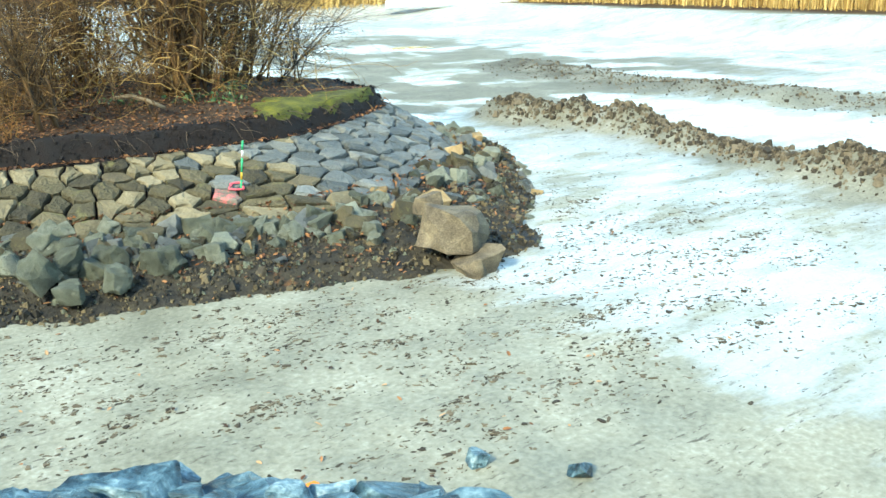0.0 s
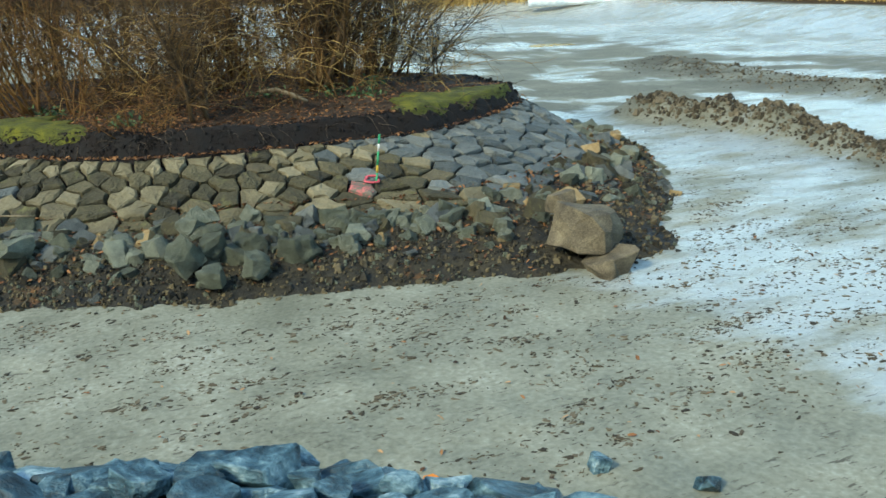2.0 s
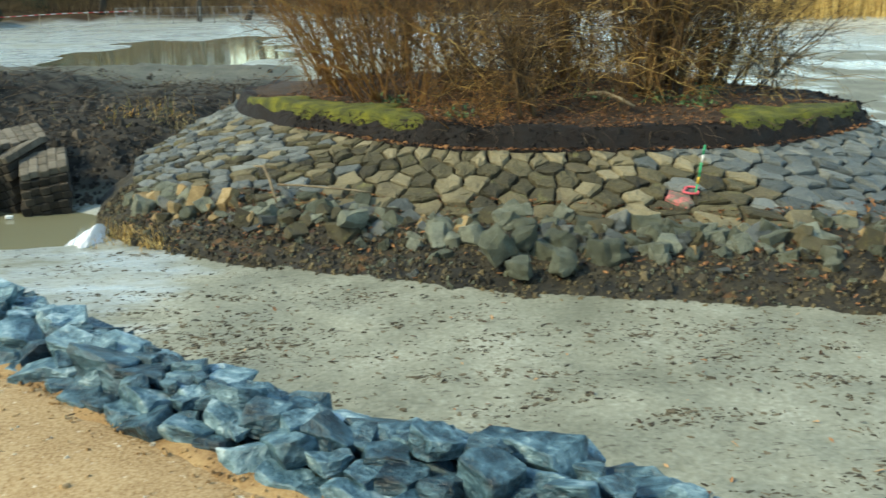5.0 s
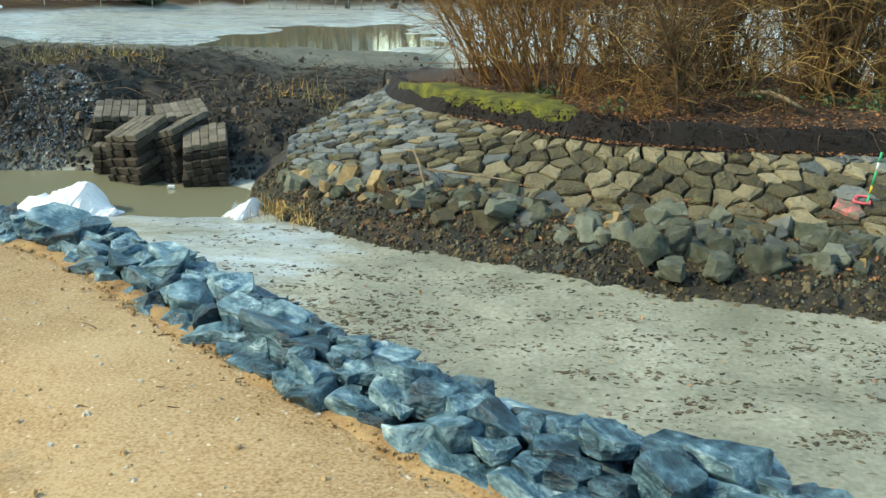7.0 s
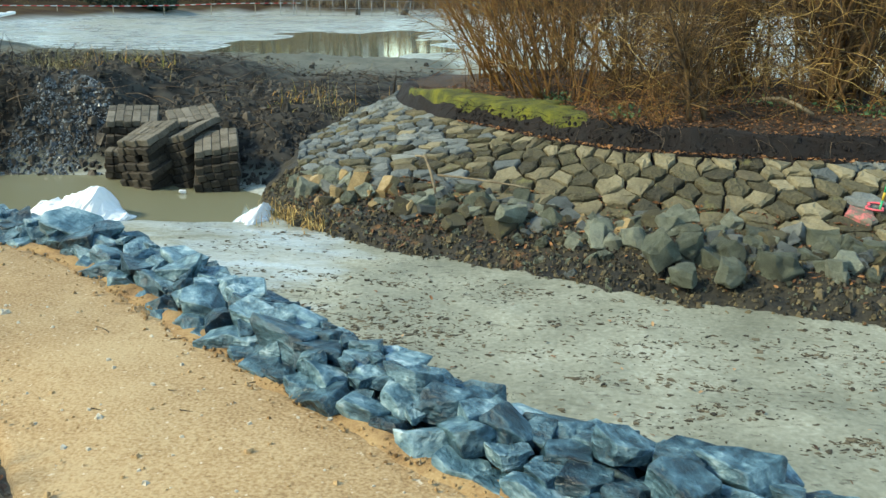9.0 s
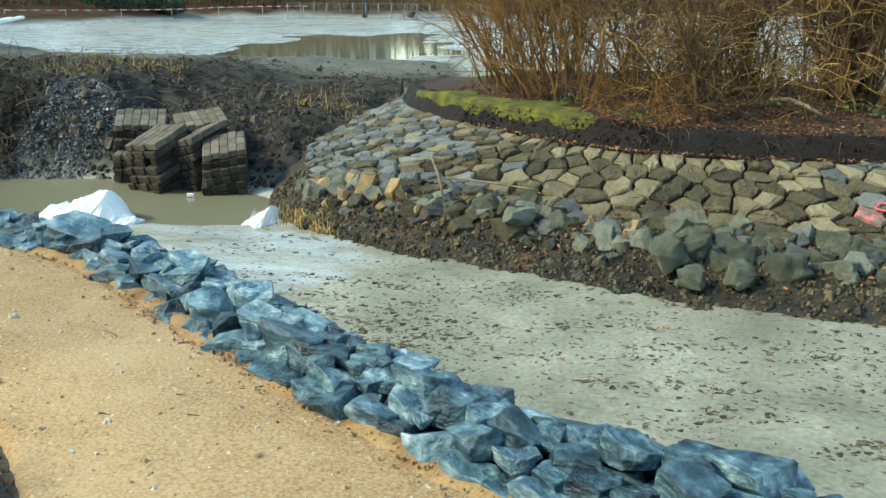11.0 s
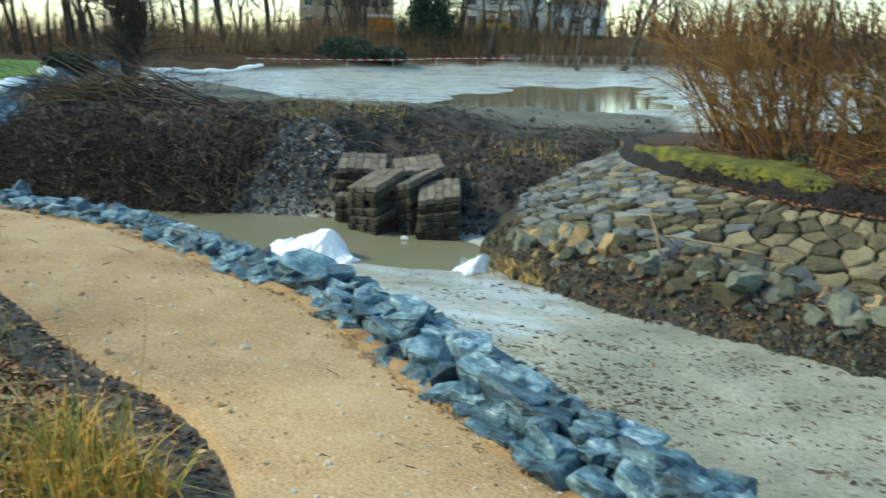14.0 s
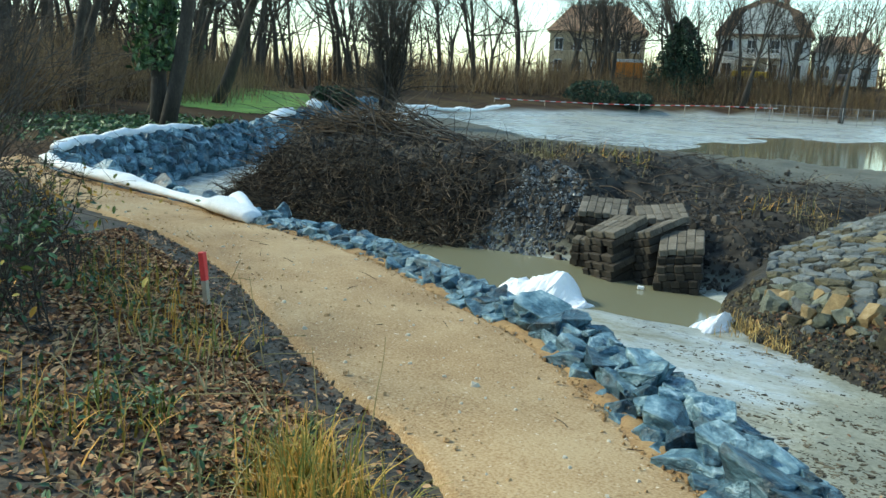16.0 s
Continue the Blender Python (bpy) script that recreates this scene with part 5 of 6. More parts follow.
sx0, sy0 = rng.uniform(-13, -0.8, 1500), rng.uniform(12.2, 24, 1500)
ok = poly_dist(sx0, sy0, PENINSULA) > 0.5
for x, y, z in zip(sx0[ok], sy0[ok], ground_z(sx0[ok], sy0[ok])):
    a = R.uniform(0, 6.28)
    lines.append(wander((x, y, z + 0.02), (math.cos(a), math.sin(a), R.uniform(-0.05, 0.35)), R.uniform(0.3, 1.0), R.uniform(0.004, 0.011), 0.002, 4, 0.2, 0.05))
tagged(part("twig_litter", tubes("twig_litter", lines, ROOT)), "broken twigs scattered over the muddy spit", "twigs", kind="stuff")
sx0, sy0 = rng.uniform(-12, -0.8, 6000), rng.uniform(12.5, 26, 6000)
ok = (poly_dist(sx0, sy0, PENINSULA) > 0.6) & (rng.uniform(0, 1, 6000) < 0.18 * smooth01((fbm(sx0 * 0.45, sy0 * 0.45, 3, 33) - 0.5) / 0.2))
tagged(part("flat_straw", blades("flat_straw", np.stack([sx0[ok], sy0[ok], ground_z(sx0[ok], sy0[ok])], 1), 0.45, 0.006, STRAW, 2.2, 0.5)), "flattened dry grass over the muddy spit", "dry grass", kind="stuff")


def tuft(x, y, z, n, spread_, length, width, material, label, category="grass tuft", lean=0.5, droop=0.6, group=""):
    roots = [(x + rng.normal(0, spread_), y + rng.normal(0, spread_), z) for _ in range(n)]
    roots = [(a, b, c) for a, b, c in roots]
    tagged(part("grass_tuft", blades("grass_tuft", roots, length, width, material, lean, droop)), label, category, group, "stuff")


for x, y, n, sp, le, m_ in ((-8.2, 16.2, 520, 0.5, 0.5, STRAW), (-7.3, 15.6, 520, 0.5, 0.5, STRAW), (-6.7, 15.9, 320, 0.4, 0.42, YELLOWGRASS), (-9.4, 18.6, 260, 0.6, 0.45, STRAW),
                            (-1.9, 13.2, 320, 0.3, 0.4, REED), (-1.5, 14.2, 320, 0.45, 0.42, REED), (-2.6, 14.6, 260, 0.4, 0.35, STRAW), (-0.9, 16.5, 260, 0.6, 0.4, STRAW), (-3.2, 14.9, 180, 0.4, 0.35, YELLOWGRASS)):
    z = float(ground_z(np.array([x]), np.array([y]))[0]) - 0.04
    tuft(x, y, z, n, sp, le, 0.006, m_, "straw-coloured dry grass flattened on the muddy spit", group="dry grass on the spit", lean=3.0, droop=0.6)
for x, y in ((-2.2, 9.35), (-2.0, 9.25), (-1.75, 9.0), (-2.35, 9.6)):
    z = float(isle_z(x, y))
    tuft(x, y, z, 90, 0.13, 0.17, 0.006, REED, "rust-yellow dead weeds at the island's foot", "weeds", 1.0, 0.7, "dead weeds")

# ---- island plants ----
a, f = rng.uniform(0, 6.283, 22000), np.sqrt(rng.uniform(0, 1, 22000))
r = f * (isle_r(a, R_TOP) - 0.2)
x, y = ISLE_C[0] + r * np.cos(a), ISLE_C[1] + r * np.sin(a)
ok = y < 13.5
lp = np.stack([x, y, isle_z(x, y) + 0.015], 1)[ok][:11000]
tagged(part("leaf_litter", leaves("leaf_litter", lp, 0.042, RUSTLEAF, 0.35)), "brown dead leaves covering the island's soil", "leaf litter", kind="stuff")
lp = []
for _ in range(3000):
    x, y, z = isle_at(R.uniform(205, 345), min(1.15, abs(R.gauss(0.85, 0.3))))
    lp.append((x, y, z + 0.03))
for _ in range(700):
    a = R.uniform(3.4, 6.2)
    r = float(isle_r(a, R_TOP)) + R.uniform(-0.1, 0.12)
    lp.append((ISLE_C[0] + r * math.cos(a), ISLE_C[1] + r * math.sin(a), 0.06))
tagged(part("fallen_leaves", leaves("fallen_leaves", lp, 0.055, RUSTLEAF, 0.4)), "rust-brown leaves caught between the stones", "leaves", kind="stuff")


def moss_patch(a0, a1, w0, label):
    """A cushion of moss on the soil edge between two angles."""
    vs, fs_ = [], []
    n, m = 46, 12
    for k in range(n):
        a = radians(a0 + (a1 - a0) * k / (n - 1))
        rim = float(isle_r(a, R_TOP)) - 0.10
        fade = math.sin(math.pi * k / (n - 1)) ** 0.5
        for j in range(m):
            t = j / (m - 1)
            r = rim - t * w0 * (0.05 + 0.95 * fade) * (0.7 + 0.6 * vnoise(np.array(k * 0.35), np.array(j * 0.02 + a0), 4))
            x, y = ISLE_C[0] + r * math.cos(a), ISLE_C[1] + r * math.sin(a)
            up = 0.03 * math.sin(math.pi * min(1, max(0, t))) * fade + 0.03 * (fbm(np.array(x * 6), np.array(y * 6), 3, 5) - 0.5)
            vs.append((x, y, float(isle_z(x, y)) + (up + 0.05 * fade - 0.012 if 0 < j < m - 1 else -0.03)))
    for k in range(n - 1):
        for j in range(m - 1):
            a = k * m + j
            fs_.append((a, a + m, a + m + 1, a + 1))
    tagged(part("moss_patch", mesh_of("moss_patch", vs, fs_, MOSS, True)), label, "moss")


moss_patch(160, 238, 0.75, "bright green moss cushion on the island's edge")
moss_patch(304, 340, 0.7, "green moss and grass on the island's soil rim")


def shrub(name, x, y, z, stems, height, spread_, thick, material, label, lean=(0, 0), twigs=10, bend=0.07, category="shrub", twig_mat=None):
    st, tw = [], []
    for _ in range(stems):
        a, s = R.uniform(0, 6.28), abs(R.gauss(0.0, spread_))
        way = (math.cos(a) * s + lean[0], math.sin(a) * s + lean[1], 1)
        ln = height * R.uniform(0.6, 1.15)
        r0 = thick * R.uniform(0.5, 1.25)
        main = wander((x + R.gauss(0, 0.16), y + R.gauss(0, 0.16), z - 0.05), way, ln, r0, r0 * 0.25, 10, bend)
        st.append(main)
        for _ in range(int(twigs * (1.2 if material is REDBARK else 1.6))):
            k = R.randint(2, 9)
            px, py, pz, pr = main[k]
            d = np.array(main[min(k + 1, 10)][:3]) - np.array(main[k][:3])
            d = d / (np.linalg.norm(d) + 1e-6) + rng.normal(0, 0.75, 3)
            t1 = wander((px, py, pz), d, ln * R.uniform(0.18, 0.5), pr * 0.55, 0.002, 5, 0.14, -0.01)
            tw.append(t1)
            for _ in range(3):
                i = R.randint(1, 4)
                tw.append(wander(t1[i][:3], d + rng.normal(0, 0.7, 3), ln * R.uniform(0.06, 0.2), max(0.002, t1[i][3] * 0.6), 0.0015, 3, 0.15))
    ob = thing(name, label, category)
    for one in st:
        part("stem", tubes("stem", [one], material, 5), ob)
    tagged(part("brushwood", tubes("brushwood", tw, twig_mat or material), ob), kind="stuff")
    return ob


def on_isle(x, y):
    return float(isle_z(x, y))


for x, y, st, h, sp, th, m_, lab, le, tw in (
        (4.2, 11.0, 20, 3.2, 0.22, 0.03, BARK, "dense clump of upright brown willow stems", (0.05, 0), 12),
        (4.7, 11.6, 16, 3.2, 0.28, 0.028, BARK, "tall bare willow clump on the island", (0.1, 0), 10),
        (0.75, 11.8, 15, 2.4, 0.42, 0.016, REDBARK, "fan of bare rust-coloured shoots at the island's edge", (-0.35, 0), 9),
        (0.3, 12.4, 12, 2.2, 0.4, 0.014, REDBARK, "thin bare rust-coloured shoots leaning over the moss", (-0.5, 0.1), 8),
        (1.2, 11.3, 14, 1.6, 0.5, 0.01, REDBARK, "low tangle of rusty shoots on the island", (-0.1, -0.1), 9),
        (2.45, 10.1, 3, 2.0, 0.25, 0.032, BARK, "small crooked tree with yellow-brown tangled twigs", (-0.1, 0.05), 26),
        (2.2, 10.6, 9, 1.5, 0.6, 0.012, BARK, "tangled low twiggy bush on the island", (-0.1, 0), 14),
        (3.0, 11.4, 12, 2.6, 0.35, 0.02, BARK, "bare brown bush on the leaf litter", (0, 0), 12),
        (1.9, 12.6, 14, 3.0, 0.3, 0.022, BARK, "bare brown shrub further back on the island", (0, 0), 10),
        (2.9, 13.4, 14, 3.2, 0.3, 0.024, BARK, "bare shrub at the back of the island", (0, 0), 10),
        (1.0, 13.6, 7, 2.9, 0.35, 0.02, REDBARK, "rusty bare shrub at the back of the island", (-0.1, 0), 9),
        (5.6, 12.2, 14, 2.8, 0.38, 0.018, BARK, "spreading bare shrub near the island's tip", (0.25, 0), 11),
        (5.0, 13.4, 14, 3.2, 0.3, 0.022, BARK, "tall bare shrub at the back of the island", (0.1, 0), 10),
        (6.3, 12.2, 10, 1.7, 0.6, 0.012, TREEBARK, "dark twiggy bush overhanging the island's tip", (0.5, -0.15), 14),
        (4.4, 10.5, 8, 1.2, 0.5, 0.008, REDBARK, "thin rusty shoots beside the willow clump", (0, -0.1), 6),
        (3.5, 10.3, 8, 0.9, 0.6, 0.007, BARK, "low bare twigs on the black soil", (0, 0), 7),
        (0.2, 13.3, 7, 2.6, 0.4, 0.016, REDBARK, "rusty bare thicket at the island's back", (-0.2, 0), 9),
        (3.6, 12.4, 14, 2.6, 0.4, 0.018, BARK, "thick bare bush in the island's middle", (0, 0), 12),
        (2.4, 11.6, 12, 1.9, 0.6, 0.013, BARK, "tangled bare bush over the leaf litter", (0, 0), 14),
        (3.4, 11.9, 10, 1.6, 0.6, 0.012, REDBARK, "tangled rusty bush over the leaf litter", (0, 0), 12),
        (1.5, 11.9, 10, 1.8, 0.6, 0.012, BARK, "tangled bare bush near the moss", (-0.1, 0), 12),
        (5.3, 11.5, 10, 1.9, 0.6, 0.012, BARK, "tangled bare bush beside the willow clump", (0.1, 0), 12),
        (6.0, 13.2, 12, 2.6, 0.4, 0.016, BARK, "bare bush at the far side of the island", (0.2, 0), 9),
        (0.6, 14.1, 13, 3.2, 0.3, 0.018, BARK, "dense bare bush at the island's back edge", (-0.05, 0), 12),
        (1.2, 15.0, 13, 3.4, 0.3, 0.02, BARK, "tall bare bush at the island's back edge", (0, 0), 11),
        (0.95, 12.9, 10, 2.4, 0.35, 0.015, BARK, "bare brown bush behind the rusty shoots", (-0.1, 0), 12),
        (-0.1, 13.7, 7, 2.9, 0.4, 0.016, REDBARK, "thin rusty bush at the island's inner end", (-0.2, 0), 10),
        (2.0, 9.75, 7, 0.7, 0.6, 0.006, REDBARK, "small rusty twigs hanging over the soil edge", (0, -0.3), 6),
        (1.5, 10.0, 8, 0.9, 0.6, 0.006, REDBARK, "low rusty weeds at the soil edge", (-0.1, -0.2), 6)):
    shrub("shrub", x, y, on_isle(x, y), st, h, sp, th, m_, lab, le, tw)
for x, y in ((0.9, 11.5), (4.1, 10.45), (4.6, 10.3), (3.4, 10.7), (1.6, 10.2), (4.9, 10.9)):
    pl = [(x + R.gauss(0, 0.13), y + R.gauss(0, 0.13), on_isle(x, y) + abs(R.gauss(0.05, 0.05))) for _ in range(70)]
    tagged(part("ivy_plant", leaves("ivy_plant", pl, 0.06, IVY, 0.7)), "small dark green ivy plant on the leaf litter", "ivy", "ivy on the island", "stuff")
# thin leafless shoots filling the thicket
tx_, ty_ = rng.uniform(-0.5, 7.2, 9000), rng.uniform(10.4, 15.6, 9000)
ok = (poly_dist(tx_, ty_, WALL_TOP) > 0.35) & (rng.uniform(0, 1, 9000) < smooth01((ty_ - 11.3) / 2.2) * (0.2 + 0.8 * fbm(tx_ * 0.9, ty_ * 0.9, 3, 12)) * (0.12 + 0.88 * smooth01((tx_ - 1.6) / 1.6)))
tx_, ty_ = tx_[ok], ty_[ok]
for m_, sel, hh in ((REDBARK, np.arange(len(tx_)) % 2 == 0, 1.0), (BARK, np.arange(len(tx_)) % 2 == 1, 1.7)):
    tagged(part("undergrowth", blades("undergrowth", np.stack([tx_[sel], ty_[sel], isle_z(tx_[sel], ty_[sel]) - 0.03], 1), hh, 0.004, m_, 0.7, 0.3)), "leafless brown shoots filling the island thicket", "undergrowth", kind="stuff")
# arching yellow-brown twigs tangled through the bushes
YELLOWBARK = mat("yellow_twigs", [(0.2, (0.138, 0.081, 0.022)), (0.5, (0.300, 0.181, 0.050)), (0.8, (0.475, 0.312, 0.100))], scale=8, fine=50, rough=(0.7, 0.9), bump=0.2, island=0.5)
lines = []
for _ in range(620):
    x, y = R.uniform(1.4, 6.3), 10.2 + abs(R.gauss(0, 1.3))
    if float(poly_dist(np.array([x]), np.array([y]), WALL_TOP)[0]) < 0.3:
        continue
    a = R.uniform(0, 6.28)
    lines.append(wander((x, y, on_isle(x, y) + R.uniform(0.0, 1.3)), (math.cos(a), math.sin(a) * 0.6, R.uniform(-0.1, 0.9)), R.uniform(0.5, 1.5), R.uniform(0.0025, 0.006), 0.0015, 7, 0.3, 0.1))
tagged(part("twig_tangle", tubes("twig_tangle", lines, YELLOWBARK)), "arching yellow-brown twigs tangled through the bushes", "twigs", kind="stuff")
# loose earth and hanging rootlets on the cut soil edge
a = rng.uniform(3.3, 6.3, 3600)
r = isle_r(a, R_TOP) - rng.uniform(0.0, 0.3, 3600)
x, y = ISLE_C[0] + r * np.cos(a), ISLE_C[1] + r * np.sin(a)
clods("soil_crumbs", np.stack([x, y, isle_z(x, y) + 0.006], 1), 0.008, SOIL, "crumbling black soil along the island's cut edge", "soil", 0.9)
lines = []
for _ in range(170):
    a = R.uniform(3.2, 6.3)
    r = float(isle_r(a, R_TOP)) - R.uniform(0.05, 0.25)
    lines.append(wander((ISLE_C[0] + r * math.cos(a), ISLE_C[1] + r * math.sin(a), 0.24 + R.gauss(0, 0.04)), (math.cos(a) * 0.7 + R.gauss(0, 0.4), math.sin(a) * 0.7 + R.gauss(0, 0.4), R.uniform(-0.5, 0.7)), R.uniform(0.12, 0.4), 0.004, 0.0015, 4, 0.2, 0.22))
tagged(part("rootlets", tubes("rootlets", lines, ROOT)), "thin rootlets and dead stalks hanging over the soil edge", "rootlets", kind="stuff")
log = thing("cut_log", "pale cut branch lying among the bushes", "log")
part("wood", tubes("wood", [[(3.25, 10.5, 0.52, 0.022), (3.42, 10.36, 0.54, 0.03), (3.58, 10.22, 0.48, 0.028), (3.72, 10.1, 0.4, 0.02)]], DEADWOOD, 8), log)
stick = thing("dry_stick", "pale broken stick lying across the island wall", "stick")
part("long_piece", tubes("long_piece", [wander((-0.5, 9.42, -0.27), (0.95, -0.4, 0.0), 1.08, 0.014, 0.009, 8, 0.03)], DEADWOOD, 6), stick)
part("short_piece", tubes("short_piece", [[(-0.78, 9.75, -0.12, 0.012), (-0.66, 9.62, -0.1, 0.016), (-0.58, 9.4, -0.22, 0.016), (-0.5, 9.1, -0.4, 0.012)]], DEADWOOD, 6), stick)
# survey stake
STAKE_AT = (3.82, 8.3)
ringp = [(STAKE_AT[0] - 0.04 + 0.09 * math.cos(a) * R.uniform(0.6, 1.3), STAKE_AT[1] - 0.03 + 0.08 * math.sin(a) * R.uniform(0.6, 1.3), float(isle_z(STAKE_AT[0] - 0.04 + 0.075 * math.cos(a), STAKE_AT[1] - 0.03 + 0.06 * math.sin(a))) + 0.065, 0.012) for a in np.linspace(0.4, 5.9, 14)]
tagged(part("paint_mark", tubes("paint_mark", [ringp], plain("pink_spray", (0.75, 0.12, 0.16), 0.7), 5)), "pink spray-paint ring on the stones round the stake", "paint mark")
sx_, sy_ = STAKE_AT
stake = thing("survey_stake", "thin survey stake banded green, white and yellow between wall stones", "stake", m=pose(sx_, sy_, -0.34, 3, 6, 0))
for nm, z0, z1, m_ in (("lower_band", -0.05, 0.17, GREEN), ("yellow_band", 0.17, 0.25, YELLOW), ("middle_band", 0.25, 0.4, GREEN), ("white_band", 0.4, 0.48, WHITE), ("tip", 0.48, 0.58, GREEN)):
    part(nm, tubes(nm, [[(0, 0, z0, 0.012), (0, 0, z1, 0.012)]], m_, 8), stake)


# ---- verge plants beside the path ----
def vz(x, y):
    return float(verge_z(np.array([x]), np.array([y]))[0])


def verge_places(n, edge, reach, lo=-7.5, hi=-1.2):
    x = rng.uniform(lo, hi, n)
    y = np.interp(-x, [1.3, 1.78, 2.5, 3.95, 5.52, 7.37], [2.1, 2.8, 3.36, 4.13, 5.17, 5.98]) - edge - np.abs(rng.normal(0, reach, n))
    return [tuple(p) for p in np.stack([x, y, verge_z(x, y) + 0.01], 1)]


tagged(part("dead_leaves", leaves("dead_leaves", verge_places(17000, 0.36, 0.9), 0.058, DRYLEAF, 0.4)), "brown and buff dead leaves on the verge", "leaves", kind="stuff")
tagged(part("path_leaves", leaves("path_leaves", verge_places(600, -0.02, 0.3), 0.05, DRYLEAF, 0.3)), "scattered leaves along the path's edge", "leaves", kind="stuff")
ivy_pl = []
for _ in range(34):
    x, y, z = verge_places(1, 0.75, 0.8)[0]
    ivy_pl += [(x + R.gauss(0, 0.16), y + R.gauss(0, 0.16), z + abs(R.gauss(0.05, 0.05))) for _ in range(55)]
tagged(part("ground_ivy", leaves("ground_ivy", ivy_pl, 0.042, IVY, 0.6)), "dark green ivy creeping through dead leaves", "ivy", kind="stuff")
clods("verge_clods", verge_places(2200, -0.03, 0.35), 0.006, VERGE, "crumbly dark earth along the path's edge", "earth", 0.8)
clods("path_grit", [(pa[k][0] * (1 - t) + pb[k][0] * t, pa[k][1] * (1 - t) + pb[k][1] * t, 0.035) for k, t in ((R.randint(20, 200), R.random()) for _ in range(1500))], 0.006, SAND, "small stones in the sand path", "grit", 0.6)
foot = [(fine[k][0] + nrm[k][0] * o + R.uniform(-0.04, 0.04), fine[k][1] + nrm[k][1] * o + R.uniform(-0.04, 0.04), 0.03) for k, o in ((R.randint(20, len(fine) - 20), 0.02 + abs(R.gauss(0.0, 0.06))) for _ in range(3000))]
clods("sand_crumbs", foot, 0.0045, WETSAND, "reddish sand crumbs at the foot of the stones", "sand", 0.8)

for x, y, n, sp, le, m_, lab in ((-2.2, 2.42, 150, 0.10, 0.34, YELLOWGRASS, "yellow-green grass tuft at the path's edge"), (-2.45, 2.62, 110, 0.1, 0.3, YELLOWGRASS, "yellowing grass tuft on the verge"), (-2.0, 2.25, 110, 0.09, 0.36, YELLOWGRASS, "tall yellow grass tuft on the verge"),
                                 (-1.85, 2.4, 60, 0.05, 0.32, YELLOWGRASS, "narrow green grass tuft"), (-2.9, 2.9, 90, 0.14, 0.25, STRAW, "flattened straw-coloured grass"), (-3.4, 3.1, 110, 0.18, 0.3, STRAW, "flattened straw-coloured grass"),
                                 (-3.9, 3.45, 120, 0.16, 0.32, YELLOWGRASS, "yellow-green weeds by the red stake"), (-4.5, 3.6, 120, 0.2, 0.35, YELLOWGRASS, "yellow-green weeds by the red stake"), (-4.3, 3.0, 120, 0.22, 0.35, STRAW, "dry grass on the verge"),
                                 (-5.0, 3.9, 120, 0.2, 0.35, YELLOWGRASS, "green weeds on the verge"), (-2.7, 2.3, 120, 0.16, 0.3, STRAW, "dry grass among dead leaves"), (-3.3, 2.5, 120, 0.2, 0.3, YELLOWGRASS, "grass among dead leaves"),
                                 (-5.6, 4.3, 120, 0.25, 0.35, YELLOWGRASS, "green weeds on the verge"), (-3.6, 2.2, 120, 0.2, 0.35, YELLOWGRASS, "grass among dead leaves"), (-2.4, 1.9, 120, 0.15, 0.35, STRAW, "dry grass among dead leaves")):
    tuft(x, y, vz(x, y), int(n * (0.3 if m_ is STRAW else 0.6 if x < -2.6 else 1.5)), sp, le * (0.75 if x < -2.6 else 1.0), 0.006, m_, lab, lean=0.6, droop=0.7, group="verge grass")
# broken pale stalks lying over the dead leaves
for _ in range(46):
    x, y, z = verge_places(1, 0.3, 0.6, -5.5, -1.6)[0]
    a = R.uniform(0, 6.28)
    tagged(part("fallen_stalk", tubes("fallen_stalk", [wander((x, y, z + 0.04), (math.cos(a), math.sin(a), 0.12), R.uniform(0.2, 0.6), 0.004, 0.002, 5, 0.06, 0.04)], STRAW, 4)), "pale broken stalk lying over dead leaves", "stalk", "fallen stalks")
# single dry stalks
for x, y, h, a in ((-2.55, 3.3, 0.5, 0.2), (-3.5, 3.55, 0.55, -0.2), (-3.75, 3.75, 0.5, -0.25), (-2.75, 3.15, 0.4, -0.1), (-4.1, 3.7, 0.6, 0.1)):
    tagged(part("dry_stalk", tubes("dry_stalk", [wander((x, y, vz(x, y) - 0.02), (a, 0.1, 1), h, 0.005, 0.002, 6, 0.06)], STRAW)), "single dry plant stalk beside the path", "stalk", "dry stalks")
red = thing("marker_stake", "weathered wooden stake with a red-painted top beside the path", "stake", m=pose(-4.68, 4.2, -0.02, 3, -4, 15))
part("post", box("post", 0.04, 0.04, 0.3, STAKEWOOD, 0.004, (0, 0, 0.1)), red)
part("painted_top", box("painted_top", 0.043, 0.043, 0.2, RED, 0.004, (0, 0, 0.35)), red, label="red-painted stake head")


def leafy_shrub(x, y, h, n, material, label, lean=(0, 0)):
    ob = shrub("shrub", x, y, vz(x, y), 14, h, 0.45, 0.009, TREEBARK, label, lean, 8)
    pl = []
    for _ in range(n):
        t = R.random() ** 0.7
        a, r = R.uniform(0, 6.28), abs(R.gauss(0, 0.33)) * (0.4 + t)
        pl.append((x + lean[0] * h * t + r * math.cos(a), y + lean[1] * h * t + r * math.sin(a), vz(x, y) + 0.08 + t * h * 0.85))
    tagged(part("foliage", leaves("foliage", pl, 0.06, material, 0.8), ob), kind="stuff")


leafy_shrub(-5.1, 3.0, 0.7, 220, IVY, "dark evergreen bramble bush on the verge")
leafy_shrub(-5.9, 3.7, 0.7, 150, IVY, "dark evergreen bush with bare shoots on the verge")
leafy_shrub(-4.5, 2.2, 0.6, 200, YELLOWGRASS, "low yellow-leaved bramble beside dead leaves")
leafy_shrub(-7.4, 4.5, 0.8, 160, IVY, "green bramble bush beside the path")
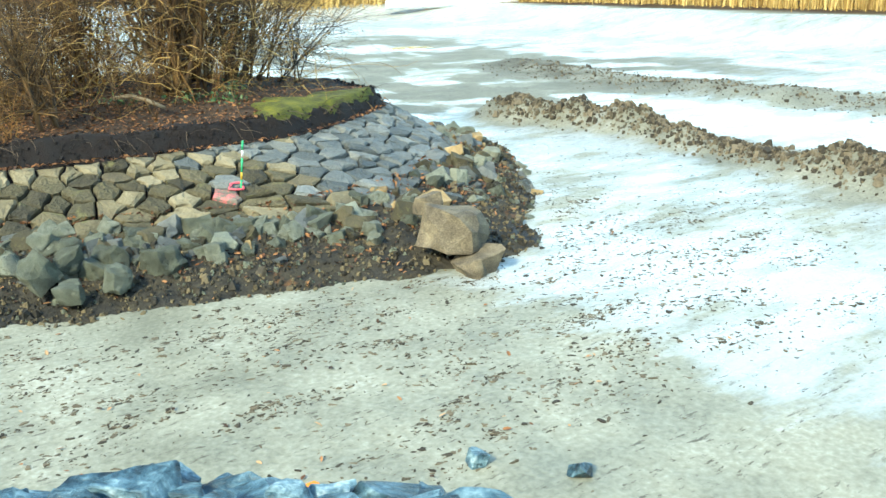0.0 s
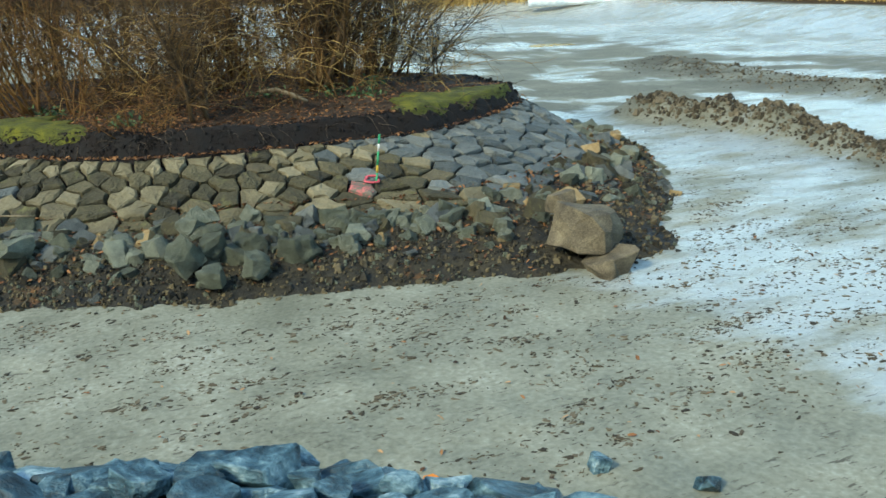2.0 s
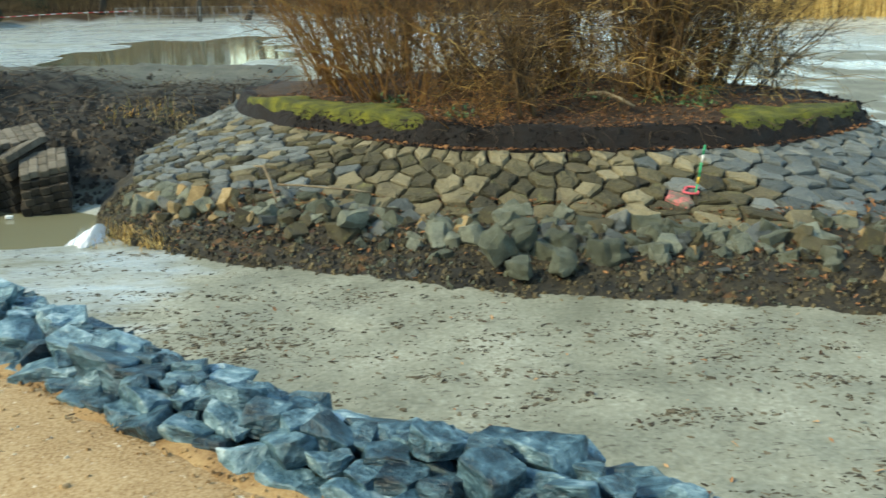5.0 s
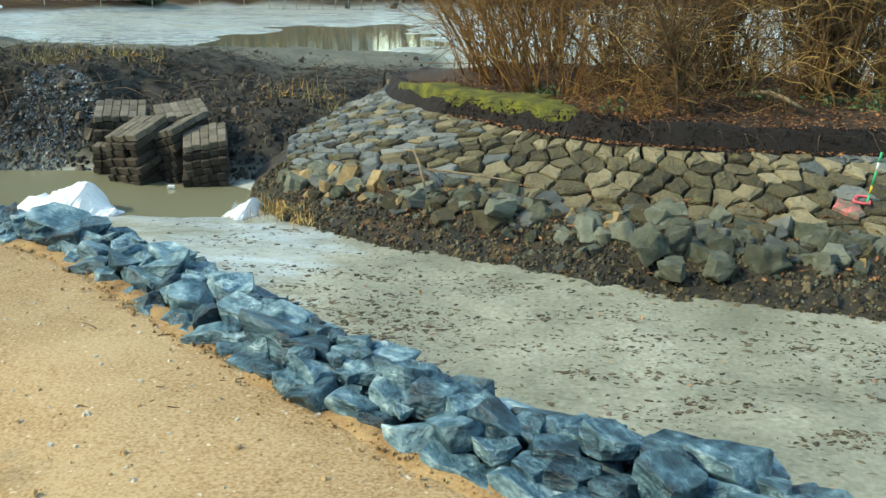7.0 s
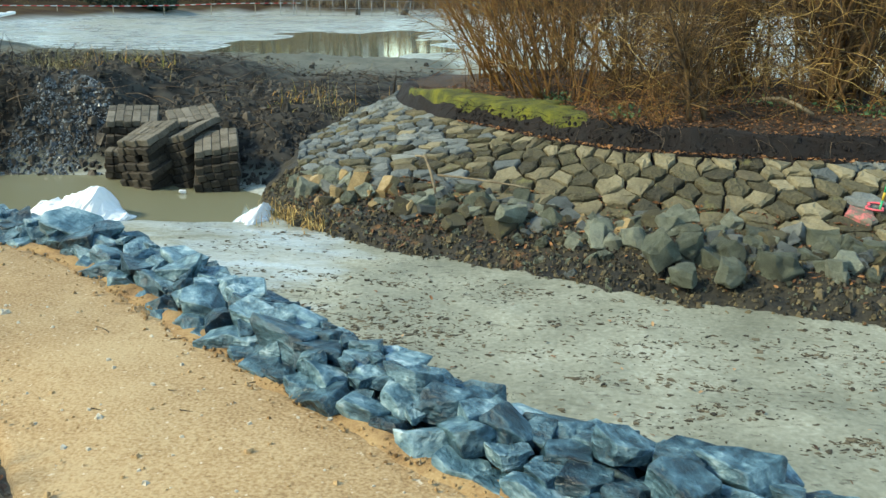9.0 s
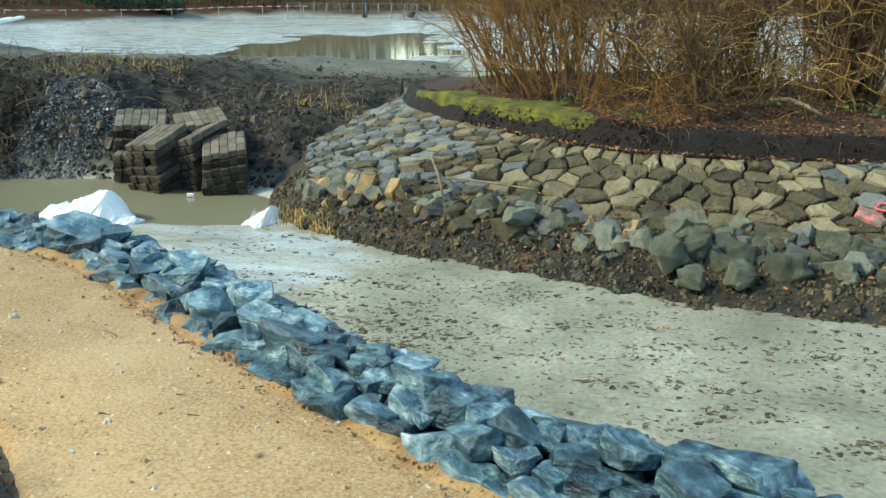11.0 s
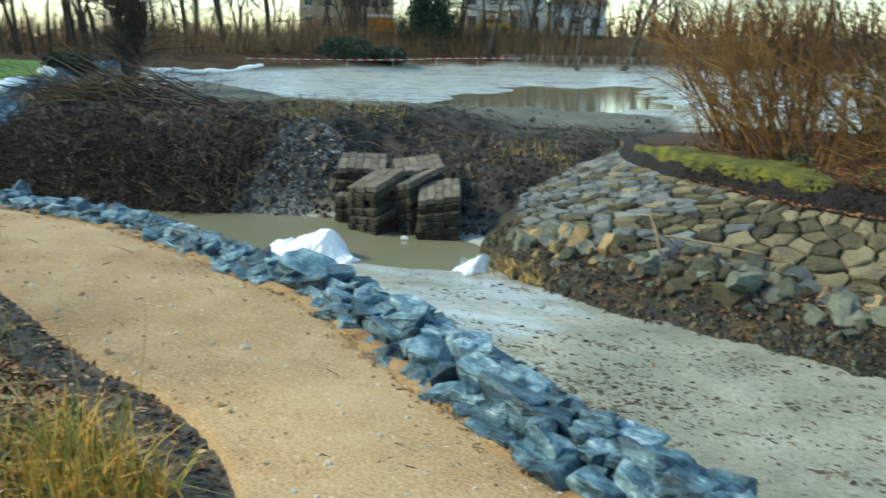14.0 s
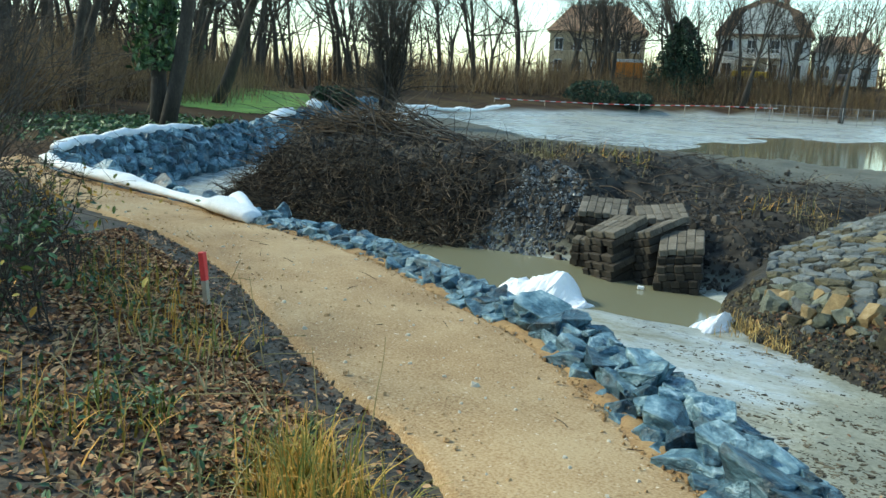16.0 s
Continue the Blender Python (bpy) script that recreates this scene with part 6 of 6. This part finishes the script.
leafy_shrub(-6.6, 4.2, 0.7, 220, YELLOWGRASS, "yellow-leaved bush beside the path")
for x, y, h in ((-6.2, 3.2, 2.6), (-7.0, 3.6, 3.0), (-8.4, 4.3, 3.2), (-5.6, 2.5, 2.2), (-9.6, 4.9, 3.4), (-11.5, 5.8, 3.4), (-13.5, 6.4, 3.2)):
    shrub("shrub", x, y, vz(x, y), 12, h, 0.28, 0.012, TREEBARK, "bare dark brown shrub beside the path", (0, 0), 9)


# twigs and pale pebbles trodden into the sand
PEBBLE = plain("pale_pebble", (0.62, 0.56, 0.45), 0.7)


def on_path(k, t):
    q = pa[k] * (1 - t) + pb[k] * t
    return q[0], q[1], 0.012 + 0.03 * math.sin(math.pi * t) + 0.025 * (float(fbm(q[0] * 2, q[1] * 2, 3, 8)) - 0.5)


for _ in range(34):
    x, y, z = on_path(R.randint(45, 150), R.uniform(0.06, 0.9))
    a = R.uniform(0, 6.28)
    tagged(part("twig", tubes("twig", [wander((x, y, z + 0.004), (math.cos(a), math.sin(a), 0), R.uniform(0.05, 0.2), 0.003, 0.0015, 4, 0.12)], ROOT, 4)), "thin dark twig lying on the sand path", "twig", "twigs on the path")
clods("pebbles", [on_path(R.randint(40, 170), R.uniform(0.03, 0.95)) for _ in range(260)], 0.008, PEBBLE, "pale pebbles trodden into the sand path", "pebbles", 0.6)


# ---- trees ----
def grow(start, way, length, r0, depth, out):
    steps = 6
    ln = wander(start, way, length, r0, r0 * (0.55 if depth else 0.25), steps, 0.07 + 0.02 * depth, -0.015 if depth < 3 else 0.0)
    out[min(depth, 1)].append(ln)
    if depth >= 4 or r0 < 0.006:
        return
    kids = (6, 5, 4, 3)[depth]
    for k in range(kids):
        i = R.randint(2 if depth else 3, steps)
        p = ln[i]
        d = np.array(ln[i][:3]) - np.array(ln[i - 1][:3])
        d = d / (np.linalg.norm(d) + 1e-9) + rng.normal(0, 0.5, 3) + (0, 0, 0.12)
        grow(p[:3], d, length * R.uniform(0.4, 0.68), p[3] * R.uniform(0.45, 0.7), depth + 1, out)


def tree(height, r0, label, lean=(0, 0), forks=1, seed=0):
    R.seed(seed)
    ob = thing("tree", label, "tree", "bare park trees")
    out = ([], [])
    for k in range(forks):
        grow((0.3 * k * r0 * 4, 0, -0.3), (lean[0] + R.gauss(0, 0.06) + 0.12 * k, lean[1] + R.gauss(0, 0.05), 1), height * 0.6, r0, 0, out)
    for one in out[0]:
        part("trunk", tubes("trunk", [one], TREEBARK, 8), ob)
    part("crown", tubes("crown", out[1], TREEBARK, 3), ob)
    return ob


KINDS = [tree(17, 0.26, "tall bare deciduous tree with a straight dark trunk", (0, 0), 1, 1), tree(15, 0.2, "bare tree with a forked dark trunk", (0.05, 0), 2, 2),
         tree(14, 0.16, "slender bare tree with fine twigs", (-0.05, 0), 1, 3), tree(16, 0.3, "bare tree with a leaning dark trunk", (0.3, 0), 1, 4), tree(12, 0.13, "slender bare multi-stemmed tree", (0.0, 0), 3, 5)]


def land_z(x, y):
    return float(ground_z(np.array([x]), np.array([y]))[0])


LAWN_POLY = [(-24.4, 25.0), (-25.2, 30.0), (-29.5, 37), (-41.0, 47.5), (-47, 45), (-44, 40), (-33, 27), (-28, 23.8)]
spots = [(-25.6, 15.6, 0, 0.9), (-28.1, 19.1, 1, 1.0), (-32.5, 23.4, 0, 1.0), (-30.9, 28.4, 3, 1.0), (-52.9, 53.1, 0, 1.1), (-55.1, 58.0, 0, 1.1), (-55.5, 60.3, 1, 1.0), (-43.3, 67.2, 2, 1.0), (-43.7, 72.8, 1, 1.2),
         (-45.0, 83.6, 0, 1.3), (-40.5, 85.9, 2, 1.2), (-38.1, 92.4, 4, 1.4), (-31.9, 94.7, 0, 1.2), (-24.0, 91.8, 1, 1.2), (-14.0, 88.8, 0, 1.0), (-9.9, 79.3 + 12, 3, 1.2), (-36.5, 26.0, 2, 1.0), (-38.0, 33.0, 1, 1.1), (-47.0, 46.0, 4, 1.1),
         (-34.0, 98.0, 2, 1.2), (-29.0, 97.0, 4, 1.2), (-48.0, 76.0, 4, 1.1), (-50.5, 70.0, 2, 1.2), (-58.0, 70.0, 0, 1.2), (-62.0, 62.0, 1, 1.2), (-45.0, 40.0, 0, 1.1), (-20.0, 96.0, 2, 1.1), (-17.5, 99.0, 4, 1.2), (-42.0, 99.0, 0, 1.2), (-36.0, 16.5, 1, 1.0),
         (-40.0, 24.0, 2, 1.1), (-44.0, 29.0, 0, 1.2), (-50.0, 36.0, 1, 1.2), (-46.0, 18.0, 4, 1.2), (-38.5, 88.5, 4, 1.2), (-47.0, 88.0, 2, 1.1), (-54.0, 82.0, 0, 1.2), (-26.5, 100.0, 0, 1.0), (-66.0, 80.0, 1, 1.2), (-60.0, 50.0, 2, 1.3)]
for k in range(78):
    t = R.random() ** 1.5
    x, y = np.interp(t, [0, 0.35, 0.7, 1], [-40, -60, -46, -6]) + R.gauss(0, 3), np.interp(t, [0, 0.35, 0.7, 1], [22, 58, 97, 104]) + R.gauss(0, 3)
    if float(poly_dist(np.array([x]), np.array([y]), LAWN_POLY)[0]) < -1:
        spots.append((x, y, R.choice((0, 1, 2, 2, 4, 4)), R.uniform(0.8, 1.25)))
for k in range(9):
    spots.append((R.uniform(-48, -2), R.uniform(90, 106), R.choice((2, 4, 4, 1)), R.uniform(0.8, 1.2)))
used = set()
for x, y, k, s in spots:
    m_ = Matrix.LocRotScale((x, y, land_z(x, y)), Euler((0, 0, R.uniform(0, 6.28) if k != 3 else 0.6)), None)
    if k not in used:
        used.add(k)
        ob = KINDS[k]
        ob.matrix_basis = m_
    else:
        ob = copy_thing(KINDS[k], m_)
    ob.scale = (s, s, s)
# the willow by the far stones, many stems
ob = shrub("willow", -22.9, 30.6, land_z(-22.9, 30.6), 26, 7.5, 0.12, 0.06, TREEBARK, "dense dark bare willow at the bank of the inlet", (0, 0), 12, 0.05, "tree")
# ivy-clad tree
ivytree = tree(15, 0.24, "old forked tree wrapped in dark ivy near the bank", (0.04, 0), 2, 9)
ivytree.matrix_basis = pose(-20.2, 16.45, land_z(-20.2, 16.45))
pl = []
for _ in range(2600):
    t = R.random()
    a, r = R.uniform(0, 6.28), 0.3 + abs(R.gauss(0, 0.22))
    pl.append((0.25 * t * 4 * R.choice((0, 1)) * 0.5 + r * math.cos(a), r * math.sin(a), 1.6 + 5.4 * t))
tagged(part("ivy", leaves("ivy", pl, 0.22, IVY, 0.9), ivytree, label="dark green ivy coat"), kind="stuff")

# evergreen ground cover below it, lawn, hedges
cx_, cy_ = rng.normal(-19.5, 2.4, 5200), rng.normal(16.2, 2.2, 5200)
ok = poly_dist(cx_, cy_, BASIN) < -0.8
cx_, cy_ = cx_[ok], cy_[ok]
cover = np.stack([cx_, cy_, ground_z(cx_, cy_) + np.abs(rng.normal(0.06, 0.06, len(cx_)))], 1)
tagged(part("ground_cover", leaves("ground_cover", cover, 0.17, IVY, 0.6)), "dark green ivy carpet above the stone bank", "ivy", kind="stuff")
me, _ = grid_mesh("lawn", np.arange(-48, -24, 0.4), np.arange(22, 49, 0.4), lambda x, y: ground_z(x, y) + 0.03, LAWN, keep=lambda x, y: poly_dist(x, y, LAWN_POLY) > 0)
tagged(part("lawn", me), "short green park lawn beyond the inlet", "lawn", kind="structure")


def thicket(name, pts, n, depth, h, material, label, width=0.03, category="hedge", lean=0.25):
    q = resample(pts, 0.5)
    n = int(n * 2.0)
    k = rng.integers(0, len(q), n)
    x, y = q[k, 0] + rng.normal(0, depth, n), q[k, 1] + rng.normal(0, depth, n)
    roots = np.stack([x, y, ground_z(x, y) - 0.1], 1)
    return tagged(part(name, blades(name, roots, h, width * 0.36, material, lean * 4.0, 0.25)), label, category, kind="stuff")


thicket("hedge", [(-31, 24), (-36, 31), (-46, 42), (-52, 52)], 2600, 1.6, 2.2, HEDGE, "brown leafless undergrowth behind the lawn", 0.035)
thicket("hedge", [(-26, 12), (-30, 18), (-36, 24)], 2600, 1.6, 2.6, HEDGE, "brown leafless undergrowth beneath the trees", 0.03)
thicket("hedge", [(-44, 60), (-42, 72), (-40, 84), (-30, 94), (-14, 96), (0, 98)], 4200, 1.8, 2.6, HEDGE, "brown bare hedge along the far shore", 0.06)
thicket("hedge", [(-40, 96), (-30, 101), (-16, 103)], 1500, 2.0, 3.6, HEDGE, "tall bare hedge in front of the houses", 0.07)
thicket("hedge", [(-70, 60), (-60, 84), (-44, 100), (-20, 108)], 3200, 3.5, 5.0, HEDGE, "tall bare undergrowth at the edge of the park", 0.1)
thicket("hedge", [(-46, 20), (-54, 34), (-64, 50)], 2600, 3.0, 4.5, HEDGE, "tall bare undergrowth at the edge of the park", 0.08)
# added out of view: cuts low sky light so near faces turn darker
thicket("hedge", [(-24, 1), (-17, -6), (-7, -11), (4, -13), (16, -18)], 2200, 1.3, 6.5, NEEDLE, "unseen dark thicket added behind the path to block sky light", 0.5)
thicket("hedge", [(-110, 50), (-88, 100), (-60, 128), (-25, 136), (25, 136)], 1500, 4.0, 6.5, HEDGE, "tall bare wood behind the houses", 0.42)
thicket("hedge", [(-50, 14), (-58, 32), (-72, 52), (-80, 74)], 1500, 3.0, 6.0, HEDGE, "tall bare wood at the edge of the park", 0.2)
# these reeds look sunlit by their colour alone
thicket("reeds", [(30, 62), (36, 55), (40, 48), (41, 38), (39, 28), (37, 19), (37, 8)], 6500, 0.9, 2.0, REED, "dry reeds along the pond shore, coloured golden as if sunlit", 0.07, "reeds", 0.04)
thicket("reeds", [(36, 66), (44, 52), (46, 38), (44, 24), (42, 8)], 3500, 1.6, 3.2, HEDGE, "brown bare bushes behind the reeds", 0.09, "hedge")
for k in range(34):
    t = k / 33
    x, y = np.interp(t, [0, 0.5, 1], [39.5, 38.6, 36.2]), np.interp(t, [0, 0.5, 1], [36.5, 30.0, 24.0])
    tagged(part("wooden_pile", tubes("wooden_pile", [[(x, y, -0.9, 0.06), (x, y, -0.15 + R.gauss(0, 0.05), 0.05)]], TREEBARK, 6)), "short dark timber pile at the waterline", "pile", "shore piles")
tagged(part("white_box", box("white_box", 0.45, 0.4, 0.55, WHITE, 0.03), None, pose(36.3, 25.2, -0.4, 0, 0, 30)), "white box standing on the far mud", "box")
tagged(part("tarpaulin", rock_mesh("tarpaulin", 77, plain("blue_tarp", (0.05, 0.13, 0.26), 0.5), 0.5, 6), None, Matrix.LocRotScale((39.3, 24.7, 0.0), None, (2.0, 1.6, 0.7))), "blue tarpaulin over a heap on the far shore", "tarpaulin")


def conifer(x, y, h, w, label, category="conifer tree"):
    ob = thing("conifer", label, category, m=pose(x, y, land_z(x, y)))
    part("trunk", tubes("trunk", [[(0, 0, -0.2, 0.16), (0, 0, h * 0.95, 0.03)]], TREEBARK, 6), ob)
    pl = []
    for _ in range(9000):
        t = R.random() ** 1.3
        a = R.uniform(0, 6.28)
        r = w * (1 - t) ** 0.62 * (0.35 + 0.65 * math.sqrt(R.random())) * (0.8 + 0.25 * math.sin(5 * a + 9 * t))
        pl.append((r * math.cos(a), r * math.sin(a), 0.15 + t * h - 0.12 * r))
    tagged(part("foliage", leaves("foliage", pl, 0.36, NEEDLE, 0.7), ob), kind="stuff")


conifer(-31.5, 95.0, 8.2, 4.3, "dark green spruce on the far shore")


def round_bush(x, y, h, w, label):
    pl = []
    for _ in range(1500):
        v = rng.normal(0, 1, 3)
        v /= np.linalg.norm(v)
        r = (0.7 + 0.3 * R.random()) * (1 + 0.25 * noise.noise(Vector(v) * 2.2 + Vector((x, y, 0))))
        pl.append((x + v[0] * w * r, y + v[1] * w * r, LZ + h * (0.45 + 0.5 * v[2] * r)))
    tagged(part("bush", leaves("bush", pl, 0.3, NEEDLE, 0.9)), label, "bush", "evergreen bushes", "stuff")


for x, y, h, w, lab in ((-29.0, 34.5, 1.2, 1.2, "round dark evergreen bush beside the lawn"), (-33.6, 77.0, 2.3, 2.7, "broad dark evergreen bush on the far shore"), (-30.4, 79.5, 1.7, 1.8, "low dark evergreen bush on the far shore")):
    LZ = land_z(x, y)
    round_bush(x, y, h, w, lab)


# bare rounded bushes along the far shore and under the trees
def bare_bush(height, seed, label):
    R.seed(seed)
    return shrub("shrub", 0, 0, 0, 16, height, 0.75, 0.022, HEDGE, label, (0, 0), 12, 0.1, "shrub")


BUSHES = [bare_bush(2.4, 31, "bare brown bush with a rounded outline"), bare_bush(3.0, 32, "tall bare brown bush"), bare_bush(1.7, 33, "low bare brown bush")]
SHORE = resample([(-47, 62), (-43, 74), (-40, 86), (-30, 96), (-14, 99), (0, 99)], 0.2)
UNDER = resample([(-25, 13), (-29, 19), (-33, 25), (-40, 34), (-48, 44)], 0.2)
first = set()
for k in range(64):
    q = R.choice(SHORE) if k % 5 < 3 else R.choice(UNDER)
    x, y = q[0] + R.gauss(-0.5, 1.6), q[1] + R.gauss(0.5, 1.6)
    i = R.randint(0, 2)
    m_ = Matrix.LocRotScale((x, y, land_z(x, y)), Euler((0, 0, R.uniform(0, 6.28))), (1.15, 1.15, R.uniform(0.8, 1.1)))
    if i not in first:
        first.add(i)
        BUSHES[i].matrix_basis = m_
    else:
        copy_thing(BUSHES[i], m_)


# ---- houses beyond the park ----
def house(x, y, yaw, base, w, d, eave, ridge, wallm, label, cols, rows_, gable=True):
    ob = thing("house", label, "house", m=pose(x, y, base, 0, 0, yaw))
    part("wall", box("wall", w, d, eave, wallm, 0.03, (0, 0, eave / 2)), ob)
    o, mid = 0.5, eave + (ridge - eave) * 0.62
    hw, hd = w / 2 + o, d / 2 + o
    if gable:
        vs = [(-hw, -hd, eave - 0.2), (hw, -hd, eave - 0.2), (hw, hd, eave - 0.2), (-hw, hd, eave - 0.2), (-hw * 0.66, -hd, mid), (hw * 0.66, -hd, mid), (hw * 0.66, hd, mid), (-hw * 0.66, hd, mid), (0, -hd, ridge), (0, hd, ridge)]
        fs_ = [(0, 1, 5, 4), (4, 5, 8), (3, 7, 6, 2), (7, 9, 6), (0, 4, 7, 3), (4, 8, 9, 7), (1, 2, 6, 5), (5, 6, 9, 8), (3, 2, 1, 0)]
    else:
        vs = [(-hw, -hd, eave - 0.2), (hw, -hd, eave - 0.2), (hw, hd, eave - 0.2), (-hw, hd, eave - 0.2), (-hw * 0.55, 0, ridge), (hw * 0.55, 0, ridge)]
        fs_ = [(0, 1, 5, 4), (1, 2, 5), (2, 3, 4, 5), (3, 0, 4), (3, 2, 1, 0)]
    part("roof", mesh_of("roof", vs, fs_, ROOF), ob, label="red-brown tiled roof")
    part("chimney", box("chimney", 0.7, 0.7, 1.6, ROOF, 0.02, (w * 0.2, 0, ridge - 0.3)), ob)
    if gable:
        part("gable", mesh_of("gable", [(-w * 0.36, -hd - 0.06, eave + 0.1), (w * 0.36, -hd - 0.06, eave + 0.1), (w * 0.24, -hd - 0.06, mid), (0, -hd - 0.06, ridge - 0.7), (-w * 0.24, -hd - 0.06, mid),
                                        (-w * 0.36, -hd + 0.2, eave + 0.1), (w * 0.36, -hd + 0.2, eave + 0.1), (w * 0.24, -hd + 0.2, mid), (0, -hd + 0.2, ridge - 0.7), (-w * 0.24, -hd + 0.2, mid)],
                              [(0, 1, 2, 3, 4), (9, 8, 7, 6, 5), (0, 5, 6, 1), (1, 6, 7, 2), (2, 7, 8, 3), (3, 8, 9, 4), (4, 9, 5, 0)], wallm), ob)
    for r in range(rows_):
        for c in range(cols):
            wx = (c - (cols - 1) / 2) * w / cols
            win = part("window", box("window", 1.15, 0.12, 1.6, WHITE, 0.02, (wx, -d / 2 - 0.04, 1.5 + r * 2.8)), ob)
            for sx in (-1, 1):
                part("pane", box("pane", 0.46, 0.06, 1.4, DARKGLASS, 0, (wx + sx * 0.26, -d / 2 - 0.1, 1.5 + r * 2.8)), win)
            part("sill", box("sill", 1.3, 0.25, 0.08, WHITE, 0.01, (wx, -d / 2 - 0.12, 0.65 + r * 2.8)), win)
    return ob


house(-50.5, 116.0, 23, 2.6, 12.6, 9, 6.2, 9.8, OCHREWALL, "large ochre house with a hipped tiled roof behind bare trees", 5, 2, False)
villa = house(-28.8, 118.5, 13, 2.9, 10.8, 10, 5.7, 10.2, WALLPAINT, "white villa with a red mansard roof behind bare trees", 4, 2)
bal = part("balcony", box("balcony", 5.0, 1.4, 0.18, WHITE, 0.02, (0, -5.7, 3.0)), villa)
for k in range(11):
    part("baluster", box("baluster", 0.06, 0.06, 0.85, WHITE, 0, (-2.4 + 0.48 * k, -6.35, 3.5)), bal)
part("rail", box("rail", 5.0, 0.08, 0.08, WHITE, 0, (0, -6.35, 3.96)), bal)
for sx in (-2.3, -0.8, 0.8, 2.3):
    part("column", tubes("column", [[(sx, -6.3, 0, 0.14), (sx, -6.3, 2.95, 0.12)]], WHITE, 10), villa)
house(-19.5, 121.0, 13, 3.0, 7.0, 8, 4.0, 6.0, WALLPAINT, "low white side building with a red roof", 3, 1, False)

hut = thing("site_trailer", "orange construction trailer with a white roof", "trailer", m=pose(-38.9, 98.5, 2.5, 0, 0, 22))
part("body", box("body", 3.4, 2.0, 1.7, ORANGE, 0.04, (0, 0, 1.05)), hut)
part("roof", box("roof", 3.5, 2.1, 0.35, WHITE, 0.05, (0, 0, 2.07)), hut)
for sx in (-1, 1):
    part("wheel", tubes("wheel", [[(sx * 0.9, -1.0, 0.28, 0.28), (sx * 0.9, -0.8, 0.28, 0.28)]], DARKGLASS, 12), hut)


def car(x, y, z, yaw, paint, label):
    ob = thing("car", label, "car", m=pose(x, y, z, 0, 0, yaw))
    part("body", box("body", 4.2, 1.7, 0.7, paint, 0.12, (0, 0, 0.65)), ob)
    part("cabin", box("cabin", 2.2, 1.5, 0.55, DARKGLASS, 0.12, (-0.2, 0, 1.25)), ob)
    part("roof", box("roof", 1.7, 1.4, 0.06, paint, 0.02, (-0.2, 0, 1.54)), ob)
    for sx in (-1.3, 1.3):
        for sy in (-0.8, 0.8):
            part("wheel", tubes("wheel", [[(sx, sy - 0.1, 0.32, 0.32), (sx, sy + 0.1, 0.32, 0.32)]], DARKGLASS, 12), ob)
    for sy in (-0.6, 0.6):
        part("tail_light", box("tail_light", 0.06, 0.3, 0.16, RED, 0.01, (2.1, sy, 0.8)), ob)


car(-27.5, 108.5, 3.1, 10, YELLOW, "yellow parked car beyond the fence")
car(-17.5, 108.5, 3.1, 100, plain("grey_car", (0.2, 0.2, 0.22), 0.3), "grey parked car with red tail lights")

# fence and barrier tape on the far shore
for k in range(16):
    t = k / 15
    x, y = -20.5 + 18 * t, 84.0 + 3.0 * t
    post = thing("fence_panel", "grey wire fence panel along the far shore", "fence", "fence panels", pose(x, y, land_z(x, y), 0, 0, 9))
    part("post", tubes("post", [[(0, 0, -0.1, 0.035), (0, 0, 1.5, 0.035)]], GREYMETAL, 6), post)
    for z in (0.1, 0.75, 1.45):
        part("rail", tubes("rail", [[(0, 0, z, 0.015), (1.2, 0, z, 0.015)]], GREYMETAL, 4), post)
    for j in range(1, 8):
        part("wire", tubes("wire", [[(j * 0.15, 0, 0.1, 0.006), (j * 0.15, 0, 1.45, 0.006)]], GREYMETAL, 3), post)
tape = thing("barrier_tape", "red and white barrier tape strung along the far shore", "barrier tape")
tp = resample([(-35.5, 62.0, 0.25), (-32.5, 68.0, 0.15), (-28.5, 75.0, 0.1), (-24.6, 81.0, 0.3), (-19.5, 88.0, 0.3)], 0.55)
for k in range(len(tp) - 1):
    part("band", tubes("band", [[(*tp[k], 0.026), (*tp[k + 1], 0.026)]], RED if k % 2 else WHITE, 4), tape)
for k in range(0, len(tp), 9):
    part("peg", tubes("peg", [[(tp[k][0], tp[k][1], -0.7, 0.03), (tp[k][0], tp[k][1], tp[k][2] + 0.1, 0.03)]], STAKEWOOD, 5), tape)
